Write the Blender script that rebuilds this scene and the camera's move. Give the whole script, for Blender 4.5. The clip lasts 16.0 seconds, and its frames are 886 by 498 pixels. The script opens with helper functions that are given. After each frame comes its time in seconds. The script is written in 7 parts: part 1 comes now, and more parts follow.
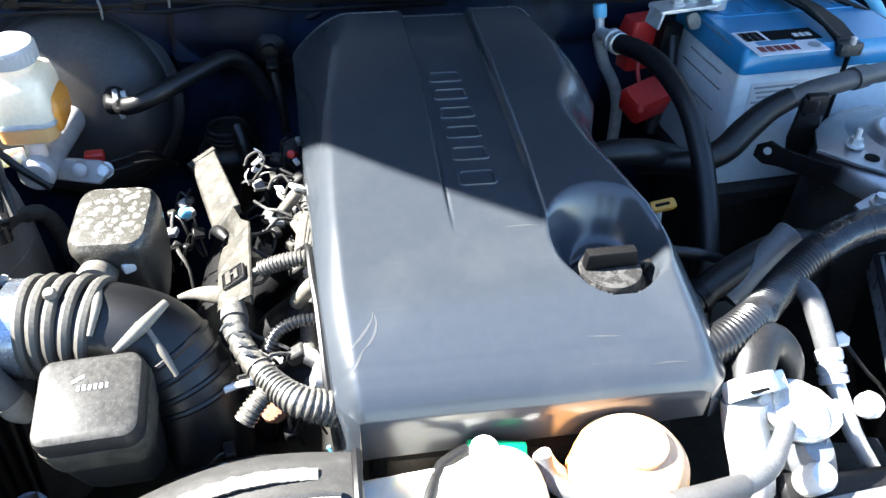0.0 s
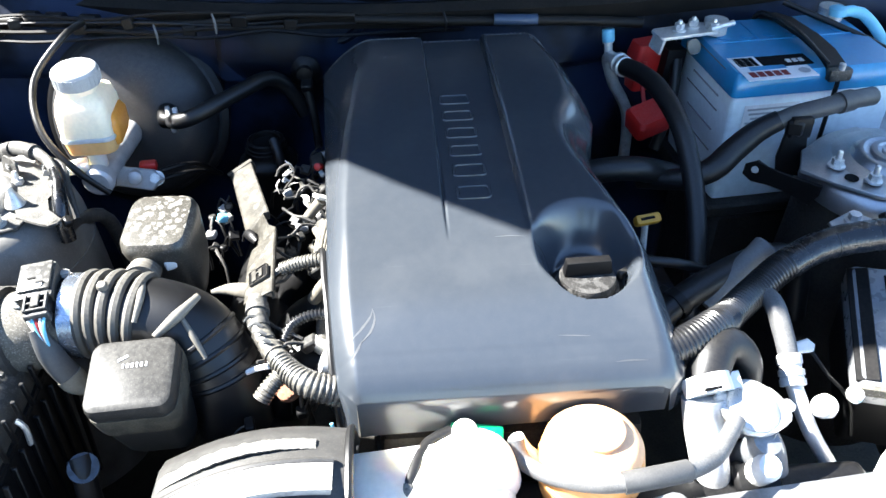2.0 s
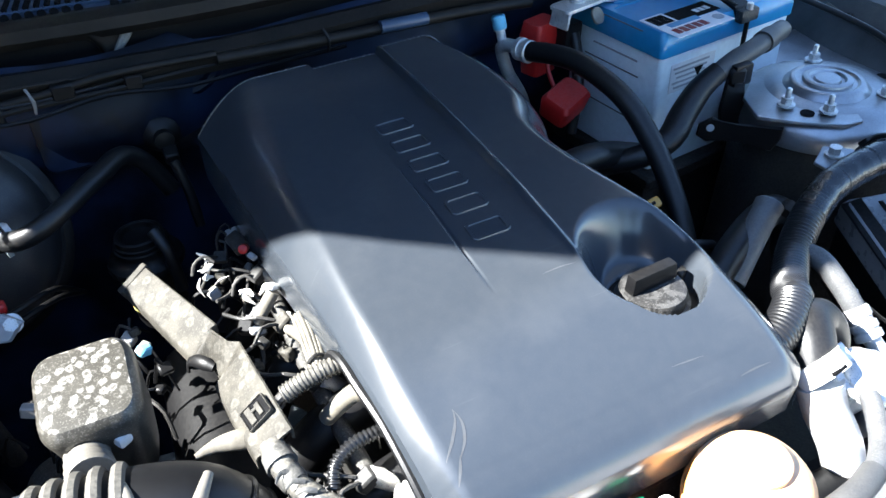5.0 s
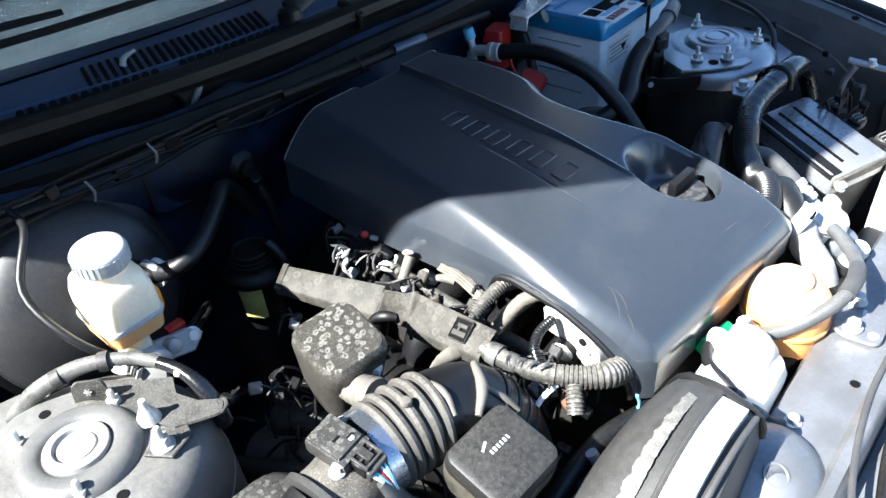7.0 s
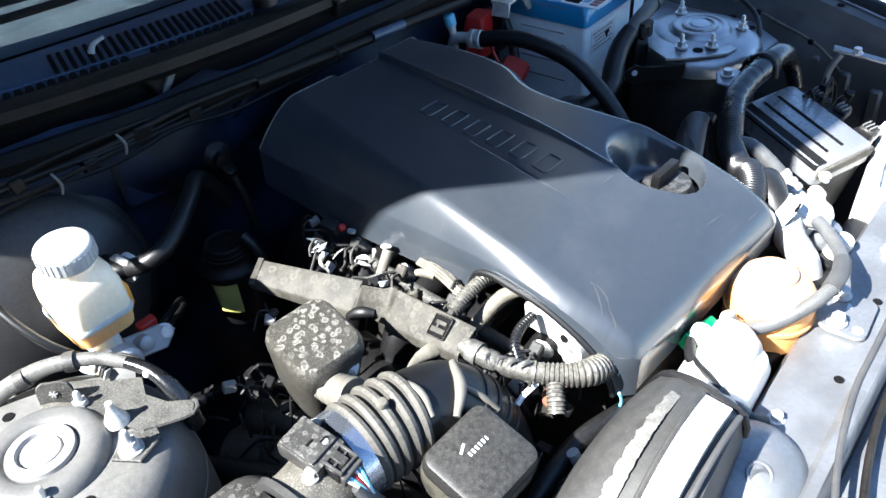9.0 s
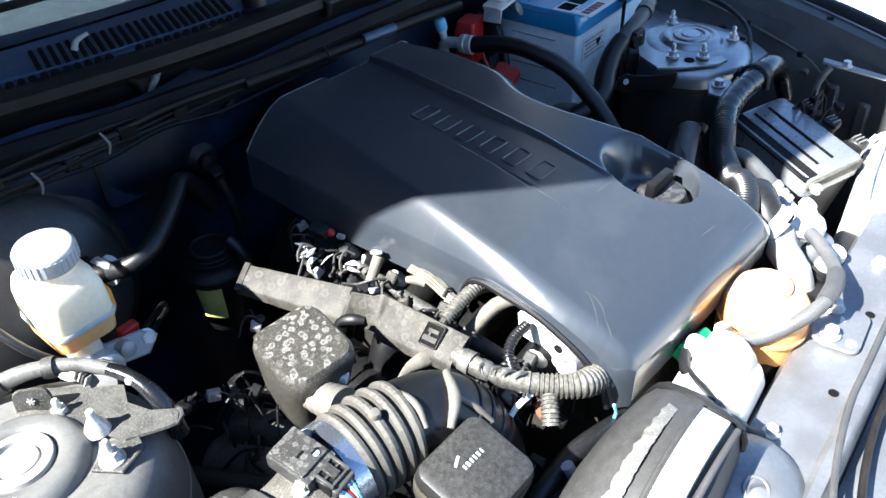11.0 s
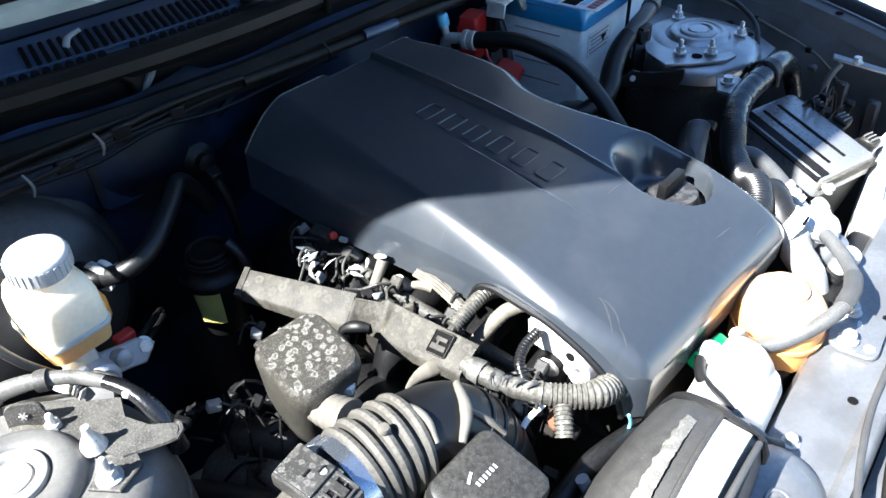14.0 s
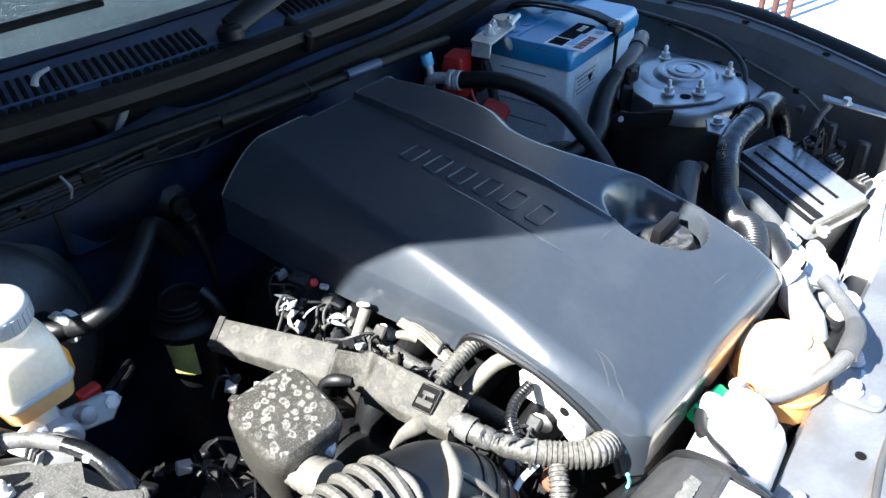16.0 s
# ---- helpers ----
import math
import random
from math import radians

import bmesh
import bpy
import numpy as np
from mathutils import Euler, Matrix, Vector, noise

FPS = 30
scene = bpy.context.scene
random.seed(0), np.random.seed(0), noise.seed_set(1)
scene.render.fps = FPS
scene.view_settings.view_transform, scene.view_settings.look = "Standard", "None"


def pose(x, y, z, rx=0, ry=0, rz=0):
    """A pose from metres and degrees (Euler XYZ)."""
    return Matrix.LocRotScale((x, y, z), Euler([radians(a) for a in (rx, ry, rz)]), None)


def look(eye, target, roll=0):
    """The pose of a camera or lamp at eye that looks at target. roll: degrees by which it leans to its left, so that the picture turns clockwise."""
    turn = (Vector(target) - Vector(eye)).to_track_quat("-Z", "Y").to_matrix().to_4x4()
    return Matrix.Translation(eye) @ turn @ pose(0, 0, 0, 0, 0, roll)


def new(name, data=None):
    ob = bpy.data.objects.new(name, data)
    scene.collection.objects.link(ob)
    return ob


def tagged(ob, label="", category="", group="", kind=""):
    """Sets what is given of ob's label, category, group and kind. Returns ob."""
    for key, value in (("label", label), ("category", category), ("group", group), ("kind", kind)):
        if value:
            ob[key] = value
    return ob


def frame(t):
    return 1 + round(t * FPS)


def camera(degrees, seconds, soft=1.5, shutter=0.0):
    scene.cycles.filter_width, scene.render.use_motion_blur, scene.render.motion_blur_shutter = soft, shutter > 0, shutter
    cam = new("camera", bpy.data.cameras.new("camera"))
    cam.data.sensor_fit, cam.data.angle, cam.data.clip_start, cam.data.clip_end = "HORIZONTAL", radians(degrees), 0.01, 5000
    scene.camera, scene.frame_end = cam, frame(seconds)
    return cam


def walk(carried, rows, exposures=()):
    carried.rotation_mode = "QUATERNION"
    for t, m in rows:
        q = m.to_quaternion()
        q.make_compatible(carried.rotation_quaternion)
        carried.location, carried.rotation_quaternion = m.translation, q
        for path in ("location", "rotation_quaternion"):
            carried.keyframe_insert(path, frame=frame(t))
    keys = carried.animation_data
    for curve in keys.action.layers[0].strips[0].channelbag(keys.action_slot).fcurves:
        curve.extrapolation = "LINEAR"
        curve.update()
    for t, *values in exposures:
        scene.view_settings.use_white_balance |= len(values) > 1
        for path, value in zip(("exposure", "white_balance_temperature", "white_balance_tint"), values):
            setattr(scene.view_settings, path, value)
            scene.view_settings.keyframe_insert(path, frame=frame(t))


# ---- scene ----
cam = camera(58.3, 16.0)
METRES, EYE, TILT, LEAN, TURN = 1.35, 1.6, -40.0, 0.0, 0.0
PATH = [
    (0, (-0.092, 0.298, 1.42), (0.135, 1.854, 0.184), 0.9),
    (0.5, (-0.015, 0.275, 1.44), (0.075, 1.834, 0.192), -2.3),
    (1, (-0.028, 0.256, 1.45), (-0.017, 1.839, 0.227), -2.2),
    (1.5, (-0.027, 0.239, 1.464), (0.048, 1.814, 0.234), -1.7),
    (2, (-0.04, 0.221, 1.483), (0.04, 1.793, 0.249), -1.2),
    (2.5, (-0.037, 0.244, 1.484), (0.043, 1.767, 0.19), -2.4),
    (3, (-0.037, 0.263, 1.478), (0.046, 1.809, 0.212), -1.7),
    (3.5, (-0.037, 0.265, 1.475), (0.018, 1.808, 0.204), -2.2),
    (3.7, (-0.041, 0.267, 1.469), (0.014, 1.806, 0.193), -2.2),
    (5.8, (-0.446, 0.507, 1.403), (0.567, 1.748, 0.206), -4.3),
    (6, (-0.499, 0.503, 1.409), (0.537, 1.721, 0.208), -4.4),
    (6.5, (-0.589, 0.475, 1.474), (0.502, 1.609, 0.239), -6.5),
    (7, (-0.611, 0.428, 1.512), (0.46, 1.615, 0.31), -5.8),
    (7.5, (-0.607, 0.42, 1.509), (0.446, 1.596, 0.28), -5.1),
    (8, (-0.602, 0.424, 1.508), (0.45, 1.585, 0.265), -5.4),
    (8.5, (-0.598, 0.431, 1.506), (0.462, 1.578, 0.256), -5.2),
    (9, (-0.59, 0.439, 1.507), (0.488, 1.585, 0.272), -5.2),
    (9.2, (-0.59, 0.446, 1.506), (0.517, 1.573, 0.28), -4.3),
    (11.5, (-0.592, 0.466, 1.496), (0.532, 1.574, 0.268), -3.0),
    (12, (-0.587, 0.474, 1.495), (0.538, 1.573, 0.259), -3.0),
    (12.5, (-0.584, 0.474, 1.499), (0.536, 1.576, 0.261), -3.2),
    (13, (-0.584, 0.482, 1.495), (0.539, 1.582, 0.258), -3.2),
    (13.5, (-0.582, 0.488, 1.493), (0.54, 1.582, 0.251), -3.1),
    (14, (-0.581, 0.49, 1.49), (0.548, 1.582, 0.253), -2.9),
    (14.5, (-0.579, 0.493, 1.487), (0.548, 1.582, 0.245), -2.7),
    (15, (-0.579, 0.495, 1.485), (0.547, 1.586, 0.243), -2.7),
    (15.5, (-0.571, 0.498, 1.485), (0.555, 1.585, 0.24), -2.7),
    (16, (-0.557, 0.518, 1.474), (0.647, 1.613, 0.311), -2.0),
]
EXPOSURES = [(0, 3.17, 6520, 8), (3.7, 3.17, 6520, 8), (5.8, 2.87, 6220, 8), (6.05, 2.89, 6220, 8), (6.45, 2.33, 6220, 8), (7.0, 2.37, 6220, 8), (7.8, 2.47, 6220, 8), (15.5, 2.48, 6220, 8), (16, 2.57, 6220, 8)]
walk(cam, [(t, look(eye, target, roll)) for t, eye, target, roll in PATH], EXPOSURES)

# ---- world, sun, exposure ----
SUN = Vector((-0.975 * math.cos(radians(44)), 0.222 * math.cos(radians(44)), math.sin(radians(44))))
world = bpy.data.worlds.new("sky")
scene.world = world
world.use_nodes = True
_nt = world.node_tree
_sky = _nt.nodes.new("ShaderNodeTexSky")
_sky.sky_type, _sky.sun_disc = "NISHITA", False
_sky.sun_elevation, _sky.sun_rotation = radians(44), math.atan2(-0.975, 0.222)
_sky.dust_density, _sky.ozone_density, _sky.air_density, _sky.altitude = 0.25, 4.2, 1.0, 1000.0
_nt.nodes["Background"].inputs["Strength"].default_value = 0.072
_nt.links.new(_sky.outputs[0], _nt.nodes["Background"].inputs[0])
sun_data = bpy.data.lights.new("sun", "SUN")
sun_data.energy, sun_data.angle, sun_data.color = 5.0, radians(0.6), (1.0, 0.975, 0.94)
sun = new("sun", sun_data)
sun.matrix_world = look(SUN * 20, (0, 0, 0))


# ---- materials ----
def material(name, color, rough=0.5, metal=0.0, spec=0.5, second=None, scale=30.0, amount=0.5, dust=0.0, bump=0.0,
             bump_scale=200.0, dust_color=(0.42, 0.39, 0.35), trans=0.0, sss=0.0, coat=0.0, island=0.0, sharp=(0.4, 0.65), rings=0.0, scratch=0.0, grain=0.0, fleck=0.22, coat_rough=0.03, coat_ior=1.5):
    """A principled surface: two colours mixed by noise, dust that settles in patches on faces that look up, fine relief."""
    m = bpy.data.materials.new(name)
    m.use_nodes = True
    nt = m.node_tree
    n, l = nt.nodes, nt.links
    b = n["Principled BSDF"]
    b.inputs["Roughness"].default_value = rough
    b.inputs["Metallic"].default_value = metal
    b.inputs["Specular IOR Level"].default_value = spec
    b.inputs["Transmission Weight"].default_value = trans
    b.inputs["Coat Weight"].default_value, b.inputs["Coat Roughness"].default_value = coat, coat_rough
    b.inputs["Coat IOR"].default_value = coat_ior
    if sss:
        b.inputs["Subsurface Weight"].default_value = sss
        b.inputs["Subsurface Scale"].default_value = 0.03
        b.inputs["Subsurface Radius"].default_value = (1.0, 0.85, 0.65)
    co = n.new("ShaderNodeTexCoord")
    second = second or tuple(c * 0.72 for c in color)

    def noise_tex(s, detail=5.0):
        t = n.new("ShaderNodeTexNoise")
        t.inputs["Scale"].default_value, t.inputs["Detail"].default_value = s, detail
        l.new(co.outputs["Object"], t.inputs["Vector"])
        return t

    def ramp(src, a, c):
        r = n.new("ShaderNodeMapRange")
        r.inputs["From Min"].default_value, r.inputs["From Max"].default_value = a, c
        l.new(src, r.inputs["Value"])
        return r.outputs[0]

    def mix(fac, a, c):
        x = n.new("ShaderNodeMix")
        x.data_type = "RGBA"
        for src, slot in ((fac, 0), (a, 6), (c, 7)):
            if isinstance(src, (tuple, float)):
                x.inputs[slot].default_value = (*src, 1) if isinstance(src, tuple) else src
            else:
                l.new(src, x.inputs[slot])
        return x.outputs[2]

    def times(a, k):
        t = n.new("ShaderNodeMath")
        t.operation = "MULTIPLY"
        l.new(a, t.inputs[0])
        if isinstance(k, float):
            t.inputs[1].default_value = k
        else:
            l.new(k, t.inputs[1])
        return t.outputs[0]

    big = ramp(noise_tex(scale).outputs["Fac"], *sharp)
    fine = ramp(noise_tex(scale * 9).outputs["Fac"], 0.35, 0.7)
    col = mix(times(big, float(amount)), tuple(color), tuple(second))
    col = mix(times(fine, fleck), col, tuple(c * 0.6 for c in color))
    if island:
        inf = n.new("ShaderNodeObjectInfo")
        col = mix(times(inf.outputs["Random"], float(island)), col, tuple(c * 0.45 for c in color))
    if scratch:
        for turn, thin in ((0.5, 260.0), (-0.9, 200.0)):
            mp = n.new("ShaderNodeMapping")
            mp.inputs["Rotation"].default_value = (0, 0, turn)
            mp.inputs["Scale"].default_value = (9.0, thin, 9.0)
            l.new(co.outputs["Object"], mp.inputs["Vector"])
            t = n.new("ShaderNodeTexNoise")
            t.inputs["Scale"].default_value, t.inputs["Detail"].default_value = 1.0, 2.0
            l.new(mp.outputs[0], t.inputs["Vector"])
            here = ramp(noise_tex(9.0, 2.0).outputs["Fac"], 0.55, 0.7)
            col = mix(times(times(ramp(t.outputs["Fac"], 0.66, 0.72), here), float(scratch)), col, (0.22, 0.215, 0.21))
    if grain:
        col = mix(times(ramp(noise_tex(650.0, 4.0).outputs["Fac"], 0.54, 0.66), float(grain)), col, tuple(dust_color))
    if dust:
        geo = n.new("ShaderNodeNewGeometry")
        sep = n.new("ShaderNodeSeparateXYZ")
        l.new(geo.outputs["Normal"], sep.inputs[0])
        up = ramp(sep.outputs["Z"], 0.15, 0.95)
        if rings:
            vo = n.new("ShaderNodeTexVoronoi")
            vo.inputs["Scale"].default_value = rings
            l.new(co.outputs["Object"], vo.inputs["Vector"])
            size = ramp(vo.outputs["Color"], 0.05, 0.4)
            ragged = ramp(noise_tex(rings * 4, 3.0).outputs["Fac"], 0.3, 0.5)
            warp = n.new("ShaderNodeMix")
            warp.data_type = "VECTOR"
            warp.inputs[0].default_value = 0.006
            l.new(co.outputs["Object"], warp.inputs[4])
            l.new(noise_tex(rings * 1.6, 3.0).outputs["Color"], warp.inputs[5])
            l.new(warp.outputs[1], vo.inputs["Vector"])
            rim = ramp(vo.outputs["Distance"], 0.02, 0.33)
            spots = times(times(times(ramp(vo.outputs["Distance"], 0.46, 0.36), size), ragged), rim)
        else:
            spots = ramp(noise_tex(scale * 11, 9.0).outputs["Fac"], 0.28, 0.72)
        f = times(times(up, spots), float(dust))
        col = mix(f, col, tuple(dust_color))
        rr = n.new("ShaderNodeMapRange")
        rr.inputs["To Min"].default_value, rr.inputs["To Max"].default_value = rough, min(0.95, rough + 0.45)
        l.new(f, rr.inputs["Value"])
        l.new(rr.outputs[0], b.inputs["Roughness"])
    else:
        rr = n.new("ShaderNodeMapRange")
        rr.inputs["To Min"].default_value, rr.inputs["To Max"].default_value = rough * 0.82, min(1.0, rough * 1.25)
        l.new(fine, rr.inputs["Value"])
        l.new(rr.outputs[0], b.inputs["Roughness"])
    l.new(col, b.inputs["Base Color"])
    if bump:
        bp = n.new("ShaderNodeBump")
        bp.inputs["Strength"].default_value, bp.inputs["Distance"].default_value = bump, 0.001
        l.new(noise_tex(bump_scale, 3.0).outputs["Fac"], bp.inputs["Height"])
        l.new(bp.outputs[0], b.inputs["Normal"])
    return m


COVER = material("cover_plastic", (0.0295, 0.036, 0.045), 0.6, spec=0.1, second=(0.051, 0.0565, 0.0635), scale=9, amount=0.7, sharp=(0.5, 0.74), dust=0.02, dust_color=(0.25, 0.24, 0.23), bump=0.03, bump_scale=900, scratch=0.1, grain=0.01, fleck=0.04, coat=1.0, coat_rough=0.2, coat_ior=1.65)
BLACK = material("black_plastic", (0.005, 0.005, 0.0055), 0.42, spec=0.25, dust=0.02, scale=25, bump=0.08, bump_scale=500)
DUSTY = material("dusty_black_plastic", (0.015, 0.0148, 0.0142), 0.45, second=(0.03, 0.029, 0.027), dust=0.2, scale=22, dust_color=(0.16, 0.152, 0.137), bump=0.06, bump_scale=300, grain=0.16, spec=0.35)
SPOTTED = material("water_spotted_plastic", (0.04, 0.0372, 0.0312), 0.32, second=(0.068, 0.0632, 0.053), dust=0.95, scale=60, dust_color=(0.2, 0.19, 0.168), bump=0.12, bump_scale=300, rings=125.0, grain=0.4)
MUDDY = material("muddy_plastic", (0.032, 0.0292, 0.0238), 0.6, second=(0.064, 0.0585, 0.0475), scale=45, amount=0.9, sharp=(0.42, 0.6), dust=0.7, rings=80.0, dust_color=(0.13, 0.123, 0.106), bump=0.3, bump_scale=260, grain=0.3, spec=0.3)
RUBBER = material("black_rubber", (0.006, 0.0062, 0.007), 0.42, spec=0.45, dust=0.03, scale=30, bump=0.08, bump_scale=600)
BELLOWS = material("bellows_rubber", (0.005, 0.0052, 0.006), 0.4, spec=0.5, dust=0.015, dust_color=(0.15, 0.14, 0.13), scale=18, bump=0.06, bump_scale=300)
LOOM = material("corrugated_loom_plastic", (0.008, 0.0083, 0.0095), 0.28, spec=0.8, dust=0.06, dust_color=(0.2, 0.19, 0.18), scale=60)
LOOM_DUST = material("dusty_corrugated_loom", (0.05, 0.048, 0.044), 0.26, dust=0.55, scale=25, dust_color=(0.36, 0.335, 0.28), grain=0.12)
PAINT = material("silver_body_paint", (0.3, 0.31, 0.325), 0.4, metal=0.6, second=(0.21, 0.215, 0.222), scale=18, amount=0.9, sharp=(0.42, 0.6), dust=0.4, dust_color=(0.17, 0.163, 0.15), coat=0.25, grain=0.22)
PAINT_DIRT = material("dirty_silver_paint", (0.16, 0.16, 0.155), 0.5, metal=0.15, second=(0.095, 0.092, 0.086), scale=16, amount=0.9, sharp=(0.42, 0.6), dust=0.35, dust_color=(0.23, 0.22, 0.195), bump=0.15, grain=0.3)
# Silver firewall in dim blue skylight: its shade is put into this blue-black colour.
PAINT_SHADED = material("shaded_firewall_paint", (0.012, 0.023, 0.055), 0.4, spec=0.15, second=(0.002, 0.003, 0.006), scale=7, amount=1.0, sharp=(0.42, 0.58))
STEEL = material("zinc_plated_steel", (0.7, 0.69, 0.66), 0.32, metal=0.5, second=(0.5, 0.48, 0.45), scale=80, amount=0.7)
BRACKET = material("grimy_bracket_steel", (0.05, 0.048, 0.044), 0.6, metal=0.2, second=(0.018, 0.0172, 0.016), scale=55, amount=0.95, sharp=(0.46, 0.58), dust=0.3, dust_color=(0.25, 0.24, 0.215), bump=0.3, grain=0.35)
ALU = material("cast_aluminium", (0.6, 0.6, 0.595), 0.42, metal=0.3, second=(0.4, 0.4, 0.39), scale=50, amount=0.7, bump=0.3, bump_scale=500)
WHITE = material("white_plastic", (0.78, 0.77, 0.74), 0.4, second=(0.62, 0.6, 0.55), scale=30, amount=0.4)
TANK = material("translucent_white_tank", (0.84, 0.8, 0.72), 0.42, second=(0.8, 0.74, 0.63), scale=18, amount=0.4, sss=0.9)
CAP_GREY = material("pale_grey_cap", (0.38, 0.395, 0.405), 0.45, second=(0.3, 0.31, 0.32), scale=40, amount=0.5, bump=0.2)
DUSTY_GREY = material("dusty_grey_plastic", (0.11, 0.11, 0.112), 0.5, second=(0.16, 0.158, 0.15), scale=40, amount=0.7, dust=0.2)
FLUID = material("brake_fluid_amber_tank", (0.9, 0.5, 0.2), 0.35, second=(0.86, 0.44, 0.16), scale=30, amount=0.4, sss=0.3)
ORANGE = material("orange_tank_plastic", (0.92, 0.43, 0.14), 0.4, second=(0.88, 0.37, 0.11), scale=25, amount=0.5)
GREEN = material("green_plastic", (0.0, 0.27, 0.1), 0.4, scale=40)
BLUE = material("battery_blue", (0.015, 0.22, 0.44), 0.3, second=(0.02, 0.27, 0.5), scale=12, amount=0.5, dust=0.06, coat=0.4, coat_rough=0.2)
BATTERY = material("battery_white_case", (0.86, 0.95, 0.97), 0.35, second=(0.8, 0.9, 0.93), scale=14, amount=0.5, dust=0.02, bump=0.05, coat=0.5, coat_rough=0.2)
RED = material("red_plastic", (0.5, 0.015, 0.012), 0.42, second=(0.3, 0.01, 0.01), scale=30, amount=0.6, dust=0.1)
LIGHT_BLUE = material("light_blue_plastic", (0.18, 0.55, 0.75), 0.4, scale=60)
YELLOW = material("yellow_plastic", (0.4, 0.2, 0.018), 0.4, scale=60, second=(0.3, 0.14, 0.012))
YELLOW_LIT = material("sunlit_yellow_strip", (0.55, 0.52, 0.16), 0.35, second=(0.3, 0.28, 0.09), scale=30, amount=0.6)
LID = material("satin_grey_lid", (0.2, 0.205, 0.215), 0.3, spec=0.7, scale=12, bump=0.06, bump_scale=800, coat=0.8, coat_rough=0.2)
STICKER = material("white_paper_sticker", (0.75, 0.75, 0.75), 0.5, scale=60, amount=0.2)
INK = material("black_print", (0.006, 0.006, 0.0065), 0.9, spec=0.1, scale=60)
INK_RED = material("red_print", (0.2, 0.012, 0.012), 0.5, scale=60)
INK_GREY = material("grey_print", (0.35, 0.36, 0.38), 0.5, scale=60)
PRINT = material("white_print", (0.75, 0.74, 0.7), 0.6, scale=60)
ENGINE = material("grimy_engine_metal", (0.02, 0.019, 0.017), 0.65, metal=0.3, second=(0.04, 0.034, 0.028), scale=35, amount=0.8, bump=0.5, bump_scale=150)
TAPE = material("grimy_cloth_tape", (0.014, 0.0137, 0.0133), 0.6, second=(0.045, 0.042, 0.038), scale=60, amount=0.7, dust=0.12, bump=0.2, bump_scale=400, grain=0.1)
TAN = material("dusty_tan_hose", (0.17, 0.155, 0.125), 0.65, second=(0.1, 0.09, 0.07), scale=70, amount=0.8, bump=0.3, bump_scale=300)
RUST = material("rusty_steel", (0.2, 0.08, 0.04), 0.8, second=(0.1, 0.04, 0.02), scale=60, amount=0.8)
FOAM = material("white_foam_strip", (0.5, 0.485, 0.455), 0.9, second=(0.2, 0.193, 0.178), scale=60, amount=0.8, sharp=(0.55, 0.68), bump=0.6, bump_scale=500)
COWL = material("faded_cowl_plastic", (0.04, 0.068, 0.12), 0.32, second=(0.03, 0.046, 0.076), scale=12, amount=0.8, dust=0.04, bump=0.1, bump_scale=700)
SEAL = material("weatherstrip_rubber", (0.007, 0.0062, 0.0055), 0.5, spec=0.2, second=(0.016, 0.0135, 0.011), scale=25, amount=0.7, dust=0.03)
ASPHALT = material("sunlit_concrete", (0.72, 0.72, 0.71), 0.9, second=(0.64, 0.64, 0.63), scale=3, amount=0.8, bump=0.4, bump_scale=80)
TAR = material("worn_asphalt", (0.07, 0.07, 0.072), 0.9, second=(0.05, 0.05, 0.05), scale=3, amount=0.8, bump=0.5, bump_scale=90)
LEAVES = material("far_tree_foliage", (0.05, 0.09, 0.03), 0.7, second=(0.08, 0.12, 0.04), scale=6, amount=0.8)
BARK = material("tree_bark", (0.12, 0.09, 0.07), 0.9, scale=12, bump=0.5)
BAND = material("blue_silver_band_steel", (0.45, 0.5, 0.58), 0.24, metal=0.9, second=(0.3, 0.33, 0.38), scale=40, amount=0.5)
# Paler copy of the orange tank plastic, for the parts the sun hits.
ORANGE_LIT = material("sunlit_orange_plastic", (0.93, 0.58, 0.33), 0.4, second=(0.89, 0.5, 0.25), scale=25, amount=0.6)
CRUMB = material("weathered_foam_edge", (0.17, 0.165, 0.15), 0.9, second=(0.09, 0.086, 0.077), scale=90, amount=0.8, bump=0.4, bump_scale=400, grain=0.3)
BRAID = material("blue_grey_braid", (0.05, 0.07, 0.1), 0.4, second=(0.02, 0.026, 0.035), scale=150, amount=0.9, bump=0.4, bump_scale=500)
SKID = material("smooth_black_plastic", (0.03, 0.0295, 0.029), 0.45, second=(0.05, 0.0485, 0.046), scale=10, amount=0.8, dust=0.1, dust_color=(0.2, 0.19, 0.17), grain=0.12)
SERVO = material("satin_black_servo_paint", (0.02, 0.021, 0.024), 0.42, second=(0.028, 0.028, 0.028), scale=14, amount=0.6, dust=0.2, dust_color=(0.16, 0.148, 0.125), grain=0.12)
CAP_GRIME = material("grimy_cap_plastic", (0.012, 0.0118, 0.0115), 0.3, second=(0.06, 0.059, 0.057), scale=110, amount=0.9, sharp=(0.5, 0.57), dust=0.1, dust_color=(0.3, 0.29, 0.28), grain=0.2)
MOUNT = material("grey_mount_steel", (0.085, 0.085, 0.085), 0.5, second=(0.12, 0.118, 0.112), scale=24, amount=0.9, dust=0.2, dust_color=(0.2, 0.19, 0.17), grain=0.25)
CUP = material("pale_mount_cup", (0.3, 0.295, 0.285), 0.45, second=(0.24, 0.235, 0.225), scale=40, amount=0.7, grain=0.2)
SLATE = material("slate_grey_render", (0.05, 0.056, 0.07), 0.9, second=(0.035, 0.04, 0.05), scale=2, amount=0.8, bump=0.4, bump_scale=40)
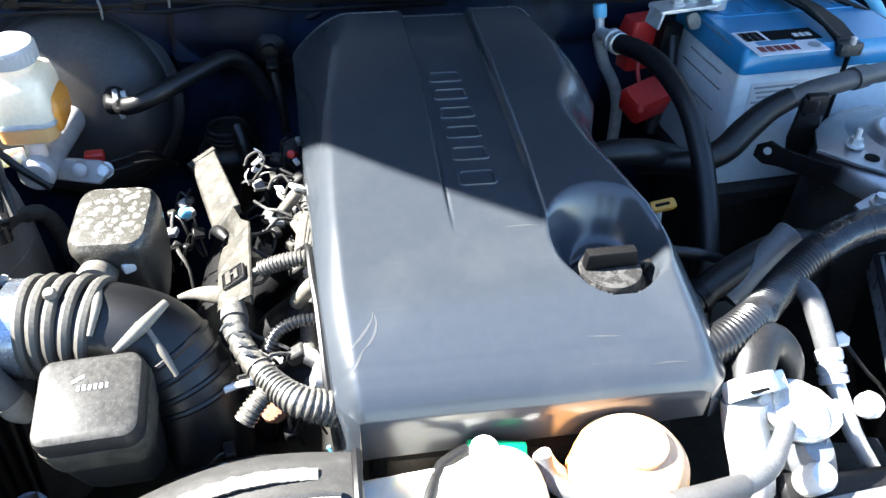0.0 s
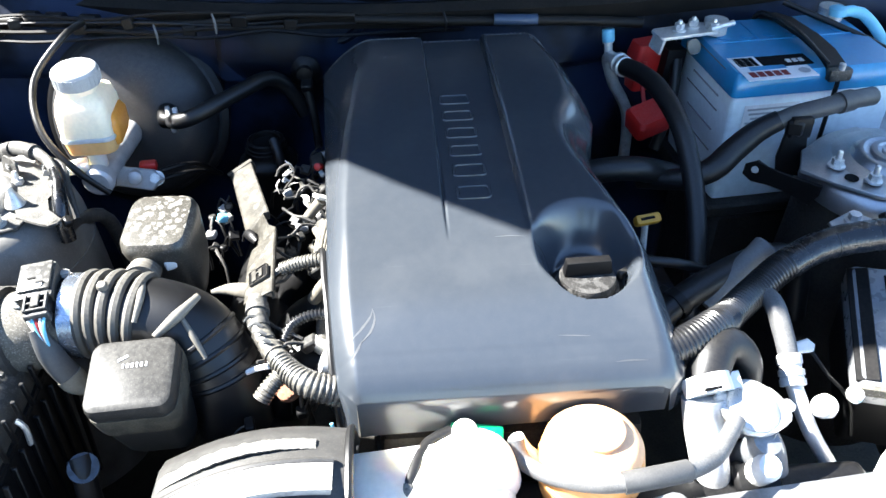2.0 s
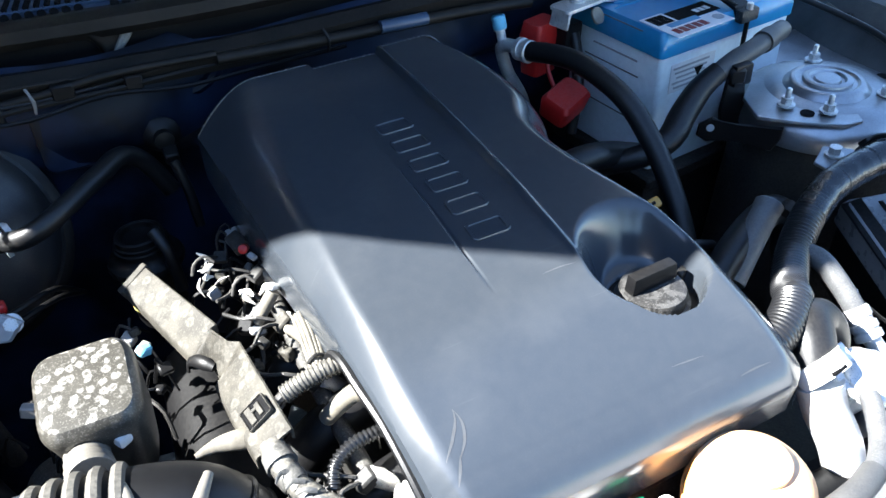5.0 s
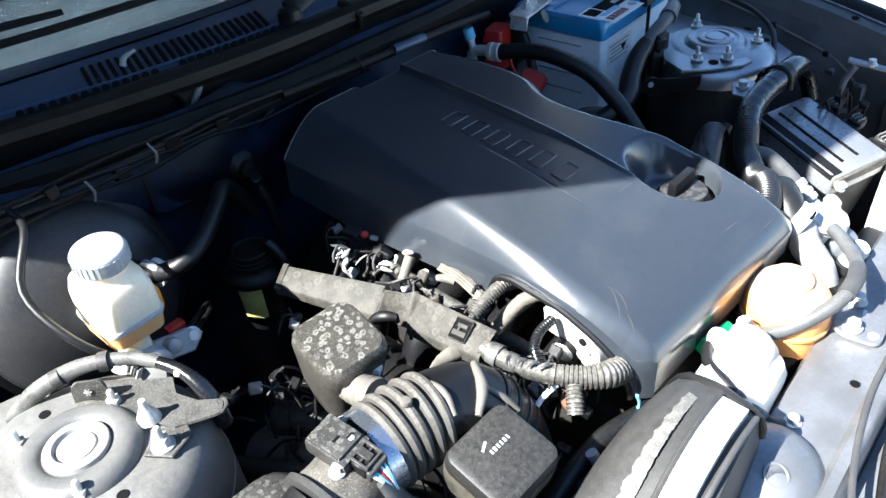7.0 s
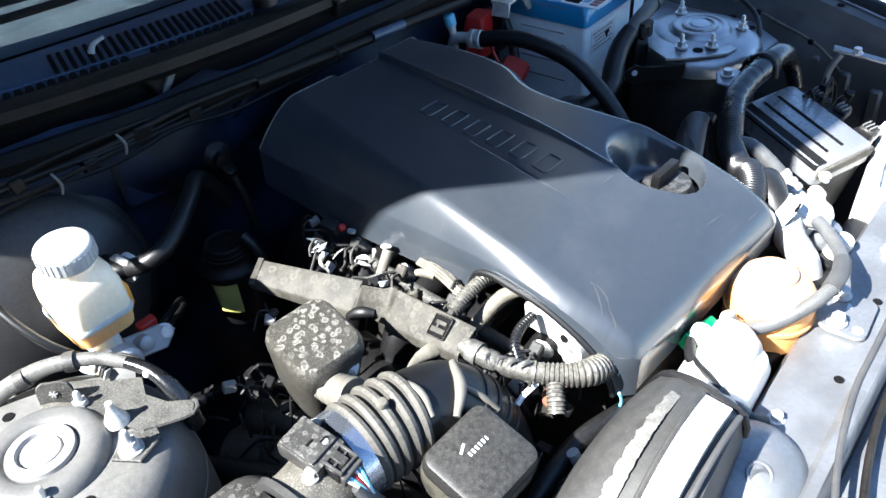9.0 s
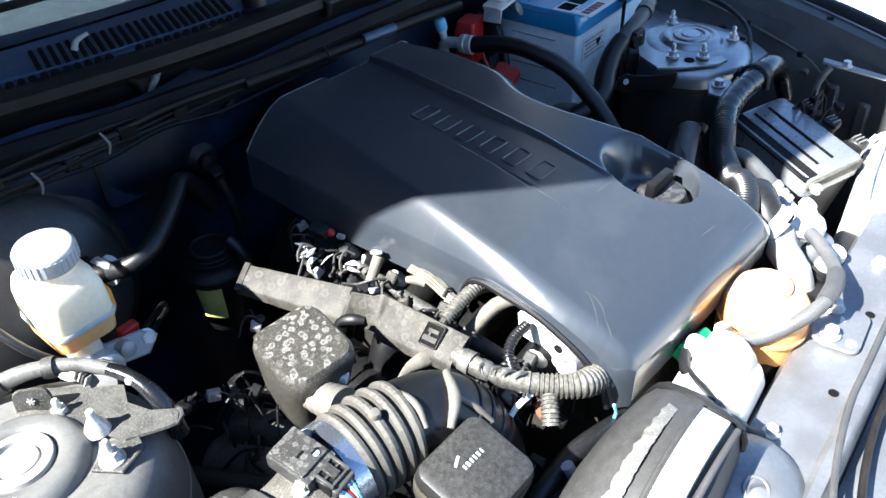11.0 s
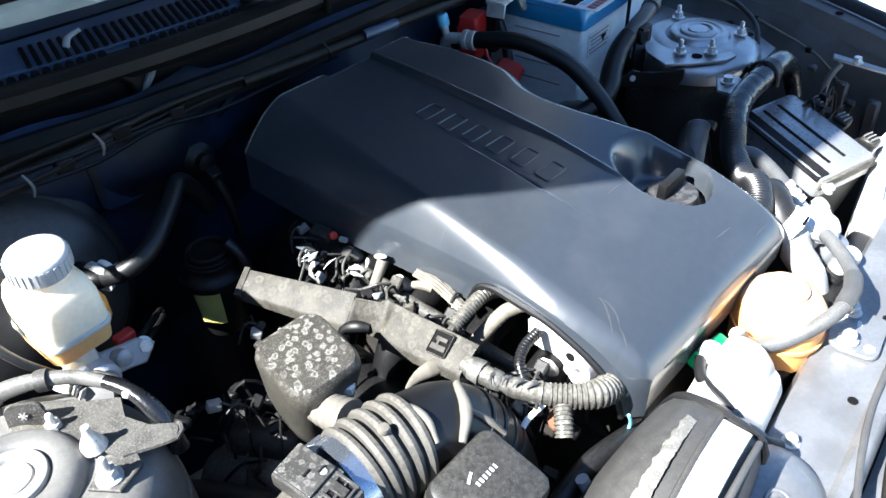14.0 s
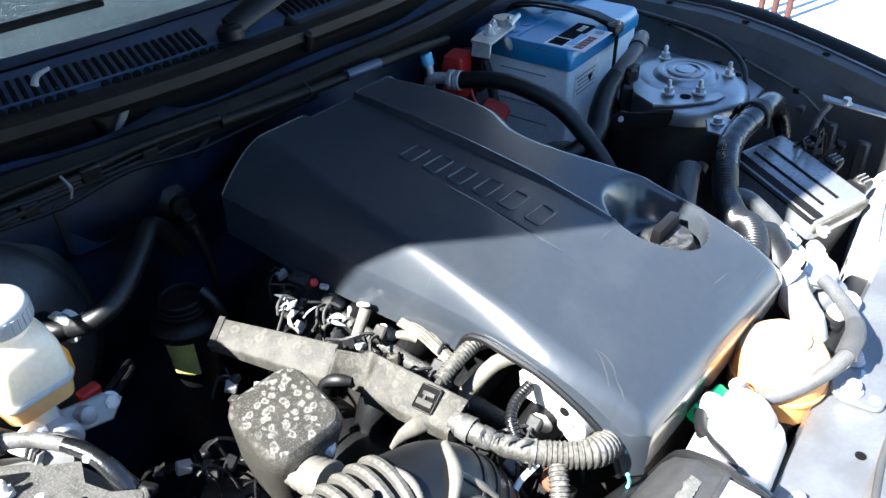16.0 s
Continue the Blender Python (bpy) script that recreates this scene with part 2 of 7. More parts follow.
# Dirty wing paint, with the shade of the bay mixed into its dark colour.
FENDER = material("shaded_grimy_wing_paint", (0.1, 0.102, 0.106), 0.38, metal=0.35, second=(0.05, 0.049, 0.047), scale=14, amount=0.85, dust=0.15, dust_color=(0.15, 0.142, 0.125), grain=0.12)
RIM = material("polished_edge_plastic", (0.03, 0.031, 0.034), 0.25, spec=0.6, scale=40)
# Orange tint for the shaded side of the tank, where light glows through.
AMBER_SHADE = material("amber_shaded_side", (0.9, 0.33, 0.05), 0.35, second=(0.86, 0.28, 0.04), scale=30, amount=0.4, sss=0.4)
AMBER_TANK = material("pale_amber_tank", (0.95, 0.82, 0.62), 0.38, second=(0.92, 0.77, 0.54), scale=24, amount=0.5, sss=0.2)
HOSE_GREY = material("faded_grey_hose", (0.05, 0.05, 0.051), 0.5, second=(0.075, 0.074, 0.072), scale=50, amount=0.7, dust=0.15, dust_color=(0.16, 0.155, 0.145), grain=0.1)
PALE_HOSE = material("pale_grey_hose", (0.08, 0.082, 0.085), 0.4, second=(0.05, 0.051, 0.053), scale=60, amount=0.8, dust=0.3, dust_color=(0.28, 0.27, 0.25), grain=0.15)
FIN = material("cream_dust_on_rubber", (0.15, 0.139, 0.117), 0.6, second=(0.1, 0.092, 0.078), scale=60, amount=0.7)
GRIME_TAPE = material("pale_grimy_tape", (0.1, 0.098, 0.092), 0.5, second=(0.03, 0.029, 0.027), scale=38, amount=0.9, sharp=(0.45, 0.6), dust=0.35, dust_color=(0.28, 0.27, 0.24), grain=0.2)
SCABBED = material("scabbed_filter_lid", (0.03, 0.029, 0.027), 0.4, second=(0.05, 0.048, 0.044), scale=30, amount=0.9, sharp=(0.44, 0.6), dust=0.6, rings=150.0, dust_color=(0.17, 0.163, 0.148), bump=0.15, bump_scale=260, grain=0.35)
MUD_CAKE = material("dried_mud_skin", (0.1, 0.092, 0.075), 0.75, second=(0.05, 0.046, 0.038), scale=60, amount=0.9, bump=0.3, bump_scale=300, grain=0.3)
TAPE_GLOSS = material("glossy_black_tape", (0.007, 0.0073, 0.0085), 0.24, spec=0.7, second=(0.012, 0.0125, 0.014), scale=30, amount=0.8, bump=0.5, bump_scale=120)
TOWER = material("satin_inner_silver_paint", (0.44, 0.455, 0.475), 0.36, metal=0.92, second=(0.34, 0.345, 0.35), scale=30, amount=0.7, dust=0.12, dust_color=(0.12, 0.11, 0.095), grain=0.12)
GLASS = bpy.data.materials.new("windscreen_glass")
GLASS.use_nodes = True
_g = GLASS.node_tree.nodes["Principled BSDF"]
_g.inputs["Base Color"].default_value = (0.6, 0.74, 0.85, 1)
_g.inputs["Roughness"].default_value, _g.inputs["Transmission Weight"].default_value = 0.02, 1.0
_g.inputs["IOR"].default_value = 1.5

# ---- mesh helpers ----
PLACED = {}


def finish(name, bm, mat, sharp=38):
    bmesh.ops.recalc_face_normals(bm, faces=bm.faces[:])
    me = bpy.data.meshes.new(name)
    bm.to_mesh(me)
    bm.free()
    me.materials.append(mat)
    me.polygons.foreach_set("use_smooth", [True] * len(me.polygons))
    me.set_sharp_from_angle(angle=radians(sharp))
    return me


def thing(name, base, label, category, group="", kind=""):
    """An Empty at the base of a thing whose parts hang below it."""
    ob = new(name)
    ob.empty_display_size = 0.02
    ob.location = base
    PLACED[ob] = Matrix.Translation(base)
    return tagged(ob, label, category, group, kind)


def part(name, bm, mat, parent, label="", sharp=38):
    """One mesh, given in world metres, under a thing or under a part."""
    ob = new(name, finish(name, bm, mat, sharp))
    ob.parent = parent
    ob.matrix_parent_inverse = PLACED.get(parent, Matrix()).inverted()
    return tagged(ob, label)


def solo(name, bm, mat, base, label, category="", group="", kind="", sharp=38):
    """A thing of one mesh, given in world metres."""
    bm.transform(Matrix.Translation(-Vector(base)))
    ob = new(name, finish(name, bm, mat, sharp))
    ob.location = base
    PLACED[ob] = Matrix.Translation(base)
    return tagged(ob, label, category, group, kind)


def box(size, m, bevel=0.002, seg=2, taper=1.0, bm=None):
    """A bevelled box of that size, centred at the pose m; taper: how wide its top is against its foot."""
    bm = bm or bmesh.new()
    made = bmesh.ops.create_cube(bm, size=1.0)["verts"]
    for v in made:
        k = taper if v.co.z > 0 else 1.0
        v.co = Vector((v.co.x * size[0] * k, v.co.y * size[1] * k, v.co.z * size[2]))
    if bevel:
        edges = list({e for v in made for e in v.link_edges})
        made = list({v for f in bmesh.ops.bevel(bm, geom=edges, offset=bevel, segments=seg, profile=0.6, affect="EDGES")["faces"] for v in f.verts}
                    | {v for v in made if v.is_valid})
    bmesh.ops.transform(bm, matrix=m, verts=made)
    return bm


def frame_at(p, axis):
    """The pose at p whose z points along axis."""
    return Matrix.Translation(p) @ Vector(axis).to_track_quat("Z", "Y").to_matrix().to_4x4()


def lathe(profile, m, seg=28, bm=None, squash=1.0):
    """Rows of (radius, height) turned about the z of the pose m."""
    bm = bm or bmesh.new()
    rings = []
    for r, z in profile:
        if r < 1e-6:
            rings.append([bm.verts.new(m @ Vector((0, 0, z)))])
        else:
            rings.append([bm.verts.new(m @ Vector((r * math.cos(a), squash * r * math.sin(a), z))) for a in (2 * math.pi * i / seg for i in range(seg))])
    for a, b in zip(rings, rings[1:]):
        for i in range(seg):
            q = [a[i % len(a)], a[(i + 1) % len(a)], b[(i + 1) % len(b)], b[i % len(b)]]
            q = list(dict.fromkeys(q))
            if len(q) > 2:
                bm.faces.new(q)
    for ring in (rings[0], rings[-1]):
        if len(ring) > 1:
            bm.faces.new(ring)
    return bm


def curve(points, step):
    """A smooth line through the points, in steps of about that length."""
    p = [Vector(q) for q in points]
    p = [p[0] * 2 - p[1], *p, p[-1] * 2 - p[-2]]
    out = []
    for a, b, c, d in zip(p, p[1:], p[2:], p[3:]):
        n = max(2, int((c - b).length / step))
        for i in range(n):
            t = i / n
            out.append(0.5 * (2 * b + (c - a) * t + (2 * a - 5 * b + 4 * c - d) * t * t + (3 * b - a - 3 * c + d) * t ** 3))
    out.append(p[-2])
    return out


def tube(points, r, seg=12, step=0.012, rib=None, bm=None, flat=1.0):
    """A tube along a smooth line. r: a radius, or one for each point; rib: (pitch, height) of a corrugation."""
    bm = bm or bmesh.new()
    line = curve(points, rib[0] / 4 if rib else step)
    radii = list(r) if isinstance(r, (tuple, list)) else [r] * len(points)
    total = len(line) - 1
    ways = [(line[min(i + 1, total)] - line[max(i - 1, 0)]).normalized() for i in range(total + 1)]
    side = ways[0].orthogonal().normalized()
    rings = []
    for i, (c, w) in enumerate(zip(line, ways)):
        side = (side - w * side.dot(w)).normalized()
        other = w.cross(side)
        u = i / total * (len(radii) - 1)
        k = min(int(u), len(radii) - 2)
        rad = radii[k] + (radii[k + 1] - radii[k]) * (u - k)
        if rib and i % 4 in (1, 2):
            rad += rib[1]
        rings.append([bm.verts.new(c + rad * (side * math.cos(a) + other * flat * math.sin(a))) for a in (2 * math.pi * j / seg for j in range(seg))])
    for a, b in zip(rings, rings[1:]):
        for j in range(seg):
            bm.faces.new((a[j], a[(j + 1) % seg], b[(j + 1) % seg], b[j]))
    bm.faces.new(rings[0])
    bm.faces.new(rings[-1])
    return bm


def plate(outline, thick, m, bevel=0.001, bm=None, seg=1):
    """A flat plate with that outline in the xy of the pose m, from z 0 up to its thickness."""
    bm = bm or bmesh.new()
    low = [bm.verts.new((x, y, 0)) for x, y in outline]
    top = [bm.verts.new((x, y, thick)) for x, y in outline]
    n = len(outline)
    bm.faces.new(low)
    bm.faces.new(top)
    for i in range(n):
        bm.faces.new((low[i], low[(i + 1) % n], top[(i + 1) % n], top[i]))
    made = low + top
    if bevel:
        edges = [e for e in {e for v in top for e in v.link_edges} if e.verts[0] in top and e.verts[1] in top]
        res = bmesh.ops.bevel(bm, geom=edges, offset=bevel, segments=seg, affect="EDGES")
        made = list({v for v in made if v.is_valid} | set(res["verts"]))
    bmesh.ops.transform(bm, matrix=m, verts=made)
    return bm


def rounded(w, d, r, seg=5):
    """The outline of a rounded rectangle."""
    out = []
    for cx, cy, a0 in ((w / 2 - r, d / 2 - r, 0), (r - w / 2, d / 2 - r, 90), (r - w / 2, r - d / 2, 180), (w / 2 - r, r - d / 2, 270)):
        for i in range(seg + 1):
            a = radians(a0 + 90 * i / seg)
            out.append((cx + r * math.cos(a), cy + r * math.sin(a)))
    return out


def stacked(rows, m, bm=None):
    """Rounded rectangles (w, d, r, z, dx, dy) laid over one another and skinned: pots, tanks, lids."""
    bm = bm or bmesh.new()
    rings = []
    for w, d, r, z, dx, dy in rows:
        rings.append([bm.verts.new(m @ Vector((x + dx, y + dy, z))) for x, y in rounded(w, d, r)])
    n = len(rings[0])
    for a, b in zip(rings, rings[1:]):
        for i in range(n):
            bm.faces.new((a[i], a[(i + 1) % n], b[(i + 1) % n], b[i]))
    bm.faces.new(rings[0])
    bm.faces.new(rings[-1])
    return bm


def sheet(rows, thick=0.0, bm=None):
    """A skin over rows of points; thick: its depth downwards."""
    bm = bm or bmesh.new()
    grid = [[bm.verts.new(p) for p in row] for row in rows]
    for a, b in zip(grid, grid[1:]):
        for i in range(len(a) - 1):
            bm.faces.new((a[i], a[i + 1], b[i + 1], b[i]))
    if thick:
        bmesh.ops.recalc_face_normals(bm, faces=bm.faces[:])
        bmesh.ops.solidify(bm, geom=bm.faces[:], thickness=thick)
    return bm


def lerp(table, x, soft=0.0):
    at = [x + soft * k for k in (-1.0, -0.5, 0.0, 0.5, 1.0)] if soft else [x]
    return float(np.mean(np.interp(at, [a for a, _ in table], [b for _, b in table])))


def nut(parent, p, axis=(0, 0, 1), r=0.007, stud=0.02, name="stud_nut"):
    """A flanged nut on a threaded stud."""
    m = frame_at(p, axis)
    bm = lathe([(r * 1.45, 0), (r * 1.45, 0.002), (r * 1.0, 0.0025)], m, 20)
    bmesh.ops.create_cone(bm, cap_ends=True, segments=6, radius1=r, radius2=r, depth=r * 1.1, matrix=m @ Matrix.Translation((0, 0, 0.0025 + r * 0.55)))
    if stud:
        lathe([(r * 0.5, 0), (r * 0.5, stud * 0.9), (r * 0.35, stud)], m, 10, bm)
    return part(name, bm, STEEL, parent)


def clamp(parent, p, axis, r, w=0.012, mat=None, name="hose_clamp"):
    """A band clamp with its screw housing."""
    m = frame_at(p, axis)
    bm = lathe([(r, -w / 2), (r + 0.0015, -w / 2), (r + 0.0015, w / 2), (r, w / 2)], m, 24)
    box((0.012, 0.012, w), m @ Matrix.Translation((r + 0.005, 0, 0)), 0.001, 1, bm=bm)
    return part(name, bm, mat or STEEL, parent)

# ---- large structure: ground, bay panels, cowl, windscreen, open bonnet ----
bm = bmesh.new()
bmesh.ops.create_grid(bm, x_segments=8, y_segments=8, size=300)
solo("ground", bm, TAR, (0, 0, 0), "dark worn asphalt driveway under the car", "ground", kind="structure")
bm = bmesh.new()
bmesh.ops.create_grid(bm, x_segments=4, y_segments=4, size=1, matrix=Matrix.Translation((21.8, 5, 0.02)) @ Matrix.Diagonal((20, 40, 1, 1)))
solo("pavement", bm, ASPHALT, (21.8, 5, 0.02), "pale sunlit concrete pavement beyond the driveway", "pavement", kind="structure")

# Unseen wall, added to block low sky from the left and deepen the shade.
solo("house_wall", box((0.25, 24, 5.6), Matrix.Translation((-6.0, 2.0, 2.8)), 0.02, 1), SLATE, (-6.0, 2.0, 0), "unseen plain dark wall added to block the low sky on the left", "wall", kind="structure")


def firewall():
    rows = []
    for z, dy in ((0.45, 0.0), (0.70, 0.0), (0.80, -0.005), (0.90, 0.0), (0.955, 0.012), (0.975, -0.012), (1.0, -0.016), (1.05, -0.004), (1.075, 0.02)):
        row = []
        for i in range(57):
            x = -0.78 + 1.56 * i / 56
            y = 1.335 + dy
            y -= 0.028 * max(0.0, 1 - ((x - 0.10) / 0.17) ** 2) * (1.0 if z < 1.0 else 0.3)
            y -= 0.03 * max(0.0, 1 - ((x + 0.22) / 0.10) ** 2) * (1.0 if z > 0.9 else 0.4)
            y += 0.03 * min(1.0, max(0.0, (abs(x) - 0.35) / 0.3))
            row.append((x, y, z))
        rows.append(row)
    return solo("wall_firewall", sheet(rows, 0.004), PAINT_SHADED, (0, 1.335, 0.45), "silver sheet metal firewall with pressed beads, coloured dark for its shade", "firewall", kind="structure", sharp=60)


fire = firewall()
part("pressed_bead", tube([(-0.31, 1.318, 1.0), (-0.223, 1.298, 1.012), (-0.16, 1.314, 1.012), (-0.121, 1.318, 1.016), (-0.1, 1.316, 1.03), (-0.09, 1.312, 1.05)], 0.007, 8, 0.01), PAINT_SHADED, fire)
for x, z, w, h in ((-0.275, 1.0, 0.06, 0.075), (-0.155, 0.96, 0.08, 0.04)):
    part("pressed_panel", stacked([(w, h, 0.012, 0.0, 0, 0), (w * 0.94, h * 0.9, 0.012, 0.006, 0, 0), (w * 0.8, h * 0.7, 0.01, 0.008, 0, 0)], pose(x, 1.31 if x < -0.2 else 1.33, z, 80, 0, -3)), PAINT_SHADED, fire)


def cowl_line(x):
    """How far back the cowl runs: it bows back towards the sides."""
    return 1.292 + 0.28 * max(0.0, abs(x - 0.08) - 0.1) ** 1.7


def strip(profile, x0, x1, n=40, bow=cowl_line):
    """A strip across the car with that (y, z) profile, bowed like the cowl."""
    return [[(x0 + (x1 - x0) * i / n, bow(x0 + (x1 - x0) * i / n) + y, z) for i in range(n + 1)] for y, z in profile]


cowl = thing("cowl_panel", (0, 1.33, 1.07), "faded black plastic cowl panel with slotted air intakes", "cowl panel", kind="structure")
# front gutter and its ledge, then the trough and the rolled upper edge
part("gutter_lip", sheet(strip([(-0.008, 1.045), (-0.012, 1.066), (-0.002, 1.073), (0.012, 1.070), (0.018, 1.050), (0.04, 1.046), (0.05, 1.06)], -0.74, 0.74), 0.003), SEAL, cowl, "brown-grey rubber sealed flange")
part("trough", sheet(strip([(0.045, 1.052), (0.047, 1.085), (0.045, 1.093), (0.04, 1.1)], -0.74, 0.74), 0.003), BLACK, cowl)
part("front_edge", sheet(strip([(0.034, 1.088), (0.026, 1.098), (0.028, 1.110), (0.040, 1.115), (0.056, 1.112), (0.066, 1.111)], -0.74, 0.74), 0.003), SEAL, cowl)
part("deck", sheet(strip([(0.066, 1.111), (0.078, 1.112), (0.083, 1.116), (0.10, 1.118), (0.125, 1.121), (0.15, 1.126), (0.175, 1.131)], -0.74, 0.74), 0.003), COWL, cowl)
for k in range(48):
    x = -0.285 + 0.0108 * k
    if -0.035 < x < 0.085:
        continue
    y = cowl_line(x)
    part("intake_slot", box((0.0056, 0.05, 0.006), Matrix.Translation((x, y + 0.103, 1.1185)) @ Euler((radians(6), 0, radians(-14))).to_matrix().to_4x4(), 0.0012, 1), INK, cowl)
for k in range(40):
    x = -0.38 + 0.0125 * k
    if -0.212 < x < -0.19 or x > -0.02:
        continue
    part("drain_slot", lathe([(0.0001, 0), (0.0048, 0), (0.0048, 0.004), (0.0001, 0.004)], Matrix.Translation((x, cowl_line(x) + 0.067, 1.1105)) @ Euler((radians(38), 0, 0)).to_matrix().to_4x4(), 10), INK, cowl)
part("slot_ridge", tube([(x, cowl_line(x) + 0.0765, 1.114) for x in (-0.4, -0.3, -0.2, -0.1, -0.03)], 0.0022, 6, 0.02), COWL, cowl)
part("cowl_funnel", stacked([(0.012, 0.01, 0.004, -0.034, -0.006, -0.004), (0.03, 0.02, 0.006, -0.012, -0.002, 0), (0.058, 0.026, 0.006, 0.0, 0, 0)], pose(-0.197, cowl_line(-0.197) + 0.05, 1.092, -10, 0, 16)), SEAL, cowl, "brown moulded drain funnel")
part("funnel_lip", tube([(-0.171, cowl_line(-0.171) + 0.046, 1.096), (-0.182, cowl_line(-0.182) + 0.04, 1.082), (-0.2, cowl_line(-0.2) + 0.036, 1.062)], [0.006, 0.005, 0.003], 8, 0.005), CRUMB, cowl, "pale worn funnel lip")
part("cowl_joint", box((0.012, 0.05, 0.03), pose(0.075, cowl_line(0.075) + 0.045, 1.1, 20, 0, 4), 0.003, 1), SEAL, cowl)
part("washer_jet", tube([(-0.24, cowl_line(-0.24) + 0.1, 1.12), (-0.236, cowl_line(-0.236) + 0.098, 1.13), (-0.222, cowl_line(-0.222) + 0.094, 1.137)], [0.0045, 0.003, 0.0024], 10, 0.004), CAP_GREY, cowl, "small pale washer nozzle")

wiper = thing("windscreen_wiper", (-0.03, 1.4, 1.115), "black windscreen wiper arm on its pivot", "wiper")
part("pivot", lathe([(0.017, 0), (0.017, 0.012), (0.012, 0.018), (0.0001, 0.02)], pose(-0.01, 1.362, 1.116, -8, 0, 0), 20), BLACK, wiper)
part("arm", tube([(-0.01, 1.362, 1.13), (0.03, 1.372, 1.138), (0.1, 1.39, 1.146), (0.3, 1.45, 1.17)], [0.014, 0.016, 0.014, 0.008], 8, 0.02, flat=0.35), BLACK, wiper)
wiper2 = thing("windscreen_wiper", (-0.45, 1.55, 1.16), "long black wiper blade resting on the windscreen", "wiper")
part("blade", tube([(-0.75, 1.58, 1.19), (-0.4, 1.515, 1.165), (-0.1, 1.495, 1.16)], 0.006, 6, 0.05), BLACK, wiper2)
part("arm", tube([(-0.72, 1.64, 1.22), (-0.45, 1.56, 1.18), (-0.25, 1.53, 1.17)], [0.010, 0.008, 0.005], 8, 0.05, flat=0.5), BLACK, wiper2)

rows = [[(x, cowl_line(x) * 0.6 + 0.4 * 1.31 + 0.145 + 1.3 * t, 1.1305 + 0.72 * t - 0.06 * t * t) for x in [-0.72 + 1.44 * i / 24 for i in range(25)]] for t in [j / 8 for j in range(9)]]
windscreen = solo("window_1", sheet(rows, 0.005), GLASS, (0, 1.42, 1.16), "sloping clear windscreen glass above the cowl", "windscreen", kind="structure")
windscreen.visible_shadow = False
DASH = material("charcoal_dash_plastic", (0.016, 0.02, 0.021), 0.6, second=(0.03, 0.034, 0.033), scale=9, amount=0.8)
dash = [[(x, 1.66 + 0.1 * t, 1.06 + 0.04 * math.sin(3 * t)) for x in (-0.7, -0.35, 0, 0.35, 0.7)] for t in [j * 0.5 for j in range(11)]]
solo("dashboard", sheet(dash, 0.004), DASH, (0, 1.6, 1.1), "dark grey plastic dashboard behind the windscreen", "dashboard", kind="structure")
cabin = box((1.36, 1.3, 0.6), Matrix.Translation((0, 2.75, 1.25)), 0.05, 2)
solo("car_cabin", cabin, BLACK, (0, 2.75, 0.95), "dark car cabin behind the windscreen", "cabin", kind="structure")


def bonnet():
    """The raised bonnet: its side edges climb steeply, its middle is crowned."""
    side = ((1.56, 1.175), (1.47, 1.235), (1.385, 1.335), (1.3, 1.465), (1.203, 1.645), (1.134, 1.735), (1.09, 1.82), (1.056, 1.893))
    rows, liner = [], []
    line = curve([(0, y, z) for y, z in side], 0.06)
    for j, p in enumerate(line):
        q = line[min(j + 1, len(line) - 1)] - line[max(j - 1, 0)]
        normal = Vector((0, q.z, -q.y)).normalized()
        half = 0.82 - 0.02 * (j / len(line)) ** 3
        across = [2 * i / 20 - 1 for i in range(21)]
        bow = Vector((0, -0.2, -0.02)) * (j / len(line)) ** 1.6
        rows.append([p + Vector((half * u, 0, 0)) + (normal * 0.075 + bow) * (1 - u * u) for u in across])
        if 1 < j < len(line) - 1:
            liner.append([p + Vector((half * 0.72 * u, 0, 0)) + (normal * 0.075 + bow) * (1 - (0.72 * u) ** 2) - normal * 0.018 for u in across])
    shell = thing("open_bonnet", (0, 1.52, 1.17), "raised silver car bonnet held open over the bay", "bonnet")
    part("skin", sheet(rows, 0.012), PAINT, shell)
    # Unseen liner, added so the silver underside throws no light into the bay.
    part("liner", sheet(liner, 0.008), BLACK, shell, "unseen black bonnet liner, added to darken the bay below")


bonnet()


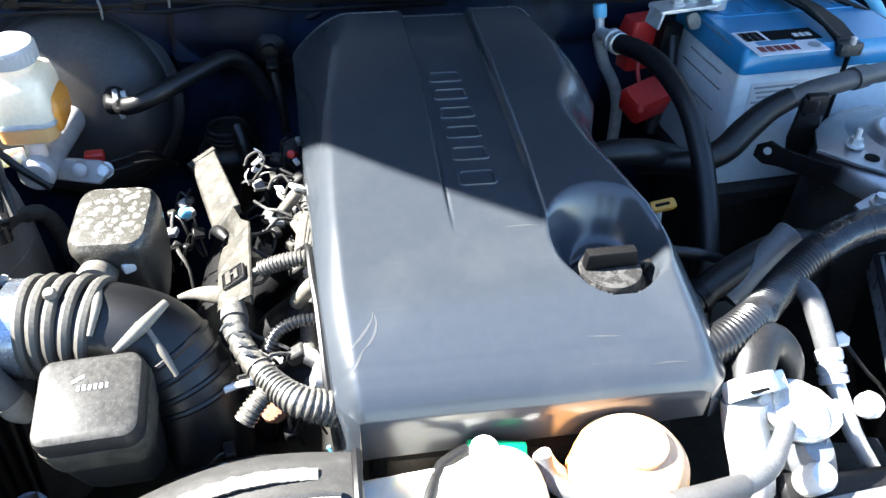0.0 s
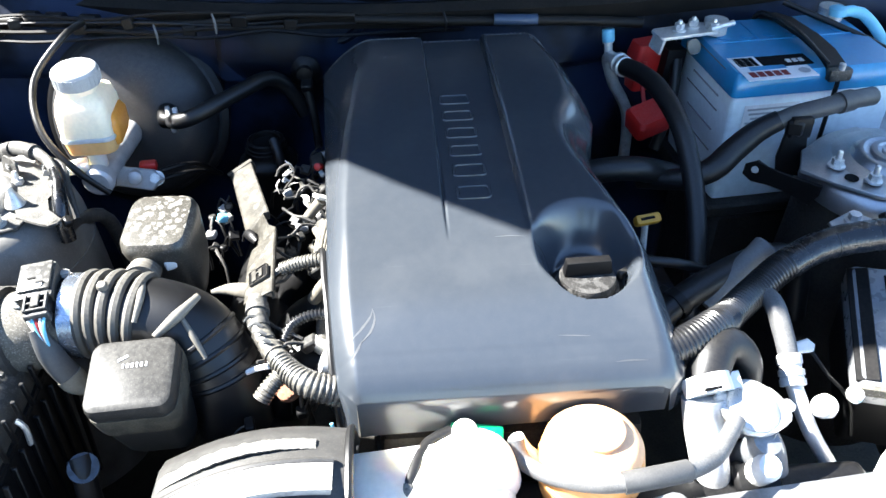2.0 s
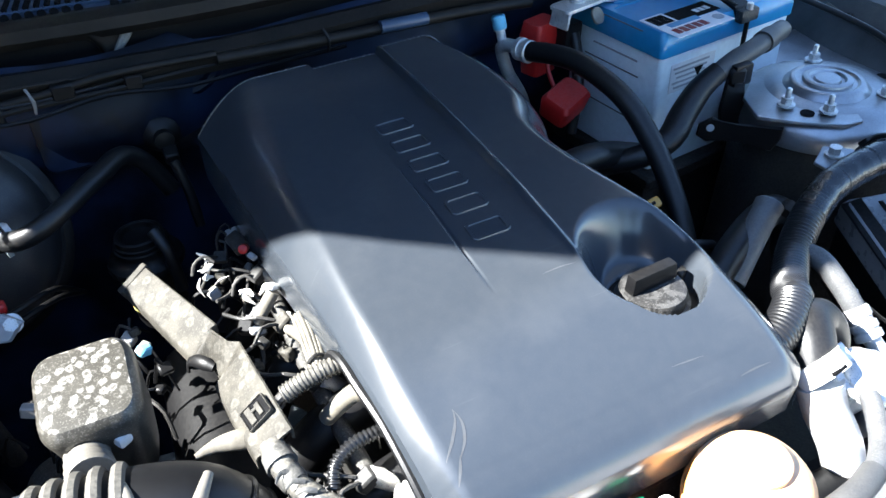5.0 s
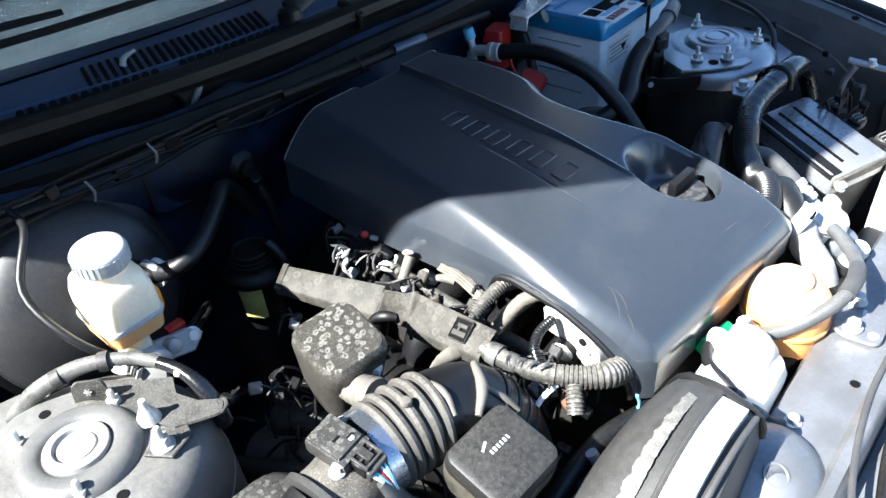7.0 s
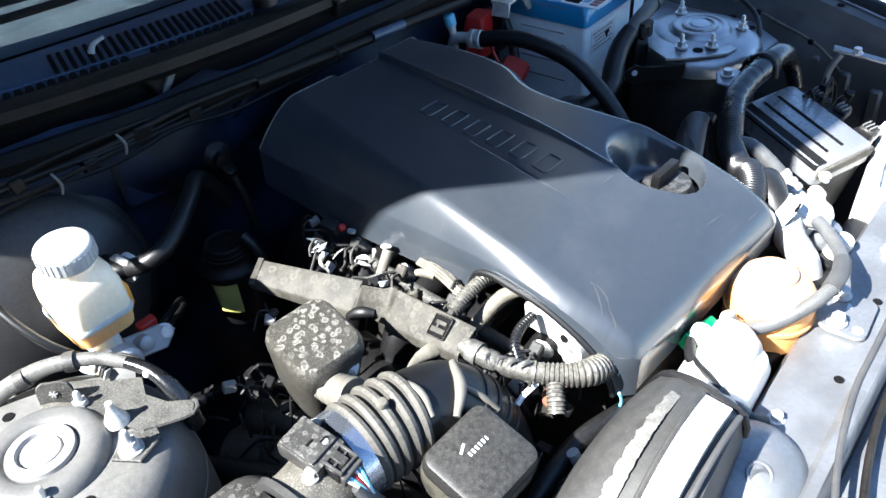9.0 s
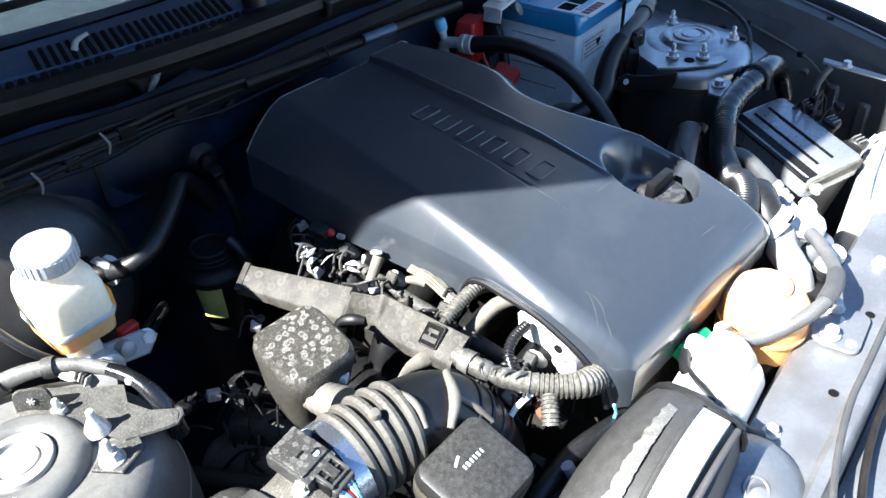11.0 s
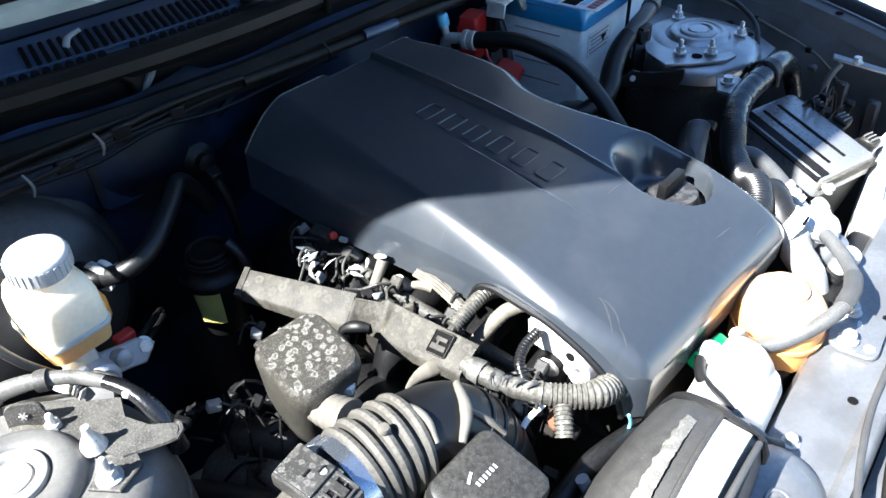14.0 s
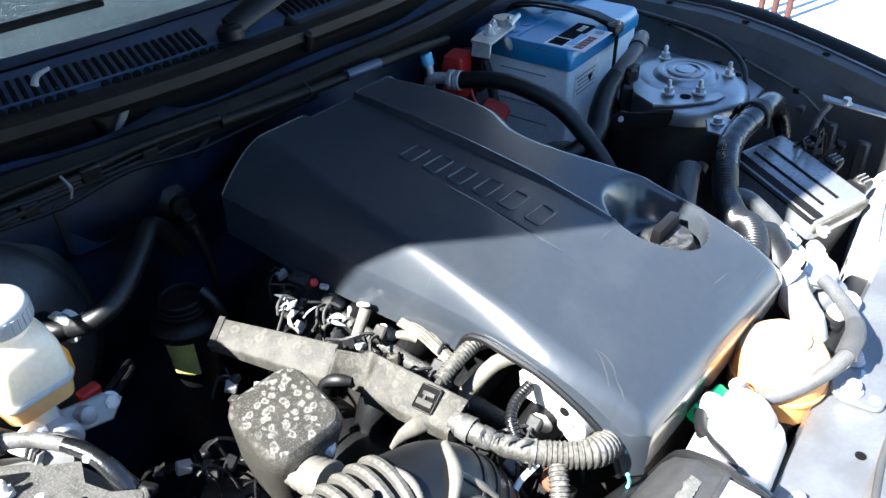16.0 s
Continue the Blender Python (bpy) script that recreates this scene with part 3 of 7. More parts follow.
def inner_fender(side):
    name = "inner_fender"
    rows = []
    for y in [0.5 + 0.92 * i / 30 for i in range(31)]:
        xs = 0.752 - 0.07 * max(0.0, (0.95 - y) / 0.45) ** 1.3
        zt = 1.005 - 0.09 * max(0.0, (1.05 - y) / 0.55) ** 1.2
        tower = max(0.0, 1 - ((y - 1.0) / 0.19) ** 4)
        row = []
        for a, b in ((0.0, 0.0), (-0.02, -0.004), (-0.03, -0.03), (-0.045, -0.075), (-0.06, -0.16), (-0.07, -0.3), (-0.08, -0.5)):
            row.append((side * (xs + a - (0.02 * tower if b < -0.05 else 0)), y, zt + b))
        rows.append(row)
    wing = thing(name, (side * 0.7, 1.0, 0.5), "grimy inner wing of the bay, darkened for shade, with a pale top flange", "inner wing", kind="structure")
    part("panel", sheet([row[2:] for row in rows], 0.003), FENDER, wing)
    # Right flange is greyed for the shade it lies in; left stays silver.
    part("top_flange", sheet([row[:3] for row in rows], 0.003), MOUNT if side > 0 else PAINT, wing, "silver top flange, greyed on the right for its shade")
    if side > 0:
        part("flange_edge", tube([Vector(row[0]) + Vector((0, 0, 0.002)) for row in rows], 0.0022, 6, 0.03), TOWER, wing, "thin pale line along the flange edge")
    for y in (0.72, 0.86, 1.0, 1.14, 1.28):
        xs = 0.752 - 0.07 * max(0.0, (0.95 - y) / 0.45) ** 1.3
        zt = 1.005 - 0.09 * max(0.0, (1.05 - y) / 0.55) ** 1.2
        part("flange_hole", lathe([(0.0001, 0), (0.006, 0), (0.006, 0.0012), (0.0001, 0.0014)], pose(side * (xs - 0.011), y, zt - 0.0015), 12), INK, wing)
    for k in range(4):
        y = 0.7 + 0.055 * k
        part("stiffening_rib", box((0.012, 0.02, 0.12), pose(side * (0.655 + 0.012 * k), y, 0.82 + 0.01 * k, 0, side * -6, 0), 0.004, 1), FENDER, wing)
    return wing


inner_fender(1), inner_fender(-1)


def outer_wing(side):
    rows = []
    for y in [0.3 + 1.2 * i / 24 for i in range(25)]:
        xs = 0.752 - 0.07 * max(0.0, (0.95 - y) / 0.45) ** 1.3
        zt = 1.005 - 0.09 * max(0.0, (1.05 - y) / 0.55) ** 1.2
        rows.append([(side * (xs + a), y, zt + b) for a, b in ((0.03, -0.03), (0.035, -0.02), (0.045, -0.014), (0.06, -0.012), (0.08, -0.016), (0.105, -0.03), (0.14, -0.06), (0.16, -0.12), (0.165, -0.4))])
    wing = thing("front_wing", (side * 0.8, 0.9, 0.6), "silver painted front wing of the car with a black gap seal", "car wing", kind="structure")
    part("skin", sheet(rows, 0.003), PAINT, wing)
    edge = [(side * (0.752 - 0.07 * max(0.0, (0.95 - y) / 0.45) ** 1.3 + 0.024), y, 0.992 - 0.09 * max(0.0, (1.05 - y) / 0.55) ** 1.2) for y in (0.72, 0.85, 1.0, 1.15, 1.3, 1.45)]
    part("gap_seal", tube(edge, 0.027, 12, 0.03, flat=0.8), SEAL, wing)


outer_wing(1), outer_wing(-1)


def strut_tower(side):
    c = Vector((side * 0.545, 1.004, 0.972))
    t = thing("strut_tower", (c.x, c.y, 0.7), "dusty silver suspension strut tower with threaded studs" if side < 0 else "silver-grey suspension strut tower in the shade", "strut tower", "strut towers", kind="structure")
    skin = PAINT_DIRT if side < 0 else TOWER
    m = Matrix.Translation(c)
    part("turret", lathe(([(0.1, -0.04), (0.099, -0.026), (0.095, -0.016), (0.087, -0.0085), (0.075, -0.0035), (0.06, -0.0005), (0.0001, 0.0)] if side > 0 else [(0.12, -0.07), (0.117, -0.04), (0.112, -0.02), (0.104, -0.008), (0.094, -0.002), (0.08, 0.0), (0.0001, 0.0)]), m, 56, squash=1.0), skin, t)
    # Right wall takes dark engine metal to carry the shade below its flange.
    part("tower_wall", lathe(([(0.115, -0.4), (0.104, -0.2), (0.095, -0.034), (0.08, -0.03)] if side > 0 else [(0.13, -0.4), (0.126, -0.2), (0.121, -0.068), (0.1, -0.06)]), m, 56), ENGINE if side > 0 else skin, t, "tower wall, dirty on the left, darkened for shade on the right")
    if side < 0:
        part("mount_dome", lathe([(0.056, 0.0), (0.055, 0.004), (0.05, 0.0105), (0.045, 0.0125), (0.036, 0.0125), (0.0325, 0.0105), (0.031, 0.0085), (0.0001, 0.0085)], m, 48), MOUNT, t, "round grimy strut mount")
        part("mount_cup", lathe([(0.0295, 0.008), (0.0285, 0.0125), (0.026, 0.0135), (0.0205, 0.0135), (0.019, 0.0095), (0.0175, 0.009), (0.0165, 0.0115), (0.0001, 0.012)], m, 40), CUP, t, "pale central cup of the mount")
    else:
        part("mount_dome", lathe([(0.05, -0.001), (0.046, 0.003), (0.043, 0.0062), (0.04, 0.0075), (0.036, 0.0075), (0.0335, 0.0055), (0.032, 0.005), (0.0295, 0.0052), (0.0001, 0.0052)], m, 48), skin, t, "round strut mount")
        part("mount_cup", lathe([(0.0285, 0.005), (0.0275, 0.0085), (0.025, 0.0095), (0.021, 0.0095), (0.019, 0.0065), (0.016, 0.006), (0.0145, 0.009), (0.0001, 0.0095)], m, 40), TOWER, t, "pale central cup of the mount")

    for dx, dy in ((0.038, 0.055), (0.036, -0.053), (-0.077, -0.012), (-0.05, -0.048)) if side > 0 else ((-0.033, 0.05), (0.049, 0.029), (-0.019, -0.045)):
        p = c + Vector((dx, dy, 0.0))
        nut(t, p, (0, 0, 1), 0.0068, 0.021)
    # shelf towards the wing and flange towards the engine
    part("shelf", plate([(0.0, -0.10), (0.10, -0.09), (0.15, -0.02), (0.19, 0.2), (-0.02, 0.16)] if side > 0 else [(0.0, -0.10), (0.02, 0.16), (-0.19, 0.2), (-0.15, -0.02), (-0.10, -0.09)], 0.01, Matrix.Translation(c - Vector((0, 0, 0.045))), 0.002), skin, t)
    return t


left_tower, right_tower = strut_tower(-1), strut_tower(1)
for p in ((0.6, 0.945), (0.625, 0.99)):
    part("drain_hole", lathe([(0.0001, 0), (0.007, 0), (0.007, 0.001), (0.0001, 0.0012)], Matrix.Translation((p[0], p[1], 0.967)), 14), INK, right_tower)
for p in ((-0.547, 1.076), (-0.54, 0.934)):
    part("drain_hole", lathe([(0.0001, 0), (0.0054, 0), (0.0054, 0.001), (0.0001, 0.0012)], Matrix.Translation((p[0], p[1], 0.9717)), 14), INK, left_tower)
part("flange", plate([(0.425, 0.992), (0.455, 0.958), (0.492, 0.928), (0.515, 0.925), (0.53, 0.95), (0.54, 1.0), (0.54, 1.085), (0.50, 1.075), (0.445, 1.035)], 0.004, Matrix.Translation((0, 0, 0.9655)), 0.001), TOWER, right_tower)
part("flange_hole", lathe([(0.0001, 0), (0.008, 0), (0.008, 0.001), (0.0001, 0.0012)], Matrix.Translation((0.476, 0.968, 0.9697)), 14), INK, right_tower)


def crossmember():
    """The slam panel over the radiator, with its raised edges."""
    x_member = thing("slam_panel", (0.0, 0.56, 0.86), "silver painted slam panel across the front of the bay", "slam panel", kind="structure")
    rows = []
    for i in range(41):
        x = -0.72 + 1.44 * i / 40
        y = 0.512 + 0.10 * x + 0.05 * max(0, x - 0.2)
        y = 0.53 + 0.09 * x if x > -0.3 else 0.503 + 0.15 * (-0.3 - x)
        rows.append([(x, y + a, 0.868 + b) for a, b in ((0.085, -0.07), (0.083, -0.012), (0.078, 0.0), (0.06, 0.003), (0.03, 0.002), (0.012, 0.004), (0.006, 0.012), (-0.004, 0.013), (-0.010, 0.004), (-0.012, -0.03), (-0.015, -0.10))])
    part("panel", sheet(rows, 0.003), PAINT, x_member)
    rows = [[(x, 0.516 + 0.09 * x + a, 0.868 + b) for a, b in ((0.0, -0.03), (-0.02, -0.022), (-0.05, -0.025), (-0.09, -0.04), (-0.13, -0.07), (-0.16, -0.13), (-0.17, -0.35))] for x in [-0.75 + 1.5 * i / 30 for i in range(31)]]
    part("grille_shelf", sheet(rows, 0.004), PAINT, x_member, "blue-lit silver bumper top ahead of the slam panel")
    for p in ((-0.026, 0.585), (0.165, 0.596), (0.135, 0.572), (-0.10, 0.545), (0.30, 0.60)):
        nut(x_member, (p[0], p[1], 0.87), (0, 0, 1), 0.006, 0, "bolt")
    for p in ((-0.09, 0.548), (0.06, 0.56), (0.2, 0.575)):
        part("hole", lathe([(0.0001, 0), (0.005, 0), (0.005, 0.001), (0.0001, 0.001)], Matrix.Translation((p[0], p[1], 0.8725)), 12), INK, x_member)
    for d, r, z in ((0.004, 0.0035, 0.8805), (-0.024, 0.004, 0.862)):
        part("bonnet_seal", tube([(x, y + d, z) for x, y in ((0.5, 0.58), (0.3, 0.562), (0.127, 0.545), (0.042, 0.536), (-0.054, 0.512), (-0.15, 0.475), (-0.28, 0.42))], r, 12, 0.02), HOSE_GREY if d > 0 else SEAL, x_member, "grey rubber sealing strip")
    part("mount_bracket", plate(rounded(0.07, 0.045, 0.01), 0.004, pose(0.155, 0.588, 0.874, 0, 0, 8), 0.001), PAINT, x_member)
    return x_member


crossmember()
radiator = thing("radiator", (0, 0.63, 0.45), "black radiator with a ribbed top tank behind the slam panel", "radiator")
part("core", box((0.62, 0.03, 0.36), Matrix.Translation((0.06, 0.645, 0.62)), 0.003, 1), ENGINE, radiator)
part("top_tank", box((0.56, 0.045, 0.05), Matrix.Translation((0.10, 0.65, 0.825)), 0.012, 3), BLACK, radiator)
part("fan_shroud", box((0.6, 0.05, 0.38), Matrix.Translation((0.06, 0.685, 0.6)), 0.02, 2), BLACK, radiator)
for k in range(22):
    part("rib", box((0.003, 0.047, 0.03), Matrix.Translation((-0.16 + 0.024 * k, 0.65, 0.825)), 0.001, 1), BLACK, radiator)
# Unseen floor, added so that no light leaks into the bay from below.
solo("undertray", box((1.4, 0.9, 0.02), Matrix.Translation((0, 0.95, 0.42)), 0.004, 1), ENGINE, (0, 0.95, 0.41), "unseen dark floor added below the engine to keep light out", "undertray", kind="structure")
front = box((1.5, 0.05, 0.5), Matrix.Translation((0, 0.36, 0.55)), 0.03, 3)
solo("front_bumper", front, PAINT, (0, 0.36, 0.3), "silver front bumper face", "bumper", kind="structure")

# ---- engine block and cylinder head under the cover ----
engine = thing("engine", (0.03, 0.95, 0.5), "grimy cast engine block and head under the plastic cover", "engine")
part("block", box((0.26, 0.44, 0.3), Matrix.Translation((0.04, 0.96, 0.66)), 0.015, 2), ENGINE, engine)
part("head", box((0.22, 0.46, 0.14), Matrix.Translation((0.04, 0.96, 0.87)), 0.012, 2), ENGINE, engine)
part("timing_cover", box((0.26, 0.05, 0.3), Matrix.Translation((0.05, 0.735, 0.72)), 0.015, 2), ENGINE, engine)
for k in range(4):
    y = 0.80 + 0.085 * k
    part("intake_runner", tube([(-0.06, y, 0.9), (-0.12, y, 0.895), (-0.17, y - 0.005, 0.87), (-0.2, y - 0.01, 0.80)], 0.021, 14), BLACK, engine, "black plastic intake runner")
part("plenum", tube([(-0.215, 0.74, 0.80), (-0.22, 0.9, 0.79), (-0.215, 1.1, 0.80)], [0.05, 0.06, 0.05], 16), BLACK, engine)
part("fuel_rail", tube([(-0.135, 0.76, 0.895), (-0.14, 0.95, 0.905), (-0.135, 1.1, 0.905)], 0.008, 10), BRACKET, engine, "dusty metal fuel rail")
part("gearbox_bell", lathe([(0.17, 0), (0.19, 0.04), (0.15, 0.14), (0.1, 0.22)], pose(0.03, 1.16, 0.7, -90, 0, 0), 30), ENGINE, engine)

# ---- engine cover ----
TOP = ((0.700, 0.934), (0.706, 0.946), (0.716, 0.957), (0.74, 0.970), (0.78, 0.985), (0.85, 1.006), (0.95, 1.026), (1.05, 1.038), (1.15, 1.046), (1.232, 1.05))
LEFT = ((0.70, -0.112), (0.8, -0.121), (1.03, -0.136), (1.232, -0.147))
RIGHT = ((0.70, 0.208), (0.715, 0.210), (0.734, 0.208), (0.78, 0.204), (0.844, 0.201), (0.9, 0.190), (0.952, 0.178), (0.997, 0.172), (1.03, 0.174), (1.055, 0.183), (1.072, 0.193), (1.11, 0.195), (1.17, 0.187), (1.232, 0.168))
EDGE_L = ((0.70, 0.92), (0.72, 0.942), (0.745, 0.958), (0.797, 0.977), (0.867, 0.988), (0.95, 0.99), (1.03, 0.989), (1.232, 1.0))
EDGE_R = ((0.70, 0.918), (0.72, 0.938), (0.745, 0.950), (0.80, 0.966), (0.867, 0.978), (0.95, 0.985), (1.03, 0.988), (1.232, 1.0))
SHOULDER_L = ((0.70, 0.02), (0.9, 0.024), (1.03, 0.036), (1.232, 0.071))
SHOULDER_R = ((0.70, 0.03), (0.78, 0.026), (0.87, 0.024), (0.96, 0.04), (1.03, 0.045), (1.232, 0.04))
DENT, DENT_R = (0.135, 0.834), 0.058


def cover_height(x, y):
    soft = min(0.03, max(0.0, y - 0.70))
    top, xl, xr = lerp(TOP, y, soft * 0.6), lerp(LEFT, y), lerp(RIGHT, y, min(0.012, soft))
    a = min(1.0, max(0.0, (x - xl) / lerp(SHOULDER_L, y, 0.03)))
    b = min(1.0, max(0.0, (xr - x) / lerp(SHOULDER_R, y)))
    z = top - (top - lerp(EDGE_L, y, soft * 0.8)) * (1 - a) ** 1.7 - (top - lerp(EDGE_R, y, soft * 0.8)) * (1 - b) ** 1.7
    # recessed middle panel, which runs out towards the front
    gl, gr = -0.004 - 0.008 * (y - 0.846) / 0.365, 0.079 - 0.010 * (y - 0.853) / 0.375
    fade = min(1.0, max(0.0, (y - 0.84) / 0.2))
    inside = min(1.0, max(0.0, (x - gl) / 0.003)) * min(1.0, max(0.0, (gr - x) / 0.003))
    z -= 0.0065 * inside * fade
    z += 0.0018 * math.exp(-((x - gr - 0.002) / 0.002) ** 2) * min(1.0, max(0.0, (y - 0.80) / 0.08))
    z -= 0.003 * math.exp(-((x - gl - 0.0015) / 0.0016) ** 2) * min(1.0, max(0.0, (y - 0.845) / 0.06)) * max(0.0, 1 - max(0.0, (y - 0.93) / 0.1))
    # dish round the filler cap
    d = math.hypot(x - DENT[0], (y - DENT[1]) * 0.97) / DENT_R
    if d < 1:
        bowl = min(z, 0.9575 + 0.016 * max(0.0, (y - 0.82) / 0.07) ** 2)
        u = min(1.0, (1 - d) / 0.5)
        z += (bowl - z) * u * u * (3 - 2 * u)
    well = math.hypot(x - 0.133, y - 0.812)
    if well < 0.0405:
        z += (min(z, 0.957) - z) * min(1.0, (0.0405 - well) / 0.003)
    return z


def cover_shell():
    ny = 300
    bm = bmesh.new()
    grid = []
    for j in range(ny + 1):
        y = 0.70 + 0.532 * (j / ny) ** 1.12
        xl, xr = lerp(LEFT, y), lerp(RIGHT, y, min(0.012, y - 0.70))
        # rounded front corners in plan
        back = max(0.0, 1 - (y - 0.70) / 0.022)
        xl, xr = xl + 0.016 * back ** 2, xr - 0.018 * back ** 2
        # columns that follow the shoulders and both edges of the middle panel
        gl, gr = -0.004 - 0.008 * (y - 0.846) / 0.365, 0.079 - 0.010 * (y - 0.853) / 0.375
        stops = [(xl, 20), (xl + lerp(SHOULDER_L, y), 28), (gl - 0.004, 5), (gl, 4), (gl + 0.003, 4), (gl + 0.006, 30), (gr - 0.003, 4), (gr, 8), (gr + 0.006, 70), (xr - lerp(SHOULDER_R, y), 24), (xr, 0)]
        xs = [a + (b - a) * i / n for (a, n), (b, _) in zip(stops, stops[1:]) for i in range(n)] + [xr]
        nx = len(xs) - 1
        grid.append([bm.verts.new((x, y, cover_height(x, y))) for x in xs])
    for a, b in zip(grid, grid[1:]):
        for i in range(nx):
            bm.faces.new((a[i], a[i + 1], b[i + 1], b[i]))
    low_l = ((0.70, 0.886), (0.715, 0.888), (0.719, 0.903), (0.731, 0.928), (0.745, 0.941), (0.761, 0.951), (0.80, 0.968), (0.862, 0.981), (0.876, 0.975), (0.886, 0.945), (1.1, 0.94), (1.232, 0.95))
    loop = [(v, lerp(low_l, v.co.y), Vector((-0.002, 0, 0))) for v in (row[0] for row in reversed(grid))]
    loop += [(v, 0.886 + 0.014 * i / nx, Vector((0, 0.0025, 0))) for i, v in enumerate(grid[0])]
    loop += [(row[-1], 0.90 if row[-1].co.y < 0.75 else 0.93, Vector((0.003, 0, 0))) for row in grid]
    loop += [(v, 0.985, Vector((0, 0.002, 0))) for v in reversed(grid[-1])]
    for (a, za, oa), (b, zb, ob) in zip(loop, loop[1:]):
        if a is b:
            continue
        prev = None
        for k in (0, 1, 2):
            pair = []
            for v, z, o in ((a, za, oa), (b, zb, ob)):
                z = min(z, v.co.z - 0.004)
                t = (0.0, 0.35, 1.0)[k]
                pair.append(v if k == 0 else bm.verts.new((v.co.x + o.x * t, v.co.y + o.y * t, v.co.z + (z - v.co.z) * t)))
            if prev:
                bm.faces.new((prev[0], prev[1], pair[1], pair[0]))
            prev = pair
    bmesh.ops.remove_doubles(bm, verts=bm.verts[:], dist=0.00005)
    return bm


cover = thing("engine_cover", (0.03, 0.95, 0.90), "matte black plastic engine cover, dusty and lightly scratched", "engine cover")
part("shell", cover_shell(), COVER, cover, sharp=32)
rim = [(-0.1155, 0.716, 0.888), (-0.1165, 0.72, 0.905), (-0.118, 0.731, 0.927), (-0.12, 0.745, 0.940), (-0.1215, 0.765, 0.952), (-0.124, 0.80, 0.967), (-0.128, 0.835, 0.975), (-0.130, 0.862, 0.979), (-0.133, 0.878, 0.974), (-0.136, 0.886, 0.955)]
part("cutout_rim", tube(rim, 0.0035, 8, 0.006), RUBBER, cover, "rolled rim of the cable cut-out")
for x0, x1 in ((-0.146, -0.016), (-0.009, 0.064), (0.073, 0.167)):
    part("rear_rim", tube([(x, 1.2325, cover_height(x, 1.2315) + 0.0004) for x in (x0 + (x1 - x0) * i / 12 for i in range(13))], 0.0011, 6, 0.008), RIM, cover, "thin polished rear edge")
# raised badge: plain outlined blocks
def ring_plate(w, d, r, stroke, high, m):
    """A low rounded frame that stands on the pose m."""
    bm = bmesh.new()
    rings = []
    for ww, dd, rr, z in ((w, d, r, -0.001), (w, d, r, high * 0.6), (w - 0.001, d - 0.001, r, high), (w - 2 * stroke + 0.001, d - 2 * stroke + 0.001, r * 0.5, high), (w - 2 * stroke, d - 2 * stroke, r * 0.5, high * 0.6), (w - 2 * stroke, d - 2 * stroke, r * 0.5, -0.001)):
        rings.append([bm.verts.new(m @ Vector((x, y, z))) for x, y in rounded(ww, dd, rr)])
    n = len(rings[0])
    for a, b in zip(rings, rings[1:]):
        for i in range(n):
            bm.faces.new((a[i], a[(i + 1) % n], b[(i + 1) % n], b[i]))
    return bm


for k in range(6):
    y = 1.083 - 0.0345 * k
    x = 0.021 + 0.0015 * k
    slope = math.degrees(math.atan2(cover_height(0.03, y + 0.03) - cover_height(0.03, y - 0.03), 0.06))
    part("badge_block", ring_plate(0.037, 0.022, 0.005, 0.0036, 0.0016, pose(x, y, cover_height(x, y), slope, 0, 0)), COVER, cover)

SCUFF = material("pale_scuff", (0.052, 0.057, 0.064), 0.6, second=(0.045, 0.047, 0.051), scale=200, amount=0.9)
for path in (((-0.1, 0.744), (-0.09, 0.754), (-0.081, 0.766), (-0.079, 0.774)), ((-0.079, 0.774), (-0.077, 0.764), (-0.081, 0.752), (-0.09, 0.742)), ((-0.099, 0.728), (-0.094, 0.735), (-0.089, 0.744)), ((0.043, 0.846), (0.06, 0.8465), (0.075, 0.845)), ((0.091, 0.739), (0.106, 0.738), (0.12, 0.737)), ((0.14, 0.715), (0.155, 0.7155), (0.17, 0.715))):
    mid = curve([(x, y, 0) for x, y in path], 0.003)
    rows = [[(p.x + d * wide, p.y - d * wide * 0.6, cover_height(p.x + d * wide, p.y - d * wide * 0.6) + 0.00022) for d in (-1, 0, 1)] for p, wide in ((p, 0.0002 + 0.0008 * math.sin(math.pi * i / (len(mid) - 1))) for i, p in enumerate(mid))]
    part("scuff", sheet(rows), SCUFF, cover, "pale scuff mark")

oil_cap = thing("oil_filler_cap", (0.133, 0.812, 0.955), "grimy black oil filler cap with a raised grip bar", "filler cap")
cap_pose = pose(0.133, 0.814, 0.9615) @ Matrix.Diagonal((0.93, 0.93, 1.0, 1))
part("disc", lathe([(0.034, -0.004), (0.035, -0.002), (0.035, 0.001), (0.031, 0.0015), (0.031, 0.010), (0.0295, 0.0135), (0.0255, 0.0145), (0.0001, 0.0145)], cap_pose, 40), CAP_GRIME, oil_cap)
part("grip", box((0.052, 0.0125, 0.017), cap_pose @ pose(0, 0.004, 0.0225, 0, 0, 2), 0.002, 2, taper=0.92), BLACK, oil_cap)
part("tab", box((0.012, 0.007, 0.01), pose(0.171, 0.822, 0.968, 0, 0, 30), 0.0015, 1), DUSTY, oil_cap)
# Flat black ring that paints the shade in the gap round the cap.
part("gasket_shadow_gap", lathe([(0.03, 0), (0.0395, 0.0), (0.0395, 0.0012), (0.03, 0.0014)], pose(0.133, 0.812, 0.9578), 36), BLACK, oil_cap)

dipstick = thing("dipstick", (0.215, 0.905, 0.9), "yellow plastic dipstick loop on a thin tube", "dipstick")
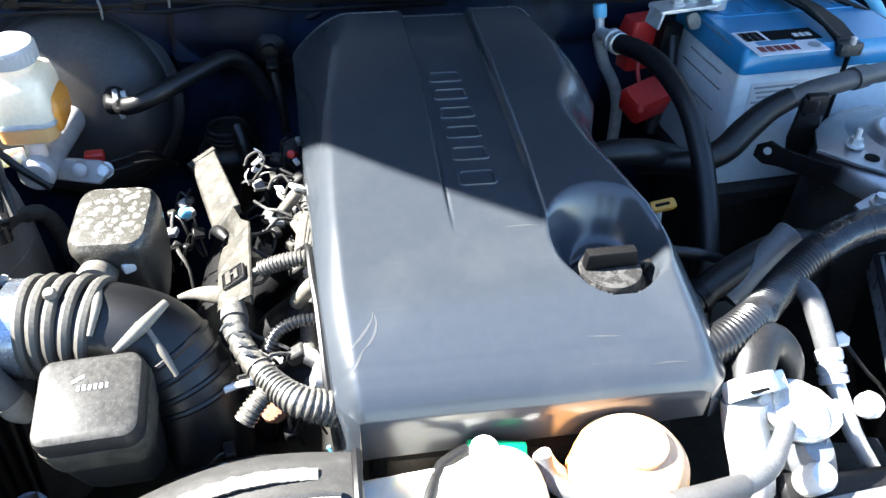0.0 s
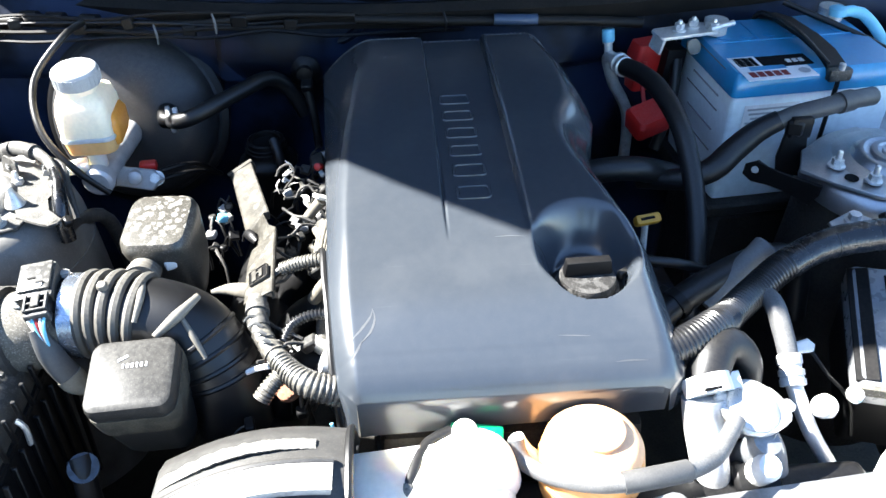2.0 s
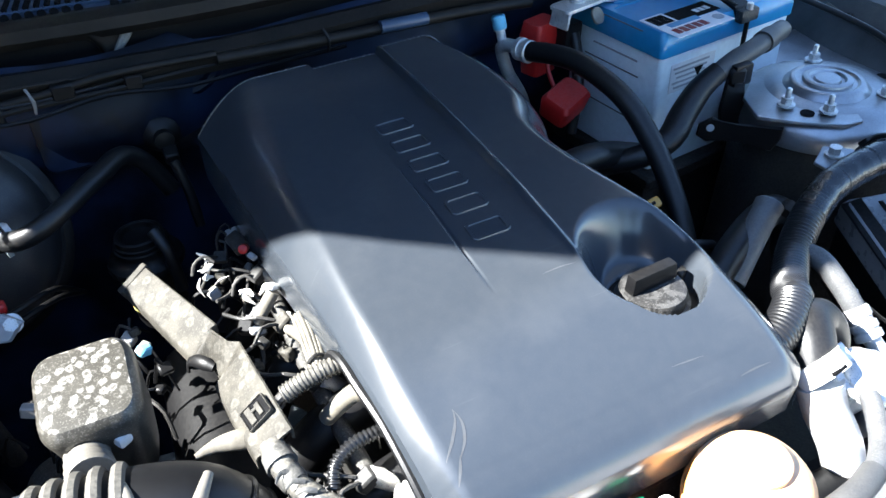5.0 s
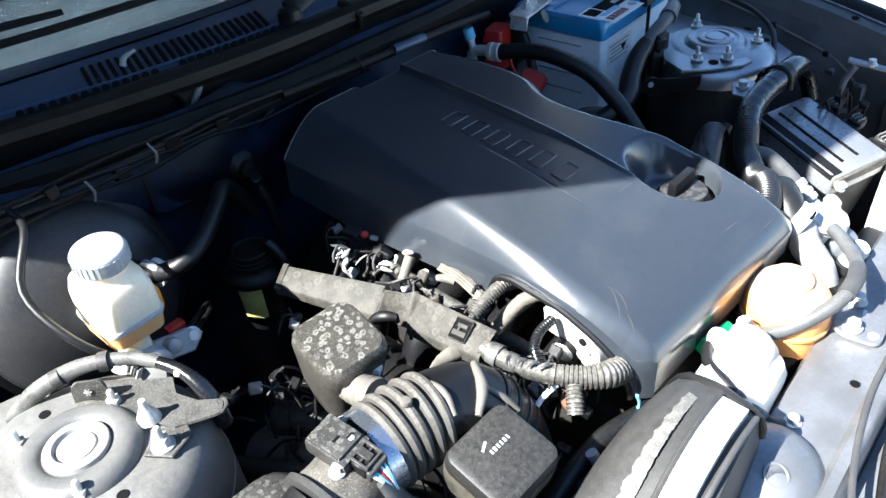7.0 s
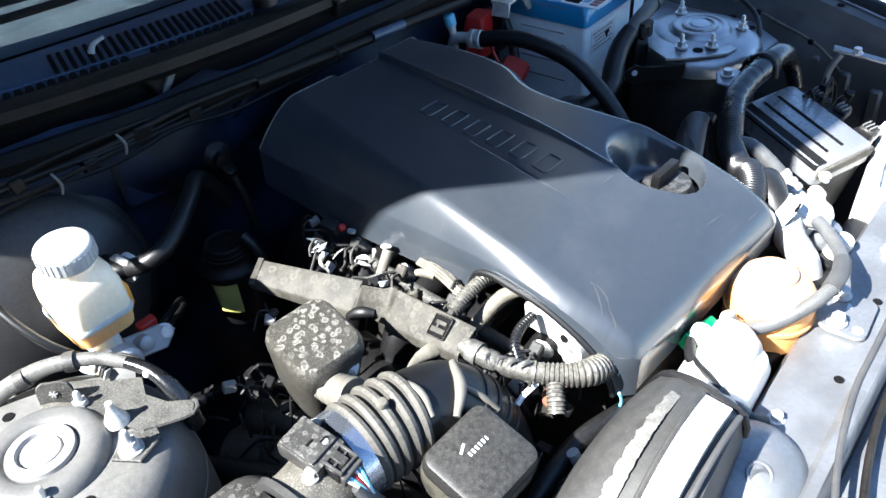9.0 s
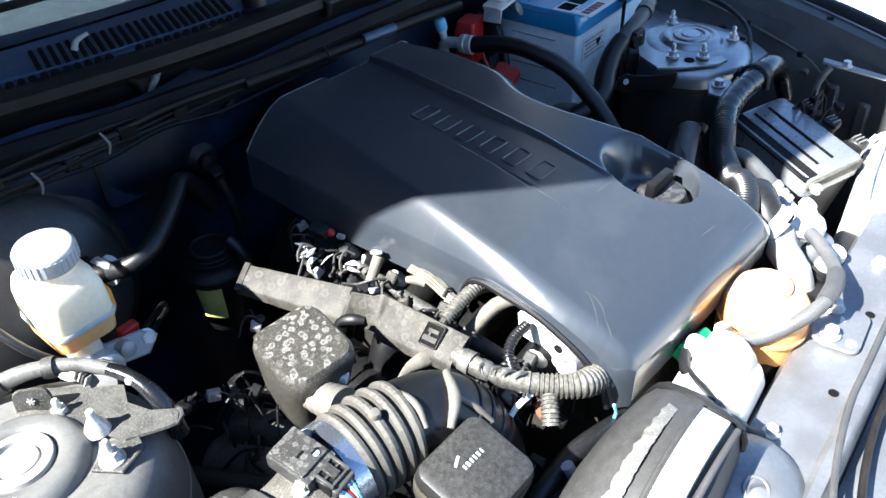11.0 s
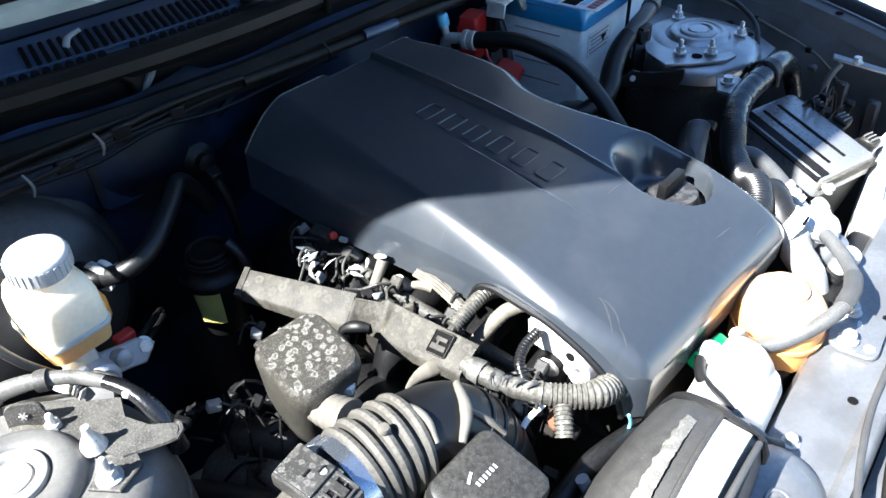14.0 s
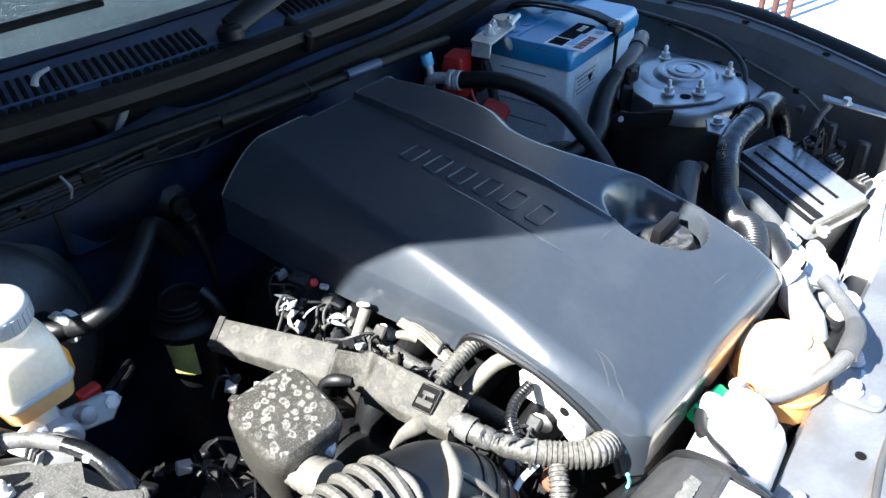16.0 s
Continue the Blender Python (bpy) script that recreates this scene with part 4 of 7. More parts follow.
part("loop", stacked([(0.03, 0.011, 0.004, 0.0, 0, 0), (0.031, 0.012, 0.004, 0.0025, 0, 0), (0.031, 0.012, 0.004, 0.009, 0, 0), (0.029, 0.010, 0.004, 0.0105, 0, 0)], pose(0.229, 0.94, 0.944, 38, 0, 12)), YELLOW, dipstick, "ochre plastic pull tab")
part("finger_slot", box((0.018, 0.004, 0.004), pose(0.229, 0.9345, 0.9515, 38, 0, 12), 0.001, 1), INK, dipstick)
part("tube", tube([(0.229, 0.94, 0.944), (0.228, 0.93, 0.91), (0.222, 0.9, 0.85)], 0.004, 8), STEEL, dipstick)

# ---- intake side: resonators, bellows hose, airflow sensor, filter box ----
pot = thing("resonator_pot", (-0.309, 0.937, 0.90), "dark plastic resonator pot with dried water spots", "resonator")
mp = pose(-0.3045, 0.945, 0.897, 12, -2, -4) @ Matrix.Diagonal((1.07, 1.27, 1.13, 1))
part("body", stacked([(0.03, 0.028, 0.012, -0.03, 0, -0.006), (0.048, 0.043, 0.018, -0.012, 0, -0.004), (0.058, 0.05, 0.02, 0.006, 0, -0.002), (0.066, 0.058, 0.02, 0.03, 0, 0), (0.07, 0.063, 0.019, 0.06, 0, 0), (0.071, 0.065, 0.017, 0.072, 0, 0), (0.068, 0.062, 0.015, 0.079, 0, 0), (0.061, 0.055, 0.012, 0.0835, 0, 0), (0.045, 0.04, 0.008, 0.0845, 0, 0)], mp), SPOTTED, pot)
part("neck", tube([(-0.322, 0.905, 0.948), (-0.322, 0.885, 0.952), (-0.32, 0.862, 0.958)], [0.0145, 0.0155, 0.0175], 22, 0.004, rib=(0.009, 0.0014)), FIN, pot, "pale dusty neck collar")
part("ear", box((0.012, 0.012, 0.01), pose(-0.296, 0.893, 0.955, 0, 0, 30), 0.003, 2), WHITE, pot)

MUD_SPECK = material("mud_flecked_plastic", (0.026, 0.0235, 0.017), 0.7, second=(0.062, 0.056, 0.039), scale=70, amount=0.95, sharp=(0.42, 0.56), bump=0.2, bump_scale=300, grain=0.25, dust_color=(0.12, 0.11, 0.085))
reso_box = thing("resonator_box", (-0.292, 0.733, 0.88), "grey-dusted black plastic resonator box with white print", "resonator")
mb = pose(-0.293, 0.745, 0.897, 15, -3, 1) @ Matrix.Diagonal((1.1, 1.22, 1.07, 1))
part("body", stacked([(0.054, 0.046, 0.012, -0.034, 0, 0), (0.062, 0.052, 0.012, -0.022, 0, 0), (0.066, 0.055, 0.012, 0.0, 0, 0), (0.07, 0.059, 0.012, 0.03, 0, 0), (0.073, 0.061, 0.012, 0.052, 0, 0), (0.0725, 0.0605, 0.011, 0.058, 0, 0), (0.069, 0.057, 0.009, 0.0635, 0, 0), (0.062, 0.05, 0.006, 0.0655, 0, 0)], mb), DUSTY, reso_box)
part("mud_band", stacked([(0.0712, 0.0602, 0.012, 0.022, 0, 0), (0.0722, 0.0612, 0.012, 0.026, 0, 0), (0.0738, 0.0622, 0.012, 0.046, 0, 0), (0.0732, 0.0616, 0.012, 0.049, 0, 0)], mb), MUD_SPECK, reso_box, "band of dried beige mud")
for k, w in enumerate((0.0025, 0.003, 0.0025, 0.0022, 0.0028, 0.002)):
    part("print_bar", box((w * 0.8, 0.0036, 0.0004), mb @ Matrix.Translation((-0.006 + 0.0038 * k, 0.006, 0.0658)), 0), INK_GREY, reso_box)
part("print_bar", box((0.009, 0.0022, 0.0004), mb @ pose(-0.007, 0.0125, 0.0658, 0, 0, 25), 0), INK_GREY, reso_box)

bellows = thing("intake_bellows_hose", (-0.30, 0.80, 0.90), "ribbed black rubber air intake hose with dusty ridges", "intake hose")
way = [(-0.378, 0.819, 0.955), (-0.35, 0.818, 0.956), (-0.322, 0.815, 0.956), (-0.29, 0.81, 0.952), (-0.262, 0.803, 0.94), (-0.243, 0.79, 0.914), (-0.232, 0.778, 0.88), (-0.228, 0.768, 0.84)]
part("hose", tube(way, [0.039, 0.039, 0.039, 0.040, 0.041, 0.041, 0.040, 0.038], 36, 0.006), BELLOWS, bellows)
line = curve(way, 0.004)


def ring_at(k, r, w, mat, name="rib", arc=(0, 360)):
    i = min(len(line) - 2, k)
    m = frame_at(line[i], line[i + 1] - line[i])
    pts = [m @ Vector((r * math.cos(radians(a)), r * math.sin(radians(a)), 0)) for a in range(arc[0], arc[1] + 1, 12)]
    return part(name, tube(pts, w, 8, 0.006), mat, bellows)


TAN_RIB = material("dusty_rubber_ridge", (0.05, 0.046, 0.04), 0.6, second=(0.085, 0.079, 0.068), scale=30, amount=0.7, dust=0.7, dust_color=(0.18, 0.168, 0.142))
for k in (6, 9, 12, 15, 18):
    ring_at(k, 0.0395 if k < 18 else 0.039, 0.0052, TAN_RIB)
part("knob", lathe([(0.005, 0), (0.0055, 0.003), (0.004, 0.006), (0.0001, 0.0065)], pose(-0.331, 0.806, 0.999, 15, 0, 0), 14), FIN, bellows)
for k in (32, 35, 38, 41):
    ring_at(k, 0.0395, 0.0034, BELLOWS)


def fin(points, r, label):
    """A thin pale moulding fin that stands on the hose."""
    part("fin", tube(points, [r * 0.6, r, r * 0.6], 10, 0.005), FIN, bellows, label)


fin([(-0.301, 0.833, 0.99), (-0.296, 0.796, 0.992), (-0.301, 0.778, 0.978)], 0.004, "thin dusty fin")
fin([(-0.246, 0.806, 0.982), (-0.262, 0.781, 0.98), (-0.282, 0.768, 0.968)], 0.0058, "broad pale dusty fin")
fin([(-0.258, 0.782, 0.977), (-0.247, 0.769, 0.962), (-0.238, 0.759, 0.945)], 0.0034, "thin dusty fin")
clamp(bellows, (-0.362, 0.8182, 0.955), (1, -0.05, 0), 0.0408, 0.022, BAND)

maf = thing("airflow_sensor", (-0.40, 0.83, 0.91), "black airflow sensor housing with a plugged connector", "airflow sensor")
part("housing", tube([(-0.378, 0.8165, 0.953), (-0.395, 0.812, 0.951), (-0.412, 0.808, 0.949), (-0.43, 0.806, 0.946)], [0.037, 0.038, 0.04, 0.041], 30, 0.006), MUD_CAKE, maf, "beige dust-caked sensor housing")
part("flange", lathe([(0.041, 0), (0.047, 0.001), (0.047, 0.007), (0.042, 0.008)], frame_at((-0.425, 0.8065, 0.9465), (-1, -0.1, -0.15)), 36), SKID, maf)
part("outlet", tube([(-0.43, 0.806, 0.946), (-0.46, 0.804, 0.935), (-0.49, 0.8, 0.915)], [0.039, 0.039, 0.038], 24, 0.01), RUBBER, maf, "black outlet tube")
part("sensor_body", box((0.034, 0.044, 0.017), pose(-0.396, 0.82, 0.994, 8, -4, 8), 0.003, 2), SCABBED, maf)
part("sensor_lid", box((0.03, 0.036, 0.004), pose(-0.397, 0.821, 1.004, 8, -4, 8), 0.002, 2), SCABBED, maf)
PLUG = pose(-0.389, 0.793, 0.99, 10, -4, 8) @ Matrix.Diagonal((0.9, 0.9, 0.9, 1))
plug = part("plug", box((0.027, 0.021, 0.014), PLUG, 0.0015, 1), BLACK, maf, "black connector plug")
for dx in (-0.0105, 0.0105):
    part("plug_rail", box((0.003, 0.022, 0.004), PLUG @ Matrix.Translation((dx, 0, 0.0085)), 0.0006, 1), SKID, plug)
for dy in (-0.009, 0.0, 0.009):
    part("plug_bar", box((0.021, 0.0025, 0.003), PLUG @ Matrix.Translation((0, dy, 0.008)), 0.0005, 1), SKID, plug)
part("plug_latch", box((0.009, 0.016, 0.0035), PLUG @ Matrix.Translation((0, 0.001, 0.0095)), 0.0008, 1), DUSTY, plug)
part("plug_shell", box((0.025, 0.006, 0.014), PLUG @ Matrix.Translation((0, -0.0125, -0.001)), 0.001, 1), SKID, maf)
for k, mt in enumerate((WHITE, LIGHT_BLUE, INK_RED, WHITE, LIGHT_BLUE)):
    part("wire", tube([(-0.397 + 0.004 * k, 0.782, 0.988), (-0.393 + 0.003 * k, 0.776, 0.984), (-0.387 + 0.0015 * k, 0.771, 0.974), (-0.38, 0.768, 0.96)], 0.0015, 6), mt, maf)
part("wire_sleeve", tube([(-0.39, 0.776, 0.978), (-0.385, 0.77, 0.962), (-0.378, 0.766, 0.943), (-0.37, 0.764, 0.925)], [0.007, 0.011, 0.012, 0.012], 16, 0.006, flat=0.6), HOSE_GREY, maf, "grey cloth wire sleeve")
part("sleeve_end", tube([(-0.371, 0.764, 0.928), (-0.366, 0.763, 0.916), (-0.36, 0.762, 0.908)], [0.013, 0.0125, 0.006], 12, 0.004, flat=0.6), TAN, maf, "cream taped sleeve end")
for dx, dy in ((-0.008, 0.008), (-0.002, -0.004), (0.006, 0.004), (0.008, -0.01)):
    part("lid_mark", box((0.007, 0.0016, 0.0006), pose(-0.397 + dx, 0.821 + dy, 1.0062, 8, -4, 8), 0), BLACK, maf)
part("lid_rivet", lathe([(0.0028, 0), (0.0028, 0.0008), (0.0015, 0.001), (0.0001, 0.0004)], pose(-0.389, 0.809, 1.0046, 8, -4, 8), 14), CAP_GREY, maf)
nut(maf, (-0.412, 0.803, 0.987), (0, 0, 1), 0.005, 0.004, "screw")
nut(maf, (-0.378, 0.838, 0.987), (0, 0, 1), 0.005, 0.004, "screw")
part("flange_ear", lathe([(0.012, -0.008), (0.014, 0), (0.012, 0.008)], pose(-0.366, 0.834, 0.977, 60, 0, 40), 16), MUDDY, maf)

airbox = thing("air_filter_box", (-0.50, 0.74, 0.7), "black ribbed plastic air filter box, dusty on top", "air filter box")
part("lid", stacked([(0.17, 0.25, 0.03, -0.012, 0, 0), (0.172, 0.255, 0.032, 0.0, 0, 0), (0.168, 0.25, 0.032, 0.014, 0, 0), (0.15, 0.232, 0.032, 0.026, 0, 0), (0.12, 0.2, 0.03, 0.0325, 0, 0), (0.08, 0.15, 0.025, 0.035, 0, 0)], pose(-0.5, 0.768, 0.913, 3, 0, 0)), SCABBED, airbox, "scabbed dusty lid with rounded shoulders")
part("rim", stacked([(0.178, 0.262, 0.034, -0.016, 0, 0), (0.18, 0.264, 0.034, -0.012, 0, 0), (0.178, 0.262, 0.034, -0.008, 0, 0)], pose(-0.5, 0.768, 0.913, 3, 0, 0)), BLACK, airbox)
for k in range(7):
    part("lid_ridge", box((0.13, 0.006, 0.006), pose(-0.485, 0.668 + 0.0165 * k, 0.9405 + 0.0012 * k, 3, 0, 0), 0.0025, 2), SCABBED, airbox)
for y in (0.72, 0.83):
    part("lid_clip", tube([(-0.409, y, 0.918), (-0.404, y, 0.908), (-0.406, y, 0.885)], 0.0028, 6, 0.005), STEEL, airbox, "steel spring clip")
part("body", stacked([(0.15, 0.18, 0.03, 0.0, 0, 0), (0.165, 0.195, 0.03, 0.2, 0, 0)], pose(-0.492, 0.745, 0.7, 3, 0, 0)), BLACK, airbox)
for k in range(7):
    part("rib", box((0.005, 0.004, 0.032), pose(-0.4055, 0.68 + 0.022 * k, 0.924, 3, 0, 0), 0.001, 1), BLACK, airbox)
for k in range(9):
    part("wall_rib", box((0.006, 0.004, 0.19), pose(-0.413, 0.665 + 0.02 * k, 0.8, 0, 4, 0), 0.001, 1), BLACK, airbox)
solo("hose_clip", lathe([(0.012, -0.008), (0.0145, -0.008), (0.0145, 0.008), (0.012, 0.008)], pose(-0.366, 0.715, 0.85, 40, 0, 30), 24), BRAID, (-0.366, 0.715, 0.85), "blue-grey spring clip on a hose end", "hose clip")
solo("drain_hose", tube([(-0.37, 0.722, 0.858), (-0.366, 0.712, 0.845), (-0.365, 0.70, 0.8), (-0.365, 0.70, 0.7)], 0.0118, 14), RUBBER, (-0.365, 0.70, 0.7), "black rubber drain hose below the filter box", "hose")

# ---- loom bracket and harnesses beside the cover ----
loom_bracket = thing("loom_bracket", (-0.22, 0.97, 0.92), "long mud-spattered plastic loom bracket", "bracket")
# two straight planks with a necked joint between them; x by y along each edge
plank_l = ((0.833, -0.213), (0.9, -0.2195), (0.932, -0.2205), (0.938, -0.213), (0.968, -0.2165), (0.972, -0.23), (1.104, -0.267))
plank_r = ((0.835, -0.181), (0.948, -0.19), (0.953, -0.1985), (0.978, -0.2075), (0.982, -0.2015), (1.117, -0.241))
high_l = ((0.833, 0.944), (0.95, 0.932), (1.104, 0.930))
high_r = ((0.835, 0.959), (0.96, 0.957), (1.117, 0.940))
rows = []
for i in range(141):
    u = i / 140
    yl, yr = 1.104 - 0.271 * u, 1.117 - 0.282 * u
    a, b = Vector((lerp(plank_l, yl), yl, lerp(high_l, yl))), Vector((lerp(plank_r, yr), yr, lerp(high_r, yr)))
    down = Vector((0, 0, -0.011))
    rows.append([a + down, a + Vector((0.0, 0, -0.001)), a + (b - a) * 0.05 + Vector((0, 0, 0.0008)), a + (b - a) * 0.95 + Vector((0, 0, 0.0008)), b + Vector((0, 0, -0.001)), b + down])
part("channel", sheet(rows, 0.002), MUDDY, loom_bracket)
slot_m = pose(-0.2, 0.868, 0.953, 0, -31, 8)
part("slot", box((0.022, 0.019, 0.003), slot_m, 0.0005, 1), INK, loom_bracket, "dark latch window")
part("window_rim", ring_plate(0.0245, 0.0215, 0.002, 0.0013, 0.0024, slot_m), MUDDY, loom_bracket)
part("latch", box((0.006, 0.0165, 0.0035), slot_m @ Matrix.Translation((-0.0045, 0, 0.0015)), 0.0005, 1), MUDDY, loom_bracket)
part("latch", box((0.0045, 0.0125, 0.0045), slot_m @ Matrix.Translation((0.004, -0.0005, 0.001)), 0.0005, 1), MUDDY, loom_bracket)
part("latch", box((0.006, 0.003, 0.0045), slot_m @ Matrix.Translation((0.0005, 0.002, 0.0012)), 0.0005, 1), MUDDY, loom_bracket)
part("hook", tube([(-0.216, 0.952, 0.934), (-0.223, 0.962, 0.935), (-0.229, 0.972, 0.932), (-0.234, 0.977, 0.926), (-0.236, 0.974, 0.919)], [0.004, 0.006, 0.006, 0.0045, 0.003], 10, 0.003, flat=0.5), BLACK, loom_bracket, "black hooked shape at the bracket notch")
part("cap_end", box((0.036, 0.008, 0.014), pose(-0.254, 1.112, 0.93, 0, -20, 27), 0.001, 1), MUDDY, loom_bracket)

harness = thing("corrugated_harness", (-0.17, 0.77, 0.92), "dusty corrugated wiring conduit running into the cover", "wiring harness")
part("taped_run", tube([(-0.199, 0.838, 0.945), (-0.197, 0.815, 0.944), (-0.192, 0.797, 0.94), (-0.182, 0.777, 0.937), (-0.17, 0.76, 0.935)], [0.0105, 0.0098, 0.0092, 0.0098, 0.0105], 16, 0.005), LOOM_DUST, harness, "taped straight run of conduit")
part("conduit", tube([(-0.172, 0.762, 0.935), (-0.158, 0.745, 0.933), (-0.142, 0.731, 0.932), (-0.122, 0.729, 0.924), (-0.1, 0.735, 0.912)], [0.0098, 0.0108, 0.0125, 0.0138, 0.0148], 20, rib=(0.0044, 0.0014)), LOOM_DUST, harness)
part("branch", tube([(-0.167, 0.75, 0.93), (-0.18, 0.738, 0.922), (-0.188, 0.731, 0.914)], [0.0075, 0.008, 0.0082], 14, rib=(0.0038, 0.0011)), LOOM_DUST, harness)
wrap = random.Random(31)
for p, q, r in (((-0.1985, 0.83, 0.945), (-0.197, 0.818, 0.944), 0.0122), ((-0.196, 0.81, 0.943), (-0.193, 0.8, 0.941), 0.0106), ((-0.191, 0.794, 0.94), (-0.185, 0.783, 0.938), 0.0103), ((-0.181, 0.776, 0.937), (-0.175, 0.767, 0.936), 0.0112)):
    mid = [Vector(p).lerp(Vector(q), f) for f in (0, 0.3, 0.65, 1)]
    part("tape_wrap", tube(mid, [r * wrap.uniform(0.94, 1.06) for _ in mid], 16, 0.003), wrap.choice((GRIME_TAPE, LOOM_DUST)), harness, "loose pale tape wrap")
for k in range(4):
    p = Vector((-0.193 + 0.005 * k, 0.803 - 0.011 * k, 0.95))
    part("tape_tail", tube([p, p + Vector((-0.008, 0.002, 0.004)), p + Vector((-0.014, -0.003 + 0.003 * k, 0.001))], [0.0018, 0.0024, 0.0008], 6, 0.003, flat=0.3), GRIME_TAPE, harness)
part("ground_wire", tube([(-0.178, 0.762, 0.927), (-0.196, 0.766, 0.92), (-0.21, 0.764, 0.915)], 0.003, 8), WHITE, harness)
sm = thing("small_conduit", (-0.15, 0.86, 0.94), "short corrugated conduit entering the cover edge", "wiring harness")
part("conduit", tube([(-0.177, 0.873, 0.955), (-0.16, 0.873, 0.961), (-0.142, 0.8725, 0.965), (-0.126, 0.872, 0.965), (-0.112, 0.87, 0.96)], 0.0068, 16, rib=(0.0034, 0.0011)), LOOM_DUST, sm)
part("end_wires", tube([(-0.2, 0.868, 0.945), (-0.177, 0.873, 0.955)], 0.004, 8), TAPE, sm)
sm2 = thing("thin_conduit", (-0.15, 0.80, 0.93), "thin ribbed conduit looped over the intake runners", "wiring harness")
part("conduit", tube([(-0.17, 0.79, 0.93), (-0.162, 0.803, 0.94), (-0.145, 0.81, 0.945), (-0.122, 0.812, 0.945)], 0.0045, 12, rib=(0.0036, 0.0012)), LOOM, sm2)

rng = random.Random(5)


def injector(y, tint):
    """An injector with its plug and two wires."""
    t = thing("fuel_injector", (-0.118, y, 0.90), "small fuel injector with a plastic plug and wires", "injector", "injectors along the rail")
    part("body", lathe([(0.006, -0.02), (0.007, 0.0), (0.008, 0.008), (0.006, 0.02)], pose(-0.13, y, 0.915, 0, -35, 0), 14), STEEL, t)
    part("plug", box((0.018, 0.014, 0.012), pose(-0.145, y, 0.926, 0, -30, rng.uniform(-20, 20)), 0.002, 1), tint, t)
    for k in (-1, 1):
        part("wire", tube([(-0.152, y + 0.003 * k, 0.93), (-0.166, y + 0.008 * k, 0.936), (-0.178, y + 0.02 * k, 0.93), (-0.192, y + 0.03 * k, 0.935)], 0.0018, 6), TAPE, t)


for y, tint in ((0.79, DUSTY), (0.905, DUSTY), (0.985, MUDDY), (1.065, DUSTY)):
    injector(y, tint)


def pipe_end(p, q, r, mat, name, label, category, extra=()):
    return solo(name, tube([p, *extra, q], r, 14), mat, p, label, category)


stub = thing("cream_pipe_stub", (-0.164, 1.0, 0.925), "cream plastic pipe stub with a flanged top", "pipe")
part("pipe", tube([(-0.166, 1.0, 0.924), (-0.155, 1.002, 0.937), (-0.144, 1.004, 0.95)], [0.006, 0.0062, 0.0064], 14, 0.005), TAN, stub)
part("flange", box((0.026, 0.011, 0.005), pose(-0.1435, 1.008, 0.9525, 20, 38, 60), 0.0015, 1), WHITE, stub, "white top flange")
part("foot", box((0.016, 0.012, 0.006), pose(-0.169, 0.992, 0.923, 0, 30, 20), 0.0015, 1), CAP_GREY, stub)
braid = thing("braided_cable", (-0.14, 0.9, 0.94), "cream braided cable sleeve under the cover edge", "cable")
for k in range(5):
    d = 0.0032 * (k - 2)
    part("strand", tube([(-0.134 + d * 0.9, 0.962, 0.952 - abs(d) * 0.4), (-0.1365 + d, 0.93, 0.954 - abs(d) * 0.4), (-0.141 + d * 0.8, 0.893, 0.946 - abs(d) * 0.4)], 0.0019, 8, 0.008), TAN, braid)
part("tie", tube([(-0.131, 0.905, 0.948), (-0.139, 0.904, 0.9535), (-0.147, 0.903, 0.948)], 0.0016, 6, 0.004), DUSTY, braid)
part("sleeve_end", tube([(-0.148, 0.956, 0.944), (-0.1435, 0.946, 0.946), (-0.14, 0.935, 0.944)], [0.004, 0.0055, 0.004], 10, 0.004), TAN, braid)


def torn_clips(x, y, z, count, seed, label):
    """A torn white cable clip: ragged curled slivers round a wire loop."""
    r = random.Random(seed)
    t = thing("torn_cable_clip", (x, y, z - 0.01), label, "cable clip", "torn clips by the loom bracket")
    for k in range(count):
        p = Vector((x + r.uniform(-0.011, 0.011), y + r.uniform(-0.015, 0.015), z + r.uniform(-0.004, 0.006)))
        d = Vector((r.uniform(-1, 1), r.uniform(-1, 1), r.uniform(-0.5, 0.6))).normalized() * r.uniform(0.008, 0.02)
        bend = Vector((r.uniform(-1, 1), r.uniform(-1, 1), r.uniform(0, 1))) * 0.004
        part("sliver", tube([p, p + d * 0.5 + bend, p + d], [r.uniform(0.0008, 0.002), r.uniform(0.0018, 0.0034), 0.0006], 6, 0.003, flat=0.4), r.choice((CUP, CUP, CAP_GREY, WHITE)), t)
    part("loop", tube([(x - 0.014, y + 0.01, z), (x - 0.009, y + 0.014, z + 0.009), (x + 0.002, y + 0.016, z + 0.013), (x + 0.009, y + 0.01, z + 0.007)], 0.0016, 8, 0.003), TAPE, t)
    return t


torn_clips(-0.19, 1.064, 0.943, 9, 3, "shredded white cable clip with a curled wire loop")
torn_clips(-0.163, 1.024, 0.936, 3, 8, "torn white clip sliver beside the wires")
pipe_end((-0.112, 0.833, 0.963), (-0.147, 0.87, 0.915), 0.0075, TAN, "breather_hose", "tan dusty breather hose under the cover", "hose", ((-0.127, 0.848, 0.955),))
solo("clutch_hose_stub", tube([(-0.252, 0.864, 0.937), (-0.236, 0.866, 0.938), (-0.215, 0.862, 0.938), (-0.198, 0.86, 0.934)], [0.002, 0.006, 0.0085, 0.009], 12, 0.006, flat=0.5), TAN, (-0.245, 0.86, 0.93), "pale dusty hose stub below the loom bracket", "hose")
head_flange = thing("head_flange", (-0.105, 0.77, 0.88), "bright cast aluminium head flange behind the cut-out", "engine flange")
